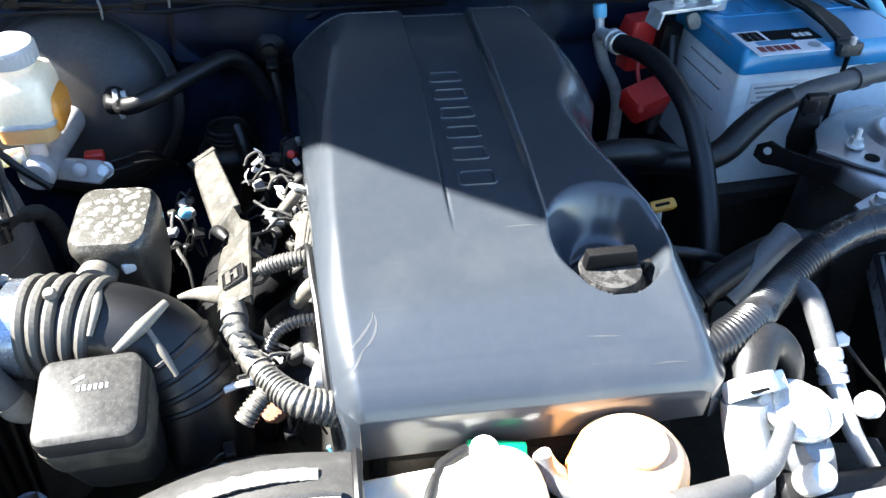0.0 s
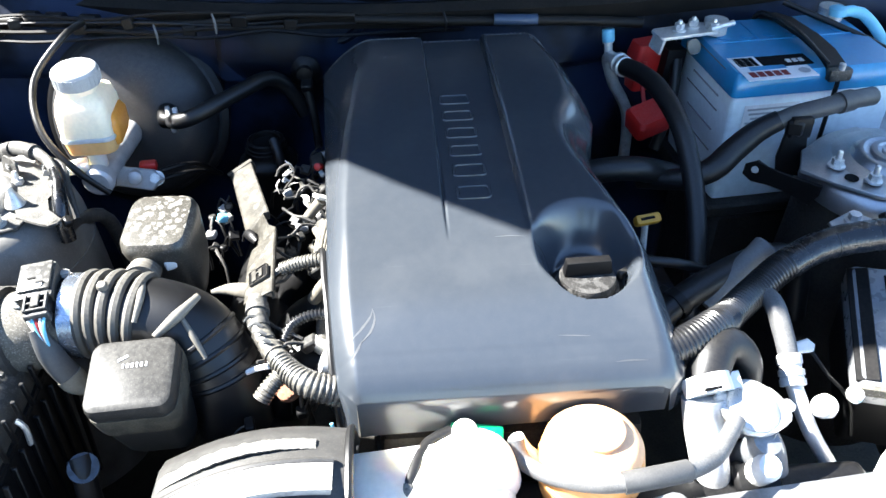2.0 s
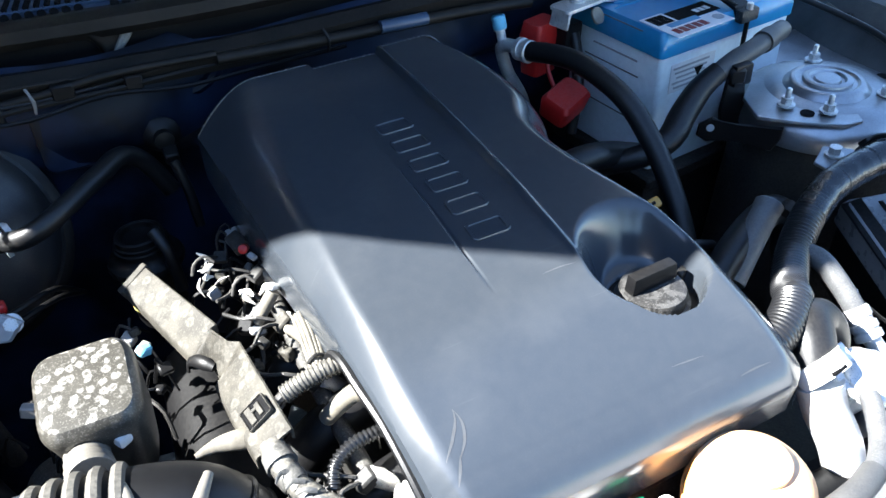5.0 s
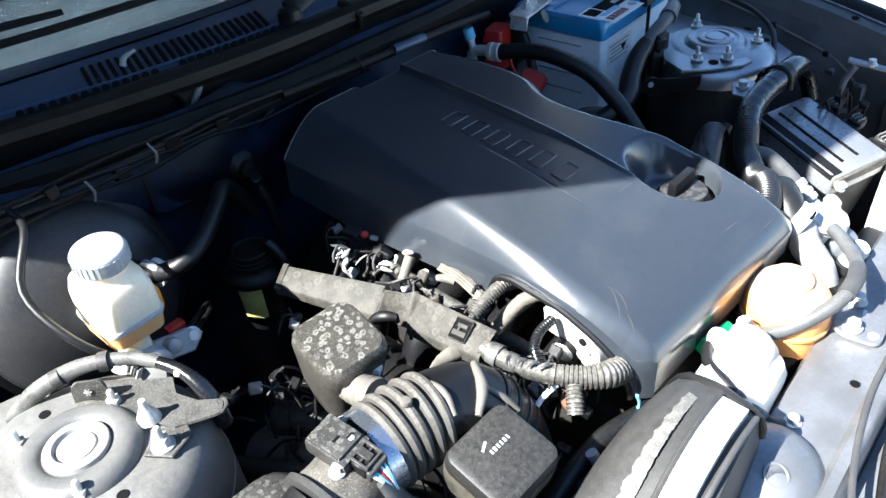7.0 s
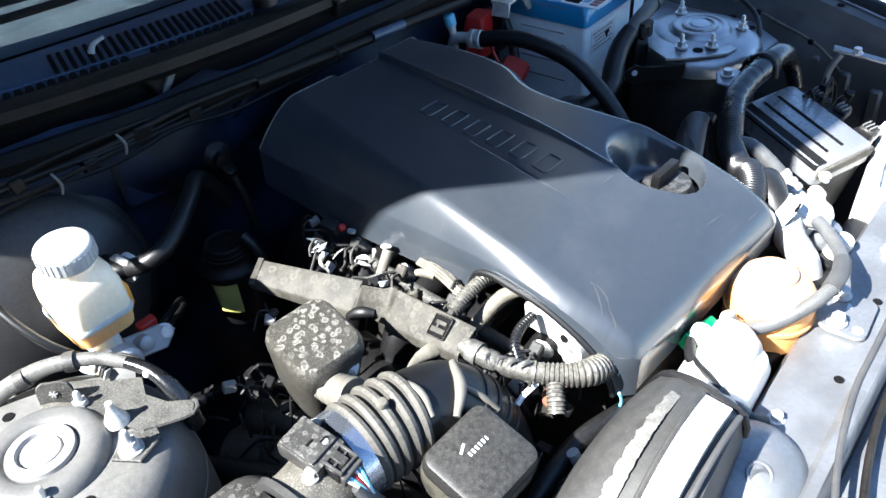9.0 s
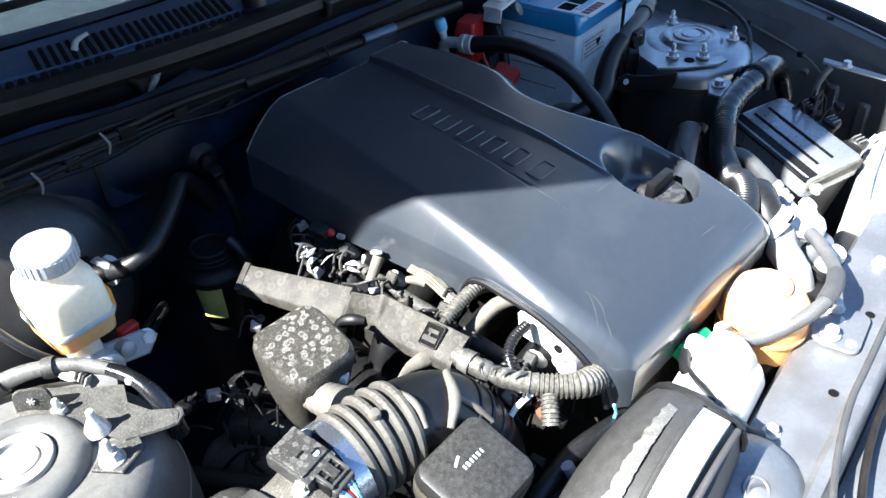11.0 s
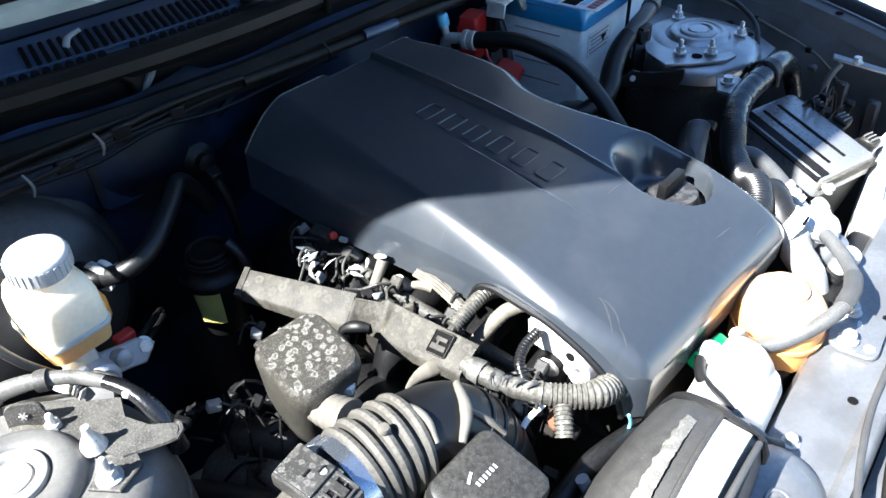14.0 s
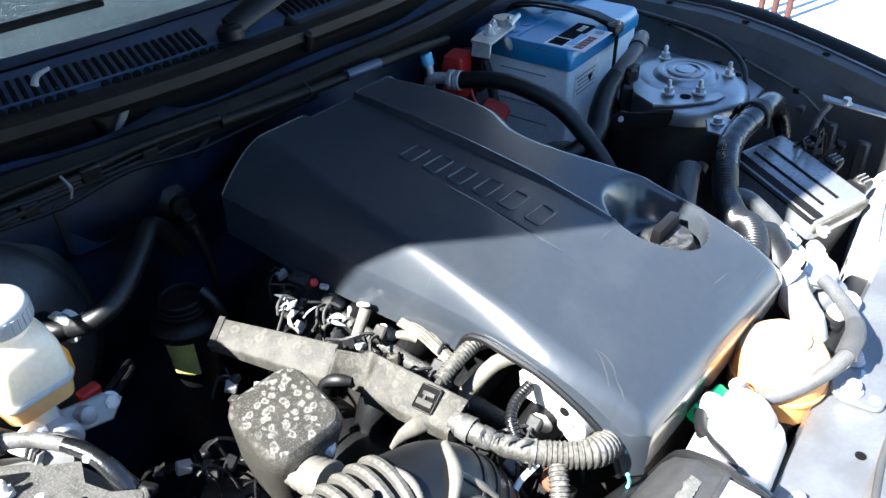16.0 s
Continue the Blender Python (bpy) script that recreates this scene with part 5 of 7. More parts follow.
part("flange", plate([(0.83, 0.945), (0.80, 0.95), (0.775, 0.942), (0.745, 0.926), (0.74, 0.90), (0.755, 0.893), (0.76, 0.908), (0.775, 0.904), (0.78, 0.888), (0.80, 0.90), (0.805, 0.915), (0.828, 0.917)], 0.006, Matrix(((0, 0, 1, -0.113), (1, 0, 0, 0), (0, 1, 0, 0), (0, 0, 0, 1))), 0.0015), WHITE, head_flange, "sunlit pale metal flange")
part("bolt_hole", lathe([(0.0001, 0), (0.005, 0), (0.005, 0.001), (0.0001, 0.001)], pose(-0.1135, 0.778, 0.927, 0, -90, 0), 12), INK, head_flange)
for y, z in ((0.745, 0.905), (0.775, 0.915), (0.80, 0.9)):
    nut(head_flange, (-0.112, y, z), (-1, 0, 0.2), 0.006, 0, "bolt")
part("boss", lathe([(0.012, 0), (0.012, 0.02), (0.006, 0.022), (0.006, 0.01)], pose(-0.112, 0.757, 0.925, 0, -70, 0), 18), ALU, head_flange)
solo("rusty_plug", lathe([(0.012, 0), (0.012, 0.004), (0.0001, 0.005)], pose(-0.165, 0.752, 0.90, 10, -10, 0), 16), RUST, (-0.165, 0.752, 0.90), "rusty core plug among the hoses", "plug")
solo("blue_cable_tie", tube([(-0.122, 0.705, 0.905), (-0.119, 0.703, 0.893), (-0.118, 0.705, 0.882)], 0.0018, 6), LIGHT_BLUE, (-0.12, 0.704, 0.882), "bright blue cable tie end", "cable tie")


def wire_bundle(count, x, y, z, spread, seed, label, pale=True):
    """Loose taped wires with small plugs and clips."""
    r = random.Random(seed)
    t = thing("wire_bundle", (x, y, z - 0.03), label, "wiring", "wire bundles")
    for k in range(count):
        p = Vector((x + r.uniform(-1, 1) * spread, y + r.uniform(-1, 1) * spread * 1.4, z + r.uniform(-0.02, 0.012)))
        d = Vector((r.uniform(-1, 1), r.uniform(-1, 1), r.uniform(-0.4, 0.3))) * spread * 0.9
        pts = [p, p + d * 0.5 + Vector((0, 0, r.uniform(0, 0.015))), p + d + Vector((r.uniform(-0.01, 0.01), 0, -0.005)), p + d * 1.4 - Vector((0, 0, 0.03))]
        part("wire", tube(pts, r.choice((0.0011, 0.0015, 0.0021)), 6, 0.01), r.choice((TAPE, BLACK, BLACK, TAPE, BLACK, BLACK, TAPE) if pale else (BLACK, BLACK)), t)
        if r.random() < 0.55:
            part("plug", box((r.uniform(0.008, 0.016), r.uniform(0.008, 0.014), r.uniform(0.006, 0.012)), Matrix.Translation(p) @ Euler((r.uniform(-0.5, 0.5), r.uniform(-0.5, 0.5), r.uniform(0, 3))).to_matrix().to_4x4(), 0.0015, 1), r.choice((DUSTY, MUDDY, BLACK, CUP, BLACK) if pale else (BLACK, DUSTY, ENGINE)), t)
    return t


wire_bundle(10, -0.165, 1.07, 0.925, 0.026, 11, "tangled wires and small plugs behind the intake")
wire_bundle(10, -0.16, 0.98, 0.915, 0.026, 12, "dusty wires and clips beside the loom bracket")
wire_bundle(10, -0.27, 1.03, 0.90, 0.035, 13, "taped wires and blue plug above the intake plenum")
wire_bundle(9, -0.345, 0.985, 0.90, 0.025, 14, "white plugs and wires beside the resonator pot")
wire_bundle(9, -0.19, 0.81, 0.89, 0.025, 15, "taped wires under the conduit")
wire_bundle(8, -0.215, 0.705, 0.87, 0.03, 16, "thin cables in front of the intake hose")
wire_bundle(6, -0.15, 1.12, 0.922, 0.02, 17, "small red and white plugs by the cover edge")
wire_bundle(10, -0.14, 0.76, 0.89, 0.022, 18, "pale wires and clips behind the cut-out")
wire_bundle(14, -0.385, 0.93, 0.86, 0.035, 19, "dark taped wires low between the intake and the tower", False)
wire_bundle(12, -0.36, 1.03, 0.86, 0.035, 20, "dusty wires and plugs below the brake pipes", False)
wire_bundle(10, -0.30, 0.87, 0.87, 0.03, 22, "small plugs and wires below the resonator pot")
wire_bundle(10, -0.235, 0.80, 0.86, 0.03, 23, "dark wires between the intake hose and the conduit", False)
starter = thing("starter_motor", (-0.37, 0.98, 0.6), "grimy brown starter motor deep beside the engine", "starter motor")
part("body", lathe([(0.03, 0), (0.036, 0.01), (0.036, 0.1), (0.03, 0.115), (0.012, 0.118), (0.0001, 0.118)], pose(-0.38, 1.03, 0.79, 78, 0, 25), 26), BRACKET, starter)
part("solenoid", lathe([(0.019, 0), (0.021, 0.006), (0.021, 0.07), (0.015, 0.078), (0.0001, 0.079)], pose(-0.35, 1.02, 0.835, 78, 0, 25), 20), ENGINE, starter)
part("mount", box((0.09, 0.02, 0.2), pose(-0.37, 1.04, 0.7, 0, 0, 25), 0.008, 2), ENGINE, starter)
solo("gearbox_hose", tube([(-0.43, 1.02, 0.83), (-0.4, 0.95, 0.85), (-0.375, 0.89, 0.86), (-0.34, 0.86, 0.84), (-0.3, 0.84, 0.8)], 0.012, 14), RUBBER, (-0.4, 0.95, 0.8), "black rubber hose low beside the gearbox", "hose")
solo("blue_plug", box((0.012, 0.01, 0.01), pose(-0.265, 1.015, 0.925, 10, 20, 30), 0.002, 1), LIGHT_BLUE, (-0.265, 1.015, 0.92), "small light blue wiring plug", "plug")
red_plug = thing("red_plug", (-0.151, 1.085, 0.945), "small round red wiring plug in a grey housing", "plug")
part("body", lathe([(0.0046, -0.008), (0.005, 0.0), (0.0046, 0.003), (0.003, 0.004), (0.0001, 0.0043)], pose(-0.151, 1.077, 0.9525, 55, -30, 0), 16), RED, red_plug)
part("housing", box((0.016, 0.026, 0.012), pose(-0.1525, 1.096, 0.948, 0, -20, 8), 0.003, 2), DUSTY, red_plug, "grey dusty housing")
part("clip", box((0.006, 0.01, 0.005), pose(-0.146, 1.066, 0.949, 0, -20, 20), 0.001, 1), CAP_GREY, red_plug)
solo("front_hose", tube([(-0.27, 0.73, 0.80), (-0.25, 0.71, 0.86), (-0.18, 0.71, 0.88), (-0.1, 0.70, 0.87)], 0.011, 12), RUBBER, (-0.2, 0.7, 0.86), "black rubber hose in front of the engine", "hose")
solo("vent_pipe", tube([(-0.205, 0.70, 0.90), (-0.2, 0.69, 0.88), (-0.185, 0.675, 0.86), (-0.16, 0.67, 0.85)], 0.006, 10), CAP_GREY, (-0.2, 0.69, 0.85), "grey thin vent pipe", "pipe")

# ---- brake side ----
booster = thing("brake_booster", (-0.43, 1.28, 0.80), "large round black brake servo on the firewall", "brake servo")
mboost = pose(-0.43, 1.31, 0.915, 90, 0, 0) @ Matrix.Rotation(radians(-19), 4, "X")
part("drum", lathe([(0.124, -0.04), (0.126, 0.0), (0.125, 0.02), (0.118, 0.026), (0.116, 0.04), (0.105, 0.058), (0.08, 0.068), (0.05, 0.074), (0.03, 0.076), (0.0001, 0.076)], mboost, 56), SERVO, booster)
part("rolled_rim", lathe([(0.124, 0.008), (0.131, 0.011), (0.131, 0.02), (0.124, 0.023)], mboost, 56), BLACK, booster)
part("check_valve", tube([(-0.372, 1.245, 0.95), (-0.367, 1.215, 0.953), (-0.35, 1.212, 0.955)], [0.014, 0.012, 0.009], 16), BLACK, booster)
hose = thing("vacuum_hose", (-0.28, 1.24, 0.95), "black rubber vacuum hose from the brake servo", "hose")
part("hose", tube([(-0.358, 1.211, 0.9545), (-0.346, 1.192, 0.963), (-0.326, 1.185, 0.971), (-0.3, 1.193, 0.98), (-0.275, 1.211, 0.986), (-0.252, 1.232, 0.989), (-0.231, 1.256, 0.989), (-0.214, 1.272, 0.977), (-0.2, 1.278, 0.955), (-0.186, 1.28, 0.92)], 0.0108, 16, 0.006), RUBBER, hose)
# Flange is pale to carry the strip of sun that falls on the nozzle.
part("nozzle_flange", lathe([(0.013, -0.003), (0.019, -0.002), (0.019, 0.003), (0.013, 0.004)], frame_at((-0.362, 1.2165, 0.9535), (1, 0.25, 0.1)), 24), CAP_GREY, hose, "nozzle flange, coloured pale for sunlight on it")
clamp(hose, (-0.352, 1.215, 0.9555), (1, 0.3, 0.1), 0.0135, 0.006, WHITE, "clamp_ring")
part("spring_clip", tube([(-0.354, 1.205, 0.966), (-0.348, 1.2, 0.97), (-0.342, 1.206, 0.966)], 0.0012, 6, 0.003), STEEL, hose)

master = thing("brake_master_cylinder", (-0.42, 1.15, 0.88), "cast aluminium brake master cylinder", "master cylinder")
part("barrel", tube([(-0.43, 1.25, 0.925), (-0.43, 1.18, 0.93), (-0.432, 1.1, 0.935)], [0.019, 0.017, 0.016], 20), ALU, master)
part("barrel_cap", lathe([(0.0195, 0), (0.0195, 0.012), (0.015, 0.016), (0.0001, 0.016)], pose(-0.432, 1.105, 0.935, 90, 0, 0), 22), ALU, master)
part("ear", plate([(-0.01, -0.012), (0.04, -0.016), (0.055, 0.0), (0.04, 0.012), (-0.01, 0.014)], 0.008, pose(-0.415, 1.14, 0.912, 60, 0, -10), 0.002), ALU, master)
nut(master, (-0.372, 1.133, 0.912), (0, -0.8, 0.5), 0.007, 0)
part("port", lathe([(0.009, 0), (0.009, 0.02), (0.006, 0.022)], pose(-0.4, 1.14, 0.915, 70, 30, 0), 14), ALU, master)
part("level_plug", box((0.022, 0.012, 0.012), pose(-0.383, 1.145, 0.925, 10, 0, 5), 0.002, 1), RED, master, "small red and grey level plug")
for k in (0, 1):
    part("brake_pipe", tube([(-0.4, 1.135, 0.912 - 0.01 * k), (-0.37, 1.14, 0.918 - 0.012 * k), (-0.33, 1.17, 0.91 - 0.012 * k), (-0.31, 1.22, 0.86)], 0.0032, 8), BLACK, master)

tank = thing("brake_fluid_reservoir", (-0.43, 1.127, 0.93), "translucent brake fluid tank, amber in its lower half", "fluid reservoir")
shrink = Matrix.Translation((-0.437, 1.13, 1.078)) @ Matrix.Diagonal((0.9, 0.9, 0.9, 1)) @ Matrix.Translation((0.437, -1.13, -1.078))
mt = shrink @ pose(-0.432, 1.135, 0.0, 0, 0, 3)
part("upper_body", stacked([(0.071, 0.085, 0.014, 0.986, 0, 0), (0.071, 0.085, 0.014, 0.998, 0, 0), (0.07, 0.084, 0.016, 1.02, 0, 0), (0.064, 0.077, 0.018, 1.035, 0, 0), (0.052, 0.054, 0.022, 1.043, -0.003, -0.004), (0.05, 0.05, 0.022, 1.054, -0.003, -0.005)], mt), AMBER_TANK, tank)
# Added block: its orange stands for the shaded, translucent side of the body.
part("side_chamber", stacked([(0.034, 0.06, 0.009, 0.966, 0.022, 0.002), (0.04, 0.068, 0.01, 0.976, 0.022, 0.002), (0.04, 0.068, 0.01, 0.998, 0.022, 0.002), (0.034, 0.06, 0.01, 1.008, 0.021, 0.002), (0.02, 0.04, 0.006, 1.013, 0.02, 0.002)], mt), AMBER_SHADE, tank, "amber block coloured for the glow of the tank's shaded side")
part("lower_body", stacked([(0.055, 0.066, 0.014, 0.955, 0, 0), (0.066, 0.08, 0.014, 0.96, 0, 0), (0.07, 0.084, 0.014, 0.978, 0, 0), (0.0705, 0.0845, 0.014, 0.992, 0, 0)], mt), FLUID, tank, "amber fluid-filled lower half")

part("seam", stacked([(0.0735, 0.0875, 0.015, 0.980, 0, 0), (0.0745, 0.0885, 0.015, 0.983, 0, 0), (0.0735, 0.0875, 0.015, 0.986, 0, 0)], mt), TANK, tank)
cap_m = shrink @ pose(-0.431, 1.129, 1.053, 4, 0, 0) @ Matrix.Diagonal((0.95, 0.95, 0.95, 1))
cap = part("cap", lathe([(0.031, 0), (0.032, 0.002), (0.032, 0.019), (0.0305, 0.0225), (0.028, 0.024), (0.012, 0.0255), (0.0001, 0.0255)], cap_m, 44), CAP_GREY, tank, "pale grey screw cap")
for k in range(30):
    a = 2 * math.pi * k / 30
    part("grip_rib", box((0.0016, 0.003, 0.016), cap_m @ Matrix.Rotation(a, 4, "Z") @ Matrix.Translation((0.0321, 0, 0.0105)), 0), CAP_GREY, cap)
for dy in (-0.02, 0.025):
    part("foot_neck", lathe([(0.011, 0), (0.011, 0.065)], Matrix.Translation((-0.432, 1.135 + dy, 0.915)), 16), TANK, tank)
part("outlet", box((0.03, 0.02, 0.012), pose(-0.455, 1.10, 0.955, 0, 0, 20), 0.003, 2), TANK, tank)

canister = thing("purge_canister", (-0.235, 1.215, 0.80), "ribbed black canister low beside the firewall", "canister")
CAN = Matrix.Translation((-0.237, 1.212, 0.80))
part("body", lathe([(0.026, 0), (0.029, 0.01), (0.034, 0.08), (0.034, 0.084)], CAN, 32), BLACK, canister)
part("lip", lathe([(0.034, 0.078), (0.041, 0.08), (0.0418, 0.084), (0.0405, 0.088), (0.035, 0.091), (0.031, 0.097), (0.03, 0.103)], CAN, 40), BLACK, canister)
part("top", lathe([(0.031, 0.1), (0.0305, 0.106), (0.0285, 0.107), (0.0285, 0.111), (0.0265, 0.112), (0.026, 0.118), (0.0235, 0.1195), (0.021, 0.118), (0.02, 0.112), (0.0001, 0.11)], CAN, 36), BLACK, canister, "stepped black top")
# Yellow arc only where the sun catches the body; the rest stays black.
part("label_band", sheet([[CAN @ Vector(((0.0297 + 0.0715 * (z - 0.01)) * math.cos(radians(a)), (0.0297 + 0.0715 * (z - 0.01)) * math.sin(radians(a)), z)) for z in (0.025, 0.05, 0.077)] for a in range(185, 246, 6)], 0.0006), YELLOW_LIT, canister, "yellow strip coloured for the sunlit sliver of the body")
part("side_hose", tube([(-0.222, 1.19, 0.93), (-0.215, 1.175, 0.91), (-0.212, 1.17, 0.86)], 0.007, 10), RUBBER, canister)
sensor = thing("firewall_sensor", (-0.178, 1.28, 0.98), "round black sensor with a plug on the firewall", "sensor")
part("disc", lathe([(0.02, 0), (0.021, 0.006), (0.016, 0.012), (0.011, 0.014), (0.011, 0.024), (0.0001, 0.026)], pose(-0.178, 1.295, 0.985, 90, 0, 0), 28), BLACK, sensor)
part("plug", box((0.016, 0.02, 0.016), pose(-0.176, 1.268, 0.97, 20, 0, 0), 0.002, 1), BLACK, sensor)
part("tail", tube([(-0.176, 1.262, 0.965), (-0.17, 1.255, 0.93), (-0.168, 1.25, 0.88)], 0.006, 10), RUBBER, sensor)

# harness along the firewall with its clips
fw = thing("firewall_harness", (-0.3, 1.30, 1.04), "thick taped wiring harness clipped along the firewall", "wiring harness")
part("trunk", tube([(-0.66, 1.36, 1.045), (-0.56, 1.335, 1.055), (-0.45, 1.312, 1.058), (-0.36, 1.30, 1.057), (-0.29, 1.292, 1.06), (-0.21, 1.287, 1.068), (-0.1, 1.28, 1.066)], [0.011, 0.009, 0.006, 0.005, 0.0045, 0.004, 0.004], 14, 0.015), SEAL, fw)
for x in (-0.56, -0.52, -0.47):
    part("tape_wrap", lathe([(0.0105, -0.012), (0.0105, 0.012)], frame_at((x, 1.313 + 0.25 * max(0, -0.45 - x), 1.057), (1, -0.15, 0)), 16), RUBBER, fw)
for x, y, z in ((-0.293, 1.282, 1.063), (-0.375, 1.285, 1.05), (0.02, 1.268, 1.06)):
    part("clip", tube([(x, y, z + 0.012), (x + 0.004, y - 0.008, z), (x + 0.002, y - 0.004, z - 0.014)], [0.0015, 0.002, 0.0015], 6, 0.005), DUSTY_GREY if x < -0.28 else BLACK, fw, "grey plastic clip")
part("right_run", tube([(-0.1, 1.28, 1.06), (0.05, 1.272, 1.055), (0.2, 1.27, 1.05), (0.3, 1.275, 1.04)], 0.007, 10), SEAL, fw)
part("blue_sleeve", tube([(0.09, 1.268, 1.057), (0.12, 1.267, 1.056), (0.15, 1.267, 1.055)], 0.0078, 10), COWL, fw, "pale blue-grey sleeve")
rw = random.Random(31)
for k in range(4):
    y0, z0 = 1.296 - 0.004 * k, 1.07 - 0.009 * k
    part("wire", tube([(x, y0 + 0.12 * max(0.0, -0.4 - x) + rw.uniform(-0.004, 0.004), z0 + rw.uniform(-0.005, 0.005) - 0.02 * max(0.0, x + 0.25)) for x in (-0.64, -0.55, -0.46, -0.38, -0.3, -0.22, -0.14, -0.05, 0.05)], rw.choice((0.0018, 0.0025, 0.0032)), 6, 0.02), (SEAL, RUBBER, SEAL, BLACK)[k], fw)
for k, x in enumerate((-0.6, -0.57, -0.48, -0.41, -0.33, -0.26, -0.19)):
    part("connector_block", box((rw.uniform(0.012, 0.026), 0.014, rw.uniform(0.01, 0.018)), pose(x, 1.292 + 0.14 * max(0.0, -0.4 - x), 1.055 + rw.uniform(-0.008, 0.008), rw.uniform(-15, 15), rw.uniform(-10, 10), rw.uniform(-10, 10)), 0.002, 1), rw.choice((BLACK, SEAL, BLACK)), fw)
thin = solo("thin_vent_hose", tube([(-0.462, 1.27, 1.075), (-0.468, 1.21, 1.08), (-0.502, 1.169, 1.042), (-0.49, 1.115, 1.003), (-0.455, 1.09, 0.96), (-0.42, 1.09, 0.92)], 0.0045, 10), RUBBER, (-0.46, 1.1, 0.92), "thin black hose beside the brake tank", "hose")
arc = thing("tower_harness", (-0.48, 1.05, 0.97), "dusty taped harness arched behind the strut tower", "wiring harness")
part("trunk", tube([(-0.57, 1.115, 0.955), (-0.538, 1.10, 0.982), (-0.50, 1.078, 0.998), (-0.465, 1.05, 1.0), (-0.446, 1.025, 0.995)], [0.0085, 0.009, 0.008, 0.0068, 0.006], 14, 0.008, flat=0.8), GRIME_TAPE, arc)
for q, d in (((-0.52, 1.09, 0.99), (1, -0.55, 0.4)), ((-0.482, 1.064, 1.0), (1, -0.75, 0.1))):
    part("tape_wrap", lathe([(0.0095, -0.005), (0.0098, 0), (0.0095, 0.005)], frame_at(q, d), 14), TAPE, arc)
part("dark_run", tube([(-0.447, 1.027, 0.9955), (-0.438, 1.008, 0.992), (-0.433, 0.99, 0.985), (-0.43, 0.972, 0.968), (-0.428, 0.965, 0.94)], [0.006, 0.0066, 0.008, 0.0085, 0.0085], 14, 0.006), TAPE_GLOSS, arc, "shiny black taped end")
part("end_plug", box((0.01, 0.014, 0.009), pose(-0.42, 0.962, 0.968, 10, 20, 35), 0.002, 1), BLACK, arc)
part("second_wire", tube([(-0.47, 1.07, 0.985), (-0.445, 1.045, 0.99), (-0.43, 1.01, 0.98), (-0.42, 0.985, 0.955)], 0.004, 8), TAPE, arc)
part("clip", box((0.009, 0.008, 0.007), pose(-0.44, 1.003, 0.992, 0, 20, 30), 0.0015, 1), CUP, arc)
for k in range(4):
    part("clip", box((0.008, 0.0022, 0.01), pose(-0.466 + 0.0008 * k, 1.0505 - 0.0032 * k, 0.9885 - 0.0015 * k, 20, 20, 30), 0.0006, 1), CUP if k % 2 else TAPE, arc)
part("tail", tube([(-0.432, 0.975, 0.95), (-0.435, 1.02, 0.93), (-0.42, 1.06, 0.9), (-0.41, 1.07, 0.8)], 0.009, 10), TAPE, arc)
tab = thing("tower_bracket", (-0.47, 0.99, 0.97), "grimy steel bracket bolted to the strut tower", "bracket")
part("upright", plate(rounded(0.032, 0.03, 0.008), 0.003, pose(-0.507, 1.052, 0.985, 80, 0, -40), 0.001), BRACKET, tab)
# Pale bars on the solid tab stand for sky showing through a star hole.
for a in (0, 60, 120):
    part("star_hole", box((0.0075, 0.0012, 0.0012), pose(-0.5088, 1.0505, 0.99, 80, 0, -40) @ pose(0, 0, 0.0016, 0, 0, a), 0), CUP, tab)
part("foot", plate([(-0.522, 1.062), (-0.49, 1.07), (-0.465, 1.045), (-0.441, 1.02), (-0.452, 0.998), (-0.443, 0.974), (-0.423, 0.957), (-0.434, 0.944), (-0.474, 0.962), (-0.486, 0.99), (-0.505, 1.02)], 0.003, Matrix.Translation((0, 0, 0.9735)), 0.001), BRACKET, tab)
part("folded_edge", tube([(-0.424, 0.957, 0.975), (-0.433, 0.946, 0.9745), (-0.473, 0.962, 0.976)], 0.0022, 6, 0.01), BRACKET, tab)
part("washer_plate", plate([(-0.508, 0.955), (-0.492, 0.934), (-0.466, 0.944), (-0.462, 0.962), (-0.484, 0.972)], 0.003, Matrix.Translation((0, 0, 0.973)), 0.001), BRACKET, tab)
nut(tab, (-0.491, 0.951, 0.976), (0, 0, 1), 0.0075, 0.024)
part("stud_cone", lathe([(0.0115, 0), (0.0095, 0.006), (0.0055, 0.014), (0.0038, 0.018), (0.0034, 0.024), (0.0001, 0.025)], Matrix.Translation((-0.484, 0.989, 0.9765)), 16), STEEL, tab, "bright threaded stud in its collar")
part("mud_patch", sheet([[(-0.523 + 0.03 * u, 1.046 - 0.02 * u + 0.012 * v, 0.977 + 0.004 * math.sin(3 * u + v)) for v in (0, 0.5, 1)] for u in (0, 0.3, 0.6, 1.0)], 0.002), MUD_CAKE, tab, "dried mud at the foot of the tab")
# Added disc: its grey stands for a shaded smooth area of the bracket.
part("grey_disc", lathe([(0.014, -0.003), (0.0148, 0.001), (0.013, 0.004), (0.0001, 0.005)], pose(-0.452, 1.036, 0.976, 35, -45, 0), 24), MOUNT, tab, "grey disc added for the shaded smooth part of the bracket")

# ---- battery corner ----
MB = pose(0.378, 1.105, 0.85, 0, 0, 5)


def on_battery(x, y, z, *turn):
    return MB @ pose(x, y, z, *turn)


battery = thing("car_battery", (0.48, 1.19, 0.85), "white car battery with a blue lid, carrying labels", "battery")
part("case", stacked([(0.222, 0.164, 0.006, 0.0, 0.113, 0.086), (0.224, 0.166, 0.006, 0.004, 0.113, 0.086), (0.226, 0.168, 0.006, 0.157, 0.113, 0.086)], MB), BATTERY, battery)
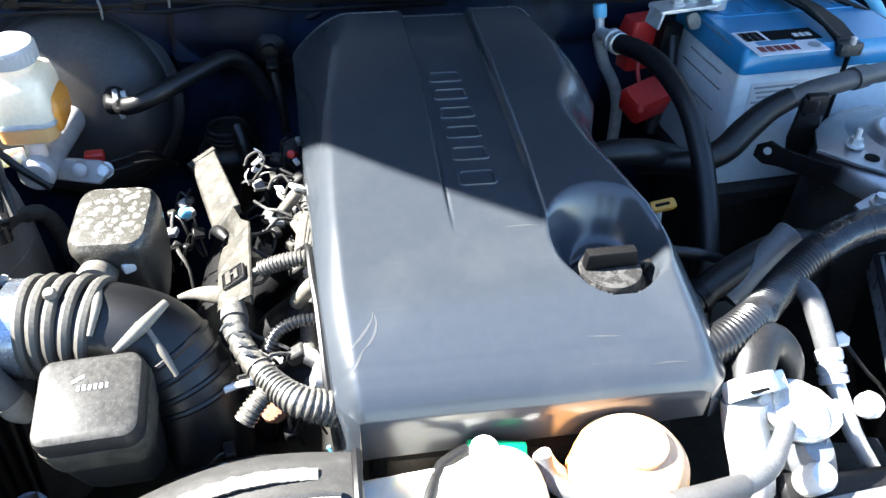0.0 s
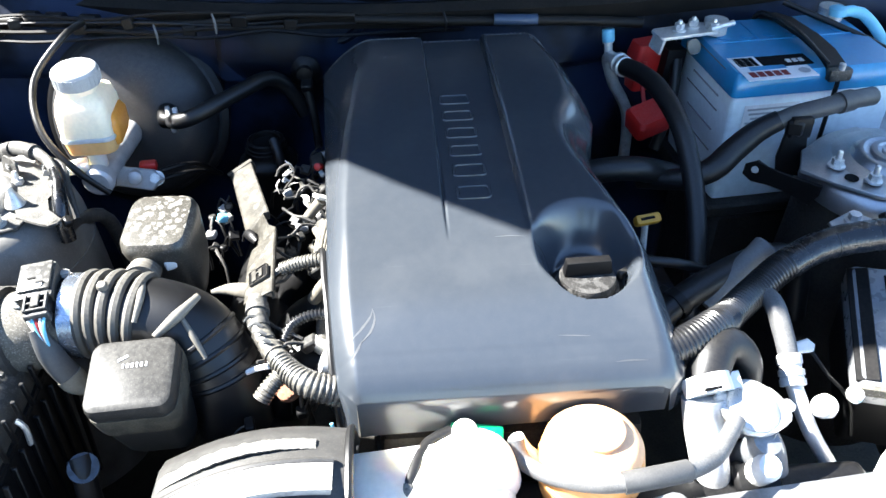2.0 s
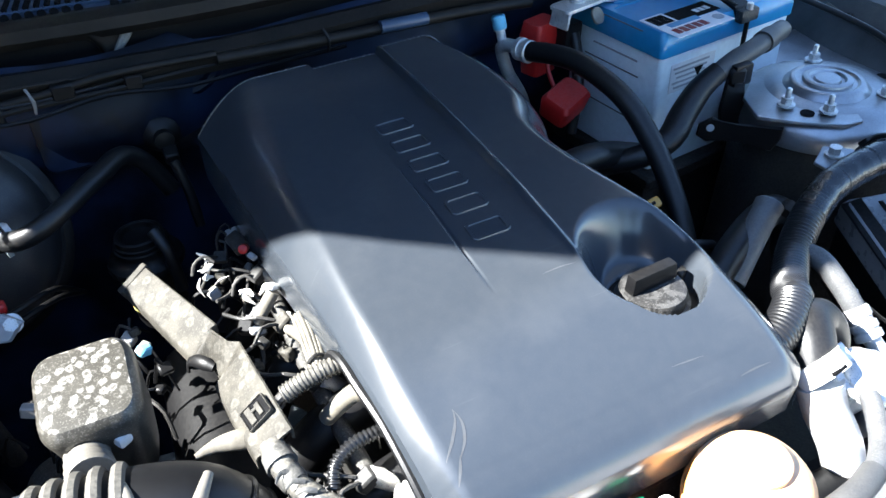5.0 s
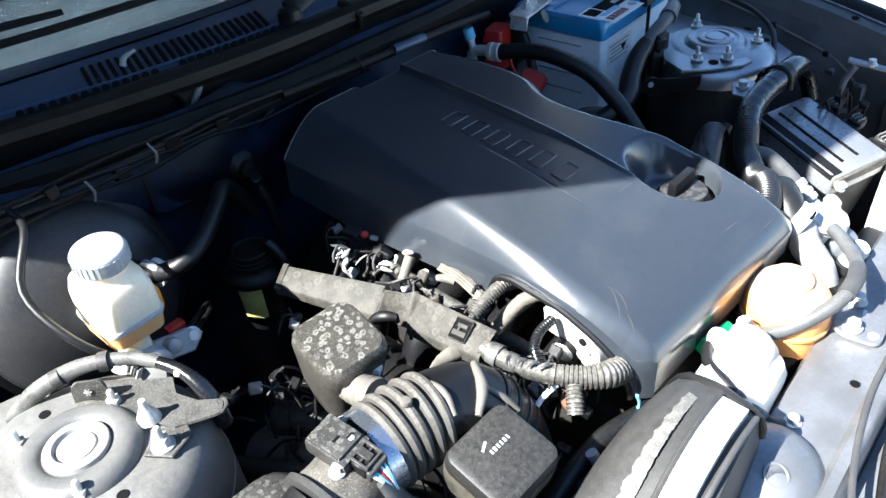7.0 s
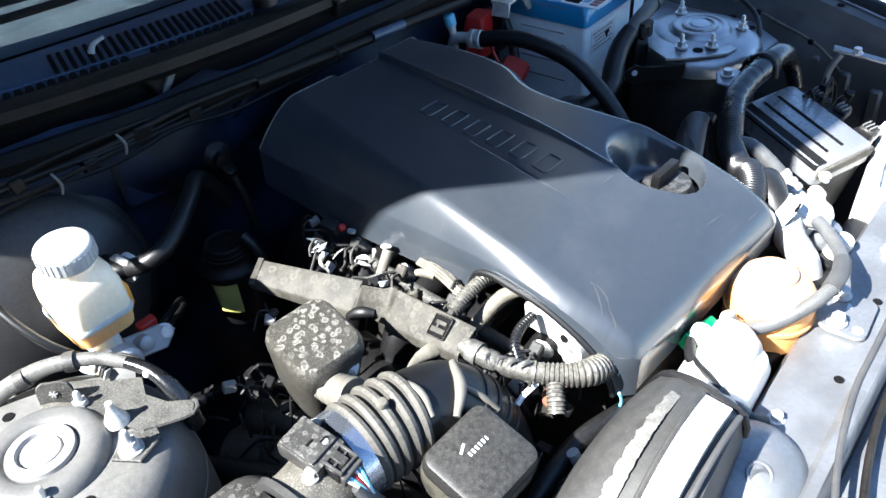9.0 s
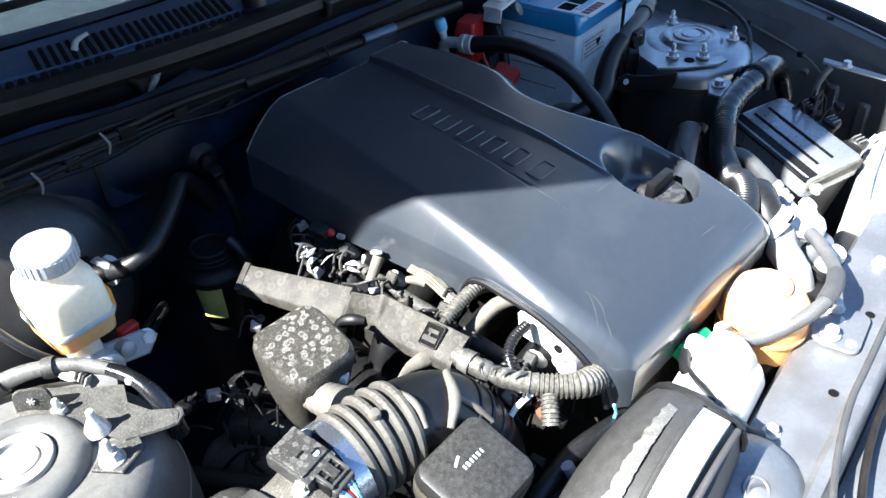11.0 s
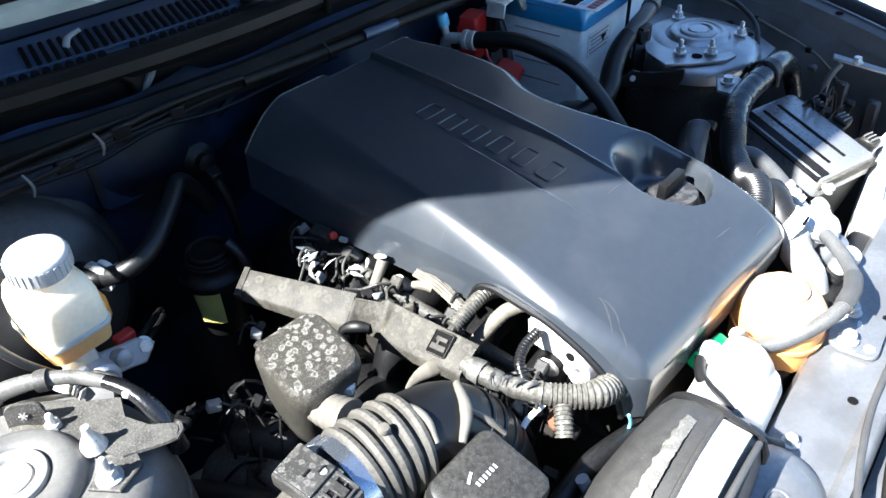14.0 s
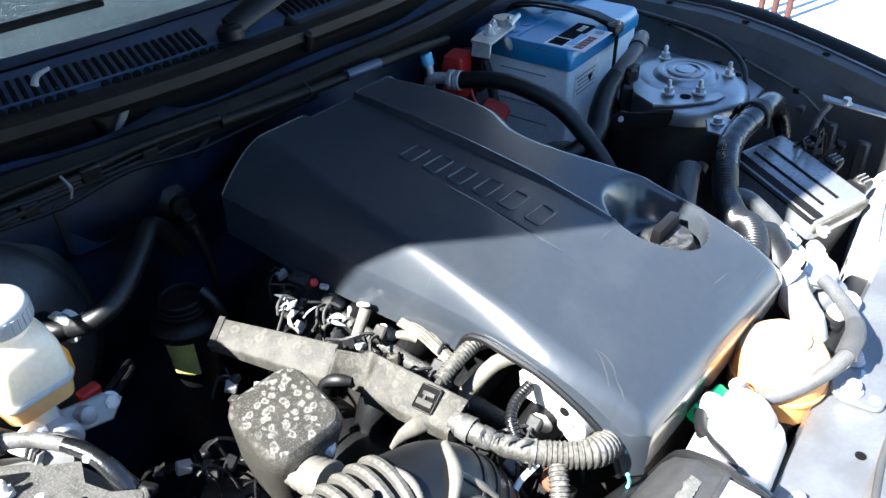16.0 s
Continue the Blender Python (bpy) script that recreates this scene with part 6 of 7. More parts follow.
part("lid", stacked([(0.232, 0.174, 0.007, 0.1565, 0.113, 0.086), (0.233, 0.175, 0.007, 0.172, 0.113, 0.086), (0.228, 0.170, 0.008, 0.178, 0.113, 0.086), (0.224, 0.166, 0.008, 0.184, 0.113, 0.086), (0.220, 0.162, 0.008, 0.1865, 0.113, 0.086)], MB), BLUE, battery, "blue plastic lid")
for k, w in ((0.03, 0.055), (0.09, 0.055), (0.15, 0.055)):
    part("case_rib", box((0.0014, 0.1, 0.0016), on_battery(-0.0002, 0.086, 0.03 + k), 0.0004, 1), DUSTY_GREY, battery)
for y, z in ((0.05, 0.14), (0.05, 0.09)):
    part("side_groove", box((0.0012, 0.08, 0.002), on_battery(-0.0006, y + 0.03, z), 0), INK_GREY, battery)
LB = pose(0.43, 1.11, 1.0368, 0, 0, 5)


def on_label(x, y, z=0.0):
    return LB @ Matrix.Translation((x, y, z))


lab = part("lid_label", box((0.092, 0.031, 0.0008), on_label(0.0, 0.0), 0.0002, 1), STICKER, battery, "white label with plain red blocks and a barcode")
part("barcode_field", box((0.036, 0.034, 0.0008), on_label(-0.028, 0.0335), 0), STICKER, lab)
part("dark_band", box((0.066, 0.03, 0.0008), on_label(0.024, 0.0325), 0), INK, lab)
for k in range(9):
    part("barcode_bar", box((0.0016 + 0.0006 * (k % 3), 0.024, 0.0008), on_label(-0.04 + 0.003 * k, 0.0345, 0.0005), 0), INK, lab)
for k in range(5):
    part("name_block", box((0.0082, 0.0135, 0.0008), on_label(-0.034 + 0.0106 * k, -0.001, 0.0005), 0), INK_RED, lab)
for k in range(3):
    part("type_block", box((0.006, 0.009, 0.0008), on_label(0.028 + 0.0085 * k, 0.03, 0.0006), 0), PRINT, lab)
part("ring_mark", lathe([(0.0055, 0), (0.0075, 0.0006), (0.0075, 0.0008), (0.0055, 0.0008)], on_label(0.034, 0.0, 0.0005), 20), INK_GREY, lab)
warn = part("warning_label", box((0.075, 0.0008, 0.038), on_battery(0.056, -0.0006 + 0.002, 0.124), 0.0002, 1), STICKER, battery, "white warning label with fine grey lines")
for k in range(5):
    part("text_line", box((0.06 - 0.006 * (k % 3), 0.0008, 0.0025), on_battery(0.053, 0.0006, 0.137 - 0.0065 * k), 0), INK_GREY, warn)
tri = plate([(-0.008, 0), (0.008, 0), (0, -0.013)], 0.0008, on_battery(0.066, 0.0008, 0.13, 90, 0, 0), 0)
part("black_triangle", tri, INK, warn)
part("lid_step", box((0.2, 0.003, 0.0022), on_battery(0.11, 0.098, 0.1872), 0.001, 1), BLUE, battery)
part("lid_step", box((0.003, 0.06, 0.0022), on_battery(0.075, 0.13, 0.1872), 0.001, 1), BLUE, battery)
part("carry_handle_slot", box((0.05, 0.012, 0.003), on_battery(0.045, 0.016, 0.186), 0.001, 1), BLUE, battery)
for k in range(6):
    part("filler_plug", lathe([(0.009, 0), (0.009, 0.0015), (0.0001, 0.002)], on_battery(0.03 + 0.033 * k, 0.115, 0.1862), 16), BLUE, battery)
post = part("post", lathe([(0.0095, 0), (0.0085, 0.018), (0.0001, 0.0185)], on_battery(0.03, 0.145, 0.185), 16), STEEL, battery)
part("post", lathe([(0.0095, 0), (0.0085, 0.018), (0.0001, 0.0185)], on_battery(0.2, 0.145, 0.185), 16), STEEL, battery)

plus = thing("positive_terminal", (0.345, 1.24, 1.035), "zinc battery terminal clamp with bolts on a fuse holder", "terminal clamp")
part("bar", plate(rounded(0.085, 0.034, 0.006), 0.004, pose(0.343, 1.222, 1.046, 0, 0, 12), 0.001), STEEL, plus)
part("bent_tab", box((0.004, 0.03, 0.022), pose(0.305, 1.213, 1.037, 0, 15, 12), 0.001, 1), STEEL, plus)
part("ring", lathe([(0.010, -0.006), (0.016, -0.006), (0.016, 0.012), (0.010, 0.012)], pose(0.39, 1.236, 1.045, 0, 0, 0), 24), STEEL, plus)
for x, y in ((0.335, 1.222), (0.357, 1.232), (0.382, 1.222)):
    nut(plus, (x, y, 1.05), (0, 0, 1), 0.0065, 0.014, "nut")
part("bolt", tube([(0.375, 1.215, 1.053), (0.41, 1.225, 1.056)], 0.004, 8), STEEL, plus)
part("hanging_lug", plate(rounded(0.02, 0.02, 0.007), 0.003, pose(0.35, 1.2, 1.035, 60, 0, 20), 0.001), TAN, plus)
boot = thing("terminal_cover", (0.31, 1.25, 0.95), "red plastic positive terminal cover", "terminal cover")
part("upper_box", stacked([(0.04, 0.03, 0.006, 0.0, 0, 0), (0.045, 0.036, 0.006, 0.05, 0.002, 0), (0.04, 0.03, 0.006, 0.068, 0.004, 0)], pose(0.306, 1.262, 0.95, 0, 0, 15)), RED, boot)
part("lower_box", stacked([(0.055, 0.04, 0.008, 0.0, 0, 0), (0.058, 0.044, 0.008, 0.025, 0, 0), (0.05, 0.036, 0.008, 0.032, 0, 0)], pose(0.303, 1.198, 0.92, 20, -10, 20)), RED, boot)
part("fuse_block", box((0.03, 0.04, 0.06), pose(0.338, 1.255, 0.985, 0, 5, 12), 0.003, 2), BLACK, boot)
part("cable", tube([(0.345, 1.24, 1.0), (0.343, 1.225, 0.97), (0.335, 1.21, 0.93), (0.32, 1.2, 0.88)], 0.008, 10), RUBBER, boot)
part("red_edge", tube([(0.30, 1.235, 1.0), (0.298, 1.225, 0.965), (0.30, 1.21, 0.945)], 0.003, 6), RED, boot)
minus = thing("negative_terminal", (0.585, 1.26, 1.035), "blue-capped negative battery terminal with a nut", "terminal clamp")
part("ring", lathe([(0.010, -0.004), (0.017, -0.004), (0.017, 0.014), (0.010, 0.014)], on_battery(0.2, 0.145, 0.193), 22), STEEL, minus)
part("blue_nut", lathe([(0.012, 0), (0.012, 0.01), (0.006, 0.013)], on_battery(0.2, 0.13, 0.2), 12), LIGHT_BLUE, minus)
part("cable", tube([(0.575, 1.26, 1.05), (0.61, 1.265, 1.045), (0.65, 1.25, 1.0), (0.68, 1.24, 0.92)], 0.008, 10), LIGHT_BLUE, minus)

hold = thing("battery_strap", (0.51, 1.18, 1.03), "black hold-down strap across the battery with its rod", "battery strap")
part("strap", sheet([[MB @ Vector((0.105 + 0.02 * u + 0.026 * k, y, z)) for k in (0, 0.5, 1)] for u, y, z in ((0.0, 0.185, 0.175), (0.0, 0.168, 0.194), (0.12, 0.13, 0.202), (0.35, 0.07, 0.203), (0.5, 0.03, 0.199), (0.6, 0.002, 0.19), (0.62, -0.006, 0.176))], 0.004), BLACK, hold)
part("edge_bead", tube([MB @ Vector(v) for v in ((0.105, 0.18, 0.18), (0.104, 0.165, 0.197), (0.107, 0.13, 0.2055), (0.112, 0.07, 0.2065), (0.118, 0.002, 0.193))], 0.0025, 8), DUSTY, hold)
part("catch", box((0.03, 0.012, 0.016), on_battery(0.131, -0.006, 0.181), 0.003, 2), BRACKET, hold)
part("rod", tube([MB @ Vector((0.131, -0.008, 0.175)), MB @ Vector((0.13, -0.007, 0.08)), MB @ Vector((0.129, -0.007, 0.0))], 0.003, 8), BLACK, hold)
part("rod_tip", lathe([(0.004, 0), (0.004, 0.008), (0.0001, 0.009)], on_battery(0.131, -0.008, 0.188), 12), STEEL, hold)
bat_tray = thing("battery_tray", (0.49, 1.19, 0.75), "black battery tray on the inner wing", "battery tray")
part("tray", box((0.25, 0.2, 0.02), on_battery(0.113, 0.086, -0.011), 0.004, 1), ENGINE, bat_tray)
part("stand", box((0.2, 0.16, 0.2), on_battery(0.113, 0.086, -0.13), 0.01, 1), ENGINE, bat_tray)

ac = thing("refrigerant_hose", (0.29, 1.1, 0.95), "thick black refrigerant hose with crimped silver ferrules", "hose")
part("hose", tube([(0.266, 1.226, 1.0), (0.28, 1.18, 1.008), (0.291, 1.138, 1.007), (0.302, 1.077, 0.99), (0.308, 1.031, 0.956), (0.3095, 0.991, 0.915), (0.306, 0.955, 0.87), (0.295, 0.92, 0.82), (0.28, 0.88, 0.76)], 0.0125, 20, 0.008), RUBBER, ac)
for d in (0.0, 0.011):
    part("ferrule_ring", lathe([(0.013, -0.0045), (0.0145, -0.0035), (0.0145, 0.0035), (0.013, 0.0045)], frame_at((0.263 + d * 0.3, 1.235 - d, 1.0), (0.25, -1, 0.1)), 24), STEEL, ac)
part("pipe", tube([(0.262, 1.24, 1.0), (0.258, 1.258, 0.998), (0.256, 1.272, 0.99), (0.27, 1.28, 0.95), (0.3, 1.285, 0.89), (0.305, 1.285, 0.8)], 0.0085, 14, 0.006), STEEL, ac, "bent aluminium pipe")
valve = part("service_valve", lathe([(0.006, 0), (0.006, 0.018), (0.008, 0.019), (0.008, 0.024)], pose(0.256, 1.268, 0.996, -12, -6, 0), 16), STEEL, ac)
part("valve_cap", lathe([(0.0085, 0), (0.009, 0.002), (0.009, 0.016), (0.007, 0.018), (0.0001, 0.018)], pose(0.2545, 1.272, 1.016, -12, -6, 0), 18), LIGHT_BLUE, valve, "light blue valve cap")
bh = thing("earth_cable_loom", (0.42, 1.045, 0.98), "taped black loom in front of the battery", "wiring harness")
part("trunk", tube([(0.26, 1.07, 0.915), (0.30, 1.035, 0.935), (0.335, 1.03, 0.95), (0.362, 1.042, 0.968), (0.391, 1.05, 0.99), (0.415, 1.05, 1.004)], [0.013, 0.013, 0.0145, 0.016, 0.015, 0.0125], 16, 0.01), RUBBER, bh)
part("grey_elbow", tube([(0.41, 1.05, 1.001), (0.435, 1.052, 1.01), (0.47, 1.057, 1.015), (0.51, 1.07, 1.016), (0.545, 1.085, 1.012)], [0.0105, 0.0115, 0.0115, 0.0115, 0.012], 16, 0.008), HOSE_GREY, bh, "grey moulded pipe elbow")
part("tape_wrap", lathe([(0.0135, -0.01), (0.0135, 0.01)], frame_at((0.50, 1.066, 1.0165), (1, 0.35, 0)), 16), HOSE_GREY, bh)
part("clip", box((0.02, 0.014, 0.02), pose(0.43, 1.038, 1.0, 0, 0, -20), 0.003, 1), BLACK, bh)
hb = thing("loom_support", (0.43, 1.0, 0.90), "black pressed steel loom support bracket", "bracket")
HBP = pose(0.38, 1.03, 0, 90, 0, -42.5)
part("blade", plate([(0.04, 0.96), (0.0885, 0.96), (0.088, 0.946), (0.08, 0.929), (0.053, 0.939), (0.027, 0.94), (0.008, 0.935), (-0.004, 0.942), (-0.003, 0.956), (0.011, 0.966), (0.024, 0.961)], 0.004, HBP, 0.0015), BLACK, hb)
part("stem", plate([(0.426, 1.012), (0.447, 1.011), (0.455, 0.965), (0.462, 0.925), (0.425, 0.93), (0.42, 0.955)], 0.004, pose(0, 1.046, 0, 90, 0, 0), 0.001), BLACK, hb)
part("ear", box((0.026, 0.012, 0.026), pose(0.437, 1.038, 1.0, 0, 0, 0), 0.003, 2), BLACK, hb)
part("bolt_hole", lathe([(0.0001, 0), (0.0045, 0), (0.0045, 0.0006), (0.0001, 0.0008)], frame_at((0.3845, 1.0195, 0.954), (-0.6, -0.75, 0.1)), 14), CAP_GREY, hb)

pipe_end((0.16, 1.06, 0.93), (0.34, 1.08, 0.90), 0.016, RUBBER, "coolant_hose", "black rubber coolant hose by the battery", "hose", ((0.24, 1.05, 0.945),))
stub = thing("heater_hose", (0.30, 0.88, 0.88), "wide black rubber hose between the cover and the conduit", "hose")
part("hose", tube([(0.21, 0.835, 0.87), (0.26, 0.862, 0.895), (0.33, 0.893, 0.908), (0.385, 0.912, 0.903), (0.41, 0.915, 0.88), (0.415, 0.9, 0.82)], [0.014, 0.016, 0.0165, 0.017, 0.016, 0.015], 20, 0.008), RUBBER, stub)
clamp(stub, (0.25, 0.857, 0.891), (1, 0.5, 0.4), 0.0165, 0.01, BLACK)
solo("small_hose", tube([(0.19, 0.905, 0.925), (0.22, 0.893, 0.925), (0.26, 0.895, 0.915), (0.3, 0.91, 0.89)], 0.006, 10), RUBBER, (0.19, 0.905, 0.92), "thin black hose leaving the cover edge", "hose")
pipe_end((0.185, 0.925, 0.93), (0.215, 0.845, 0.895), 0.011, BRAID, "braided_line", "dark blue-grey braided line beside the cover", "hose", ((0.205, 0.89, 0.928),))

capped = thing("capped_hose_stub", (0.31, 0.87, 0.87), "blue-grey rubber hose stub with a flat capped end", "hose")
part("hose", tube([(0.285, 0.862, 0.88), (0.318, 0.877, 0.907), (0.352, 0.892, 0.934)], 0.0142, 20, 0.01), DUSTY_GREY, capped)
part("cap", lathe([(0.0145, -0.008), (0.015, -0.004), (0.015, 0.002), (0.012, 0.0045), (0.0001, 0.005)], frame_at((0.352, 0.892, 0.934), (0.034, 0.015, 0.027)), 22), DUSTY_GREY, capped)
part("barb", lathe([(0.007, 0), (0.009, 0.004), (0.009, 0.012), (0.006, 0.014)], frame_at((0.372, 0.886, 0.92), (0.9, 0.2, 0.3)), 14), DUSTY, capped)

# ---- large conduit to the fuse box ----
conduit = thing("large_conduit", (0.33, 0.83, 0.93), "large black corrugated conduit curving to the wing", "wiring harness")
part("conduit", tube([(0.17, 0.735, 0.93), (0.215, 0.745, 0.942), (0.25, 0.765, 0.944), (0.275, 0.79, 0.932), (0.313, 0.822, 0.934), (0.349, 0.843, 0.948), (0.391, 0.86, 0.957), (0.41, 0.863, 0.96)], [0.0165, 0.0165, 0.016, 0.0155, 0.0155, 0.0155, 0.0155, 0.0155], 22, rib=(0.0042, 0.0011)), LOOM, conduit)
part("taped_run", tube([(0.352, 0.8445, 0.9485), (0.391, 0.86, 0.957), (0.43, 0.866, 0.962), (0.47, 0.867, 0.965)], [0.0166, 0.0168, 0.0168, 0.017], 22, rib=(0.02, 0.0004)), TAPE_GLOSS, conduit, "shiny taped stretch of the conduit")
part("taped_end", tube([(0.455, 0.867, 0.964), (0.50, 0.867, 0.966), (0.545, 0.868, 0.963), (0.575, 0.862, 0.94), (0.583, 0.85, 0.90)], [0.0175, 0.018, 0.0175, 0.014, 0.012], 18), TAPE_GLOSS, conduit)
clamp(conduit, (0.495, 0.867, 0.966), (1, 0.0, 0.0), 0.0185, 0.014, BLACK, "band_clip")
part("clip_plate", plate([(0.425, 0.884), (0.424, 0.906), (0.458, 0.925), (0.48, 0.904), (0.474, 0.89), (0.452, 0.888)], 0.003, Matrix.Translation((0, 0, 0.952)), 0.001), TOWER, conduit, "pale steel clip plate")
part("plate_lip", box((0.034, 0.002, 0.008), pose(0.441, 0.882, 0.95, 0, 0, 3), 0.0006, 1), TOWER, conduit)
part("strap", tube([(0.474, 0.896, 0.957), (0.479, 0.888, 0.974), (0.482, 0.876, 0.984), (0.484, 0.86, 0.984), (0.484, 0.848, 0.972), (0.483, 0.845, 0.955)], 0.004, 8, 0.005, flat=0.4), BLACK, conduit)
part("buckle", ring_plate(0.014, 0.012, 0.002, 0.002, 0.003, pose(0.477, 0.89, 0.972, -55, 0, 10)), BLACK, conduit)
nut(conduit, (0.452, 0.905, 0.9555), (0, 0, 1), 0.0068, 0.004, "bolt")

# ---- fuse box ----
FB = pose(0.47, 0.786, 0.903, 11, -3, -19)
fuse = thing("fuse_box", (0.46, 0.78, 0.8), "black fuse box with two slots in its lid, half sunlit", "fuse box")
part("lid", stacked([(0.108, 0.16, 0.008, -0.028, 0, 0), (0.108, 0.16, 0.008, -0.006, 0, 0), (0.104, 0.155, 0.008, 0.001, 0, 0), (0.097, 0.147, 0.006, 0.003, 0, 0)], FB), LID, fuse)
part("base", stacked([(0.095, 0.14, 0.008, -0.12, 0, 0), (0.103, 0.154, 0.008, -0.028, 0, 0)], FB), BLACK, fuse)
part("lid_step", box((0.022, 0.148, 0.004), FB @ pose(-0.0445, 0, 0.0015, 0, -14, 0), 0.001, 1), BLACK, fuse, "dark stepped edge of the lid")
part("dust_lip", box((0.104, 0.006, 0.016), FB @ Matrix.Translation((0, -0.0785, -0.008)), 0.002, 1), MUD_CAKE, fuse, "beige dust on the front lip")
for x in (-0.016, 0.012):
    part("slot", box((0.005, 0.125, 0.0015), FB @ Matrix.Translation((x, 0.004, 0.0032)), 0.0004, 1), INK, fuse)
for y in (-0.05, 0.0, 0.045):
    part("catch", box((0.018, 0.03, 0.02), FB @ Matrix.Translation((0.06, y, -0.012)), 0.003, 1), BLACK, fuse)
    part("connector", box((0.02, 0.022, 0.014), FB @ pose(0.074, y, -0.004, 0, 0, 12), 0.002, 1), DUSTY, fuse)
    for k in range(3):
        part("pin_rib", box((0.016, 0.002, 0.003), FB @ Matrix.Translation((0.074, y - 0.006 + 0.006 * k, 0.005)), 0), DUSTY_GREY, fuse)
nut(fuse, (0.385, 0.718, 0.885), (0, -0.6, 0.8), 0.006, 0.006, "screw")
part("tie_rod", tube([(0.55, 0.70, 0.9), (0.53, 0.71, 0.88), (0.52, 0.72, 0.84)], 0.0045, 8), WHITE, fuse)
wire_bundle(9, 0.545, 0.80, 0.915, 0.025, 21, "plug and wires beside the fuse box")
cable = thing("bonnet_release_cable", (0.66, 1.0, 0.98), "thin dark bonnet cable along the wing", "cable")
part("cable", tube([(0.50, 1.28, 1.06), (0.60, 1.20, 1.03), (0.655, 1.1, 1.005), (0.665, 1.02, 0.99), (0.64, 0.96, 0.975), (0.60, 0.93, 0.96), (0.57, 0.92, 0.93)], 0.0042, 10), RUBBER, cable)
wing_wire = thing("wing_wire", (0.7, 1.0, 0.95), "thin tan wire clipped along the inner wing", "wire")
part("wire", tube([(0.715, 1.16, 0.985), (0.71, 1.05, 0.965), (0.70, 0.95, 0.945), (0.69, 0.86, 0.92), (0.672, 0.8, 0.88)], 0.0022, 6, 0.02), TAN, wing_wire)
for x, y, z in ((0.714, 1.12, 0.979), (0.703, 0.98, 0.951), (0.692, 0.88, 0.926)):
    part("clip", box((0.006, 0.01, 0.01), pose(x, y, z, 0, 0, 0), 0.0015, 1), BLACK, wing_wire)
hinge = thing("headlamp_bracket", (0.64, 0.77, 0.93), "pale metal catch bracket on the wing", "bracket")
part("arm", plate([(-0.05, -0.006), (0.05, -0.006), (0.05, 0.006), (-0.05, 0.01)], 0.004, pose(0.64, 0.775, 0.945, 0, 10, -70), 0.001), PAINT, hinge)
part("leg", tube([(0.632, 0.81, 0.945), (0.625, 0.82, 0.92), (0.62, 0.82, 0.88)], 0.005, 8), PAINT, hinge)
nut(hinge, (0.637, 0.79, 0.95), (0, 0, 1), 0.006, 0.006, "bolt")

# ---- front: coolant neck, pipes, tanks, intake snorkel ----
th = thing("thermostat_housing", (0.23, 0.7, 0.85), "cast aluminium coolant neck with a pressure cap", "coolant neck")
part("elbow", tube([(0.23, 0.712, 0.915), (0.237, 0.729, 0.93), (0.251, 0.744, 0.936), (0.267, 0.748, 0.93), (0.279, 0.742, 0.914), (0.281, 0.735, 0.89), (0.278, 0.728, 0.84)], [0.0205, 0.02, 0.0175, 0.0155, 0.0145, 0.014, 0.014], 24, 0.006), RUBBER, th, "black rubber coolant elbow")
part("neck", tube([(0.224, 0.703, 0.913), (0.225, 0.69, 0.89), (0.228, 0.672, 0.868), (0.236, 0.655, 0.82)], [0.0195, 0.0185, 0.018, 0.017], 20), ALU, th)
clamp(th, (0.2285, 0.7085, 0.922), (0.15, -1, -0.6), 0.0212, 0.017, WHITE)
part("band_slot", box((0.016, 0.003, 0.004), pose(0.226, 0.692, 0.937, 40, 0, 8), 0.0006, 1), INK, th)
part("filler_cup", lathe([(0.014, -0.03), (0.016, -0.01), (0.0235, -0.005), (0.0235, 0.0)], pose(0.266, 0.69, 0.905, 15, 10, 0), 26), ALU, th)
part("pressure_cap", lathe([(0.0245, 0), (0.026, 0.003), (0.0255, 0.007), (0.021, 0.0105), (0.01, 0.0125), (0.0001, 0.013)], pose(0.266, 0.69, 0.907, 15, 10, 0), 30), STEEL, th, "bright metal pressure cap")
part("cap_wing", plate([(0.037 * math.cos(radians(a)), 0.0285 * math.sin(radians(a)) * (1 - 0.4 * math.cos(radians(a)) ** 2)) for a in range(0, 360, 10)], 0.005, pose(0.267, 0.69, 0.9085, 15, 10, -12), 0.002), STEEL, th)
part("cap_ear", plate(rounded(0.014, 0.012, 0.005), 0.005, pose(0.301, 0.692, 0.905, 15, 10, -12), 0.0015), STEEL, th)
part("base_flange", lathe([(0.0135, -0.06), (0.0145, 0.0), (0.0155, 0.02), (0.013, 0.03)], pose(0.27, 0.672, 0.868, 20, 8, 0), 22), PAINT, th, "blue-lit grey neck body")
nut(th, (0.245, 0.69, 0.9), (0, -0.5, 0.8), 0.006, 0.004, "bolt")
ps = thing("return_hose", (0.15, 0.64, 0.88), "grey rubber return hose clipped along the tanks", "hose")
part("hose", tube([(0.046, 0.678, 0.90), (0.05, 0.665, 0.888), (0.07, 0.643, 0.892), (0.097, 0.62, 0.91), (0.125, 0.608, 0.924), (0.155, 0.61, 0.927), (0.185, 0.619, 0.92), (0.214, 0.636, 0.914), (0.233, 0.657, 0.916), (0.245, 0.672, 0.915)], 0.008, 14, 0.008), PALE_HOSE, ps)
part("sleeve", tube([(0.125, 0.608, 0.924), (0.155, 0.61, 0.927), (0.182, 0.618, 0.921)], 0.0096, 16), HOSE_GREY, ps, "grey protective sleeve")
alu = thing("aluminium_pipe", (0.34, 0.73, 0.85), "bare aluminium refrigerant pipe with a crimped grey hose", "pipe")
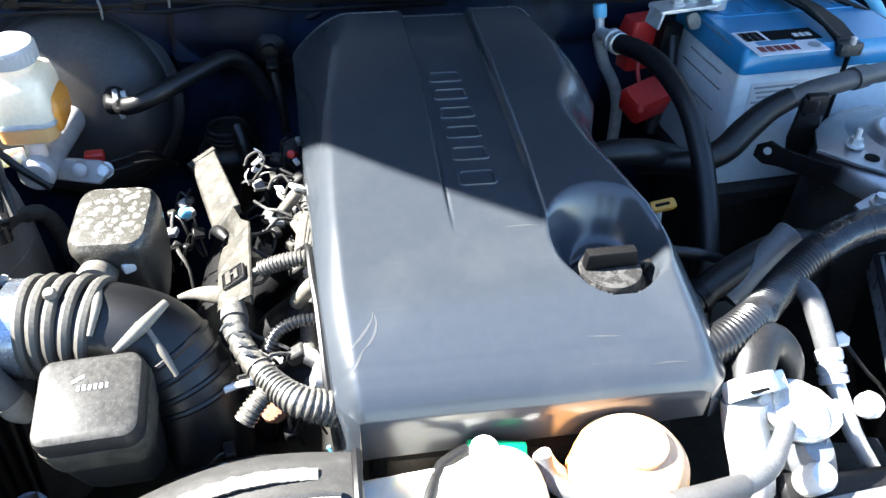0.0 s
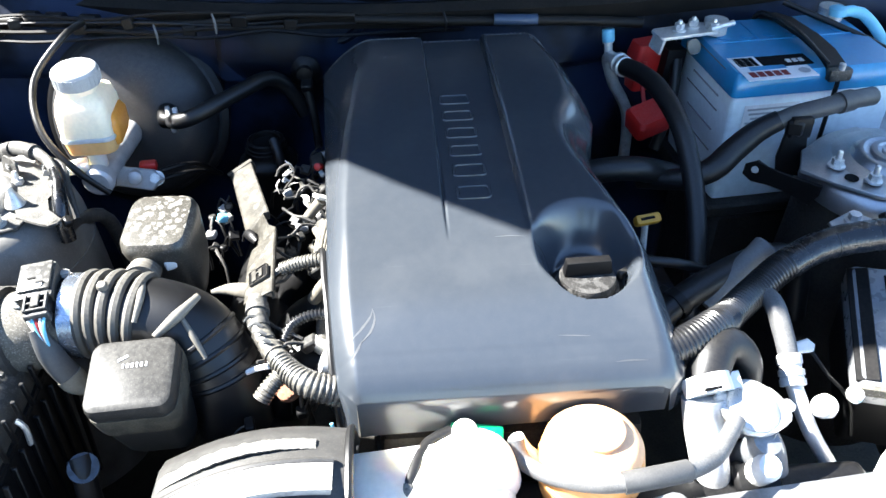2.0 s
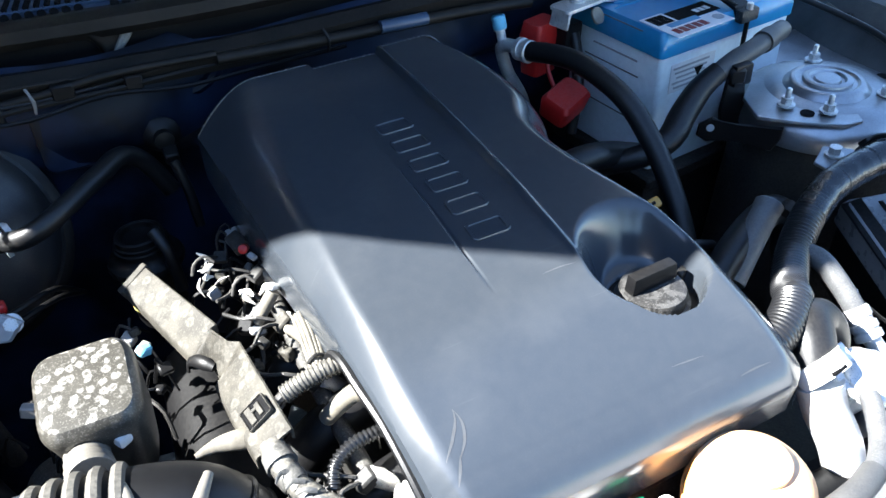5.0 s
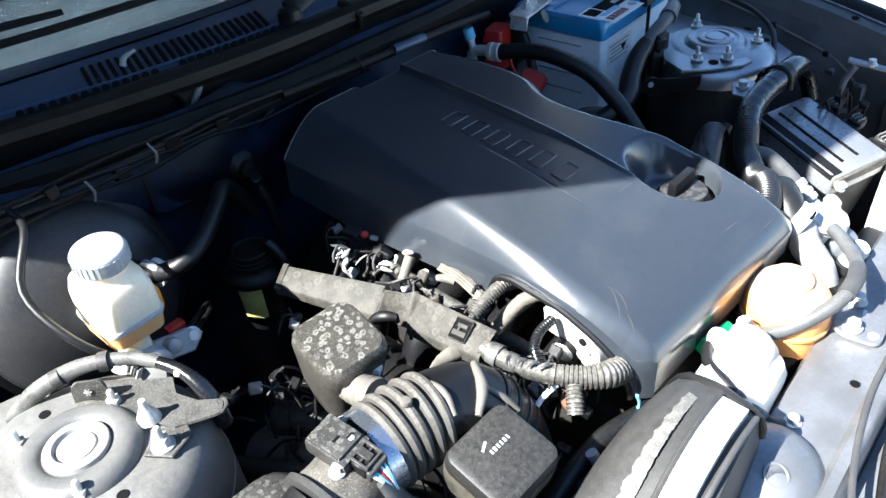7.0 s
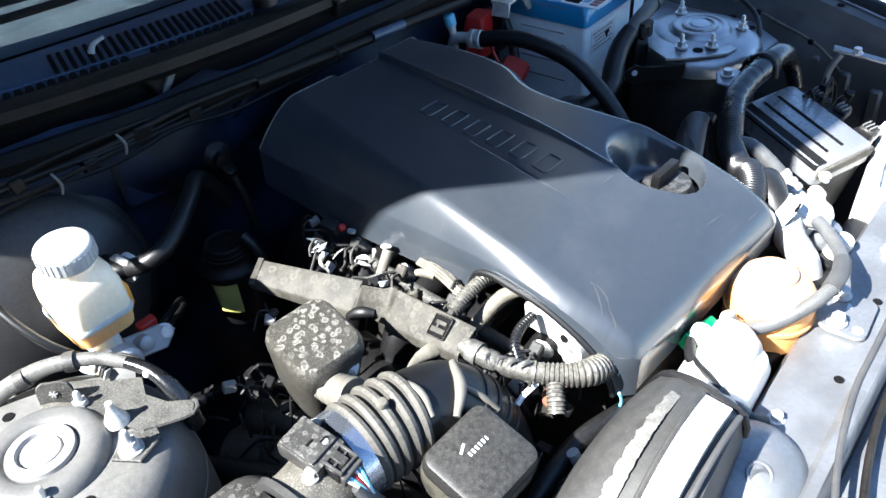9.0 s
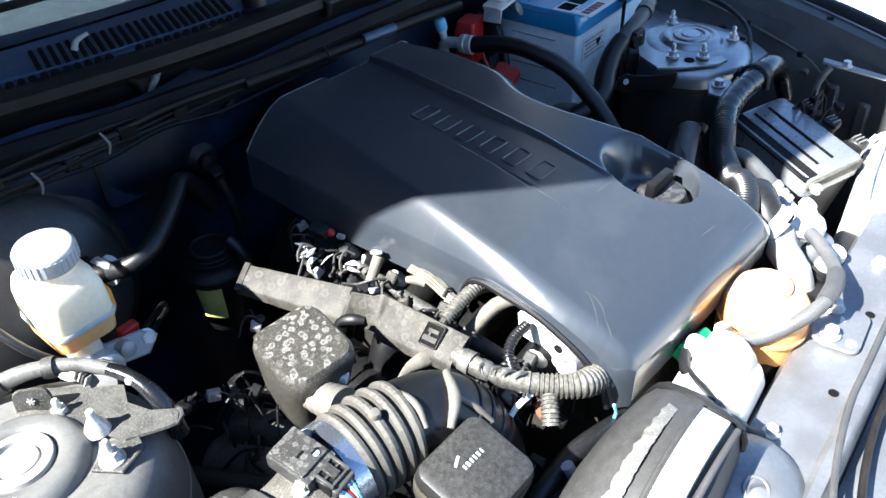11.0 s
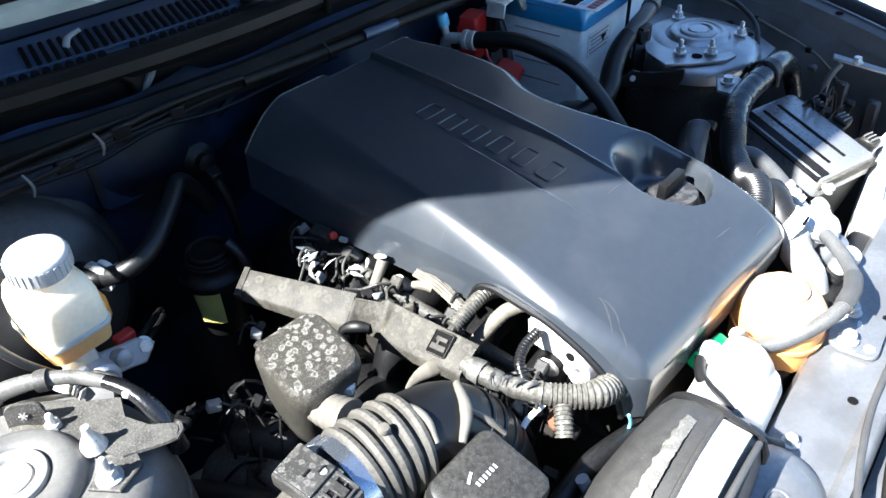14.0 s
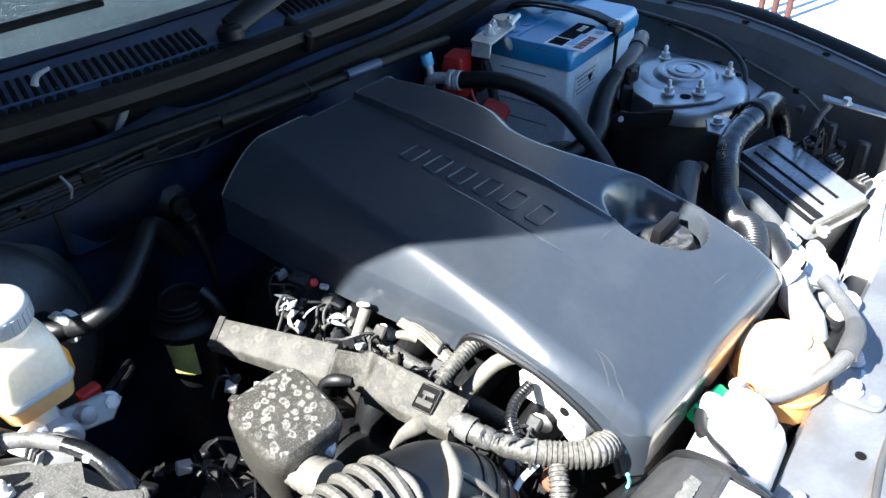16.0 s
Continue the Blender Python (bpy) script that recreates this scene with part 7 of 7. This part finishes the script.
part("upper_run", tube([(0.312, 0.835, 0.93), (0.325, 0.805, 0.935), (0.328, 0.775, 0.92), (0.33, 0.752, 0.902)], [0.0098, 0.0102, 0.0102, 0.0098], 18, 0.006), PALE_HOSE, alu, "faded grey rubber hose end")
part("joint", lathe([(0.0108, -0.016), (0.0128, -0.015), (0.0128, -0.009), (0.0115, -0.0085), (0.0115, -0.006), (0.0128, -0.0055), (0.0128, 0.0), (0.0108, 0.001), (0.0108, 0.005), (0.0124, 0.006), (0.0124, 0.014), (0.0105, 0.016)], frame_at((0.33, 0.745, 0.896), (0, 0.75, 0.6)), 26), ALU, alu)
part("lower_run", tube([(0.33, 0.738, 0.89), (0.334, 0.722, 0.876), (0.345, 0.706, 0.85), (0.365, 0.69, 0.818), (0.39, 0.672, 0.78)], [0.0082, 0.0082, 0.0078, 0.0078, 0.0078], 14), ALU, alu)
part("charge_cap", lathe([(0.006, -0.01), (0.0115, 0), (0.0122, 0.009), (0.009, 0.014), (0.0001, 0.015)], pose(0.354, 0.716, 0.872, 30, 20, 0), 20), WHITE, alu, "white ball-shaped charge cap")
sens = thing("pressure_switch", (0.28, 0.655, 0.86), "pale capped pressure switch on the slam panel", "switch")
part("body", lathe([(0.0125, 0), (0.013, 0.008), (0.013, 0.028), (0.01, 0.034), (0.0001, 0.035)], pose(0.27, 0.655, 0.858, 25, 0, 0), 22), WHITE, sens)
part("base", box((0.045, 0.03, 0.02), pose(0.27, 0.656, 0.851, 25, 0, 0), 0.004, 1), BLACK, sens)
part("upper", tube([(0.275, 0.675, 0.89), (0.285, 0.67, 0.872), (0.29, 0.662, 0.85)], 0.014, 14), PAINT, sens)
clip = thing("wire_clip", (0.37, 0.77, 0.90), "white wire clip with a thin cable", "clip")
part("tab", plate([(-0.013, -0.005), (0.008, -0.007), (0.013, 0.0), (0.007, 0.008), (-0.013, 0.006)], 0.005, pose(0.362, 0.785, 0.885, 30, 0, 10), 0.002), WHITE, clip)
part("cable", tube([(0.37, 0.78, 0.883), (0.385, 0.76, 0.865), (0.405, 0.745, 0.845), (0.415, 0.735, 0.8)], 0.0022, 6), BLACK, clip)

steer = thing("power_steering_reservoir", (0.122, 0.665, 0.83), "orange translucent fluid reservoir glowing in the sun", "fluid reservoir")
part("tank", lathe([(0.03, -0.05), (0.045, -0.04), (0.0475, -0.02), (0.0475, 0.008), (0.045, 0.022), (0.0445, 0.023)], pose(0.113, 0.662, 0.885, 4, 0, 0), 40), ORANGE, steer)
part("shoulder", lathe([(0.0447, 0.0225), (0.038, 0.032), (0.026, 0.037), (0.0001, 0.038)], pose(0.113, 0.662, 0.885, 4, 0, 0), 40), ORANGE_LIT, steer, "top of the tank, coloured paler for the sun on it")
part("cap", lathe([(0.023, 0), (0.0235, 0.003), (0.0235, 0.01), (0.018, 0.0135), (0.0001, 0.0145)], pose(0.116, 0.664, 0.917, 4, 0, 0), 30), ORANGE_LIT, steer, "pale orange screw cap")
part("belt", lathe([(0.0478, -0.004), (0.0495, -0.003), (0.0495, 0.001), (0.0478, 0.002)], pose(0.113, 0.662, 0.88, 4, 0, 0), 40), ORANGE, steer)
part("outlet", tube([(0.07, 0.668, 0.875), (0.055, 0.675, 0.885), (0.046, 0.68, 0.9)], 0.008, 12), WHITE, steer)

wash = thing("washer_fluid_tank", (-0.02, 0.64, 0.8), "white plastic washer tank with a green filler flap", "washer tank")
part("tank", stacked([(0.17, 0.07, 0.02, -0.1, 0, 0), (0.175, 0.08, 0.022, -0.02, 0, 0), (0.17, 0.078, 0.022, 0.0, 0, 0), (0.15, 0.066, 0.02, 0.014, 0.004, 0), (0.12, 0.05, 0.02, 0.02, 0.01, 0.004)], pose(-0.045, 0.645, 0.884, 8, 4, 8)), TANK, wash)
part("filler_neck", stacked([(0.10, 0.06, 0.024, 0.0, 0, 0), (0.09, 0.055, 0.022, 0.018, 0, 0), (0.07, 0.045, 0.02, 0.03, 0.004, 0.004), (0.045, 0.032, 0.014, 0.037, 0.006, 0.01)], pose(-0.002, 0.655, 0.88, 10, 0, 10)), TANK, wash)
part("cap_knob", lathe([(0.012, 0), (0.012, 0.01), (0.008, 0.014), (0.0001, 0.015)], pose(0.0, 0.687, 0.9, 20, 0, 0), 18), WHITE, wash)
part("green_flap", box((0.05, 0.017, 0.02), pose(0.011, 0.691, 0.8925, 15, 5, -6), 0.004, 2), GREEN, wash, "green plastic filler flap")
tank_hose = thing("washer_hose", (-0.04, 0.65, 0.89), "thin black washer hose across the white tank", "hose")
part("hose", tube([(-0.012, 0.69, 0.902), (-0.034, 0.678, 0.902), (-0.047, 0.652, 0.902), (-0.056, 0.625, 0.896), (-0.052, 0.6, 0.884), (-0.04, 0.59, 0.876)], 0.006, 10), RUBBER, tank_hose)
part("sleeve", tube([(-0.053, 0.636, 0.899), (-0.056, 0.62, 0.894), (-0.053, 0.604, 0.886)], 0.007, 10), LOOM_DUST, tank_hose)

snorkel = thing("intake_snorkel", (-0.18, 0.62, 0.85), "black plastic air intake snorkel with a pale foam strip", "air duct")
rows = []
for u in [i / 14 for i in range(15)]:
    cx, cy = -0.265 + 0.165 * u, 0.618 + 0.012 * u
    h = 0.945 + 0.013 * math.sin(math.pi * u) - 0.026 * (1 - u) ** 2
    half = 0.056 - 0.014 * u
    wide = half + 0.02
    rows.append([(cx - 0.004, cy + wide + 0.006, h - 0.1), (cx, cy + wide, h - 0.052), (cx, cy + wide * 0.88, h - 0.028), (cx, cy + wide * 0.7, h - 0.01), (cx, cy + half * 0.6, h), (cx, cy, h + 0.002), (cx, cy - half * 0.6, h - 0.001), (cx, cy - half * 0.9, h - 0.008), (cx, cy - half, h - 0.03), (cx - 0.01, cy - half - 0.004, h - 0.09)])
part("duct", sheet(rows, 0.004), SKID, snorkel)
part("foam_strip", sheet([[(-0.262 + 0.15 * u, 0.607 + 0.014 * u + d, 0.952 + 0.013 * math.sin(math.pi * (0.02 + 0.95 * u)) - 0.026 * (1 - u) ** 2) for d in (-0.022, -0.01, 0.005)] for u in [i / 12 for i in range(13)]], 0.007), FOAM, snorkel, "pale foam sealing strip")
part("strip_edge", tube([(-0.262 + 0.15 * u, 0.613 + 0.014 * u, 0.9505 + 0.013 * math.sin(math.pi * (0.02 + 0.95 * u)) - 0.026 * (1 - u) ** 2) for u in [i / 12 for i in range(13)]], 0.0032, 8, 0.01), SKID, snorkel, "dark edge of the strip")
part("side_rim", tube([(-0.26 + 0.15 * u, 0.578 + 0.014 * u, 0.944 + 0.013 * math.sin(math.pi * (0.02 + 0.95 * u)) - 0.026 * (1 - u) ** 2) for u in [i / 12 for i in range(13)]], 0.003, 10, 0.01), HOSE_GREY, snorkel, "rounded grey side rim")
crumb = random.Random(9)
ragged = []
for k in range(61):
    u = k / 60
    h = 0.9482 + 0.013 * math.sin(math.pi * 0.91 * u) - 0.026 * (1 - u) ** 2
    x, y = -0.262 + 0.135 * u, 0.634 + 0.012 * u
    out = 0.0075 + 0.0022 * abs(math.sin(k * 0.42)) + crumb.uniform(-0.0007, 0.0007) - 0.004 * u
    ragged.append([(x, y - 0.0055 + crumb.uniform(-0.0004, 0.0004), h), (x, y - 0.001, h + 0.0014), (x, y + 0.004, h + 0.0012 + crumb.uniform(-0.0004, 0.0006)), (x, y + out, h - 0.0012)])
part("torn_seal", sheet(ragged, 0.003), CRUMB, snorkel, "crumbling grey seal edge")
part("end_rim", tube([rows[-1][k] for k in (1, 3, 4, 5, 7, 8)], 0.004, 8, 0.008), RUBBER, snorkel)
dome = thing("headlamp_housing", (-0.1, 0.575, 0.8), "smooth silver pressed dome behind the slam panel", "lamp housing")
part("dome", lathe([(0.07, -0.06), (0.066, -0.02), (0.058, 0.004), (0.046, 0.017), (0.03, 0.025), (0.014, 0.0285), (0.0001, 0.029)], pose(-0.098, 0.58, 0.868, 6, -4, 0), 40), PAINT, dome)
part("embossed_ring", lathe([(0.0095, 0), (0.0105, 0.0012), (0.012, 0.0012), (0.0128, 0)], pose(-0.113, 0.563, 0.8925, 20, -16, 0), 24), PAINT, dome)

front_bracket = thing("slam_panel_catch", (0.155, 0.6, 0.87), "blue-grey steel plate with two bolts", "bracket")
part("plate", plate(rounded(0.075, 0.034, 0.01), 0.004, pose(0.155, 0.602, 0.876, 6, 0, 14), 0.001), PAINT, front_bracket)
for x, y in ((0.132, 0.594), (0.177, 0.607)):
    nut(front_bracket, (x, y, 0.88), (0, 0, 1), 0.0075, 0.003, "bolt")

# ---- surroundings ----
POLE = material("dark_red_oxide_paint", (0.06, 0.016, 0.011), 0.7, second=(0.035, 0.011, 0.009), scale=10, amount=0.7)
fence = thing("red_poles", (3.58, 1.92, 0.02), "slim red-brown metal poles beyond the car", "poles")
for k in range(3):
    part("pole", tube([(3.59 - 0.01 * k, 1.995 - 0.074 * k, 0.0), (3.6, 1.98 - 0.07 * k, 1.0), (3.6, 1.96 - 0.06 * k, 1.9)], 0.017, 10, 0.3), POLE, fence)


def tree(p, h, seed):
    """A tapered trunk with limbs and a loose crown of leaf clumps."""
    r = random.Random(seed)
    t = thing("garden_tree", p, "leafy green tree standing behind the car", "tree", "trees")
    part("trunk", tube([p, (p[0] + 0.1, p[1], p[2] + h * 0.3), (p[0] - 0.05, p[1] + 0.1, p[2] + h * 0.6)], [0.22, 0.16, 0.1], 10, 0.5), BARK, t)
    bm = bmesh.new()
    for k in range(900):
        a, b, d = r.uniform(0, 6.28), r.uniform(-0.6, 1.4), r.random() ** 0.4
        c = Vector((p[0] + 1.6 * d * math.cos(a) * math.cos(b), p[1] + 1.6 * d * math.sin(a) * math.cos(b), p[2] + h * 0.7 + 1.7 * d * math.sin(b)))
        u, v = Vector((r.uniform(-1, 1), r.uniform(-1, 1), r.uniform(-1, 1))) * 0.16, Vector((r.uniform(-1, 1), r.uniform(-1, 1), r.uniform(-1, 1))) * 0.16
        bm.faces.new([bm.verts.new(q) for q in (c - u, c - v * 0.5, c + u, c + v * 0.6)])
    part("crown", bm, LEAVES, t)


tree((-2.5, -9.0, 0), 5.0, 3)
tree((1.5, -11.0, 0), 5.5, 4)

lamp_panel = thing("headlamp_panel", (0.45, 0.66, 0.8), "sunlit pale headlamp carrier ahead of the fuse box", "panel", kind="structure")
part("carrier", stacked([(0.24, 0.09, 0.03, -0.12, 0, 0), (0.25, 0.1, 0.035, 0.0, 0, 0), (0.24, 0.09, 0.035, 0.014, 0, 0), (0.2, 0.06, 0.025, 0.02, 0, 0)], pose(0.515, 0.65, 0.855, 4, -3, 12)), WHITE, lamp_panel)
part("ridge", tube([(0.42, 0.665, 0.877), (0.48, 0.68, 0.882), (0.56, 0.695, 0.885)], 0.008, 10), WHITE, lamp_panel)
nut(lamp_panel, (0.46, 0.645, 0.876), (0, 0, 1), 0.007, 0.003, "bolt")
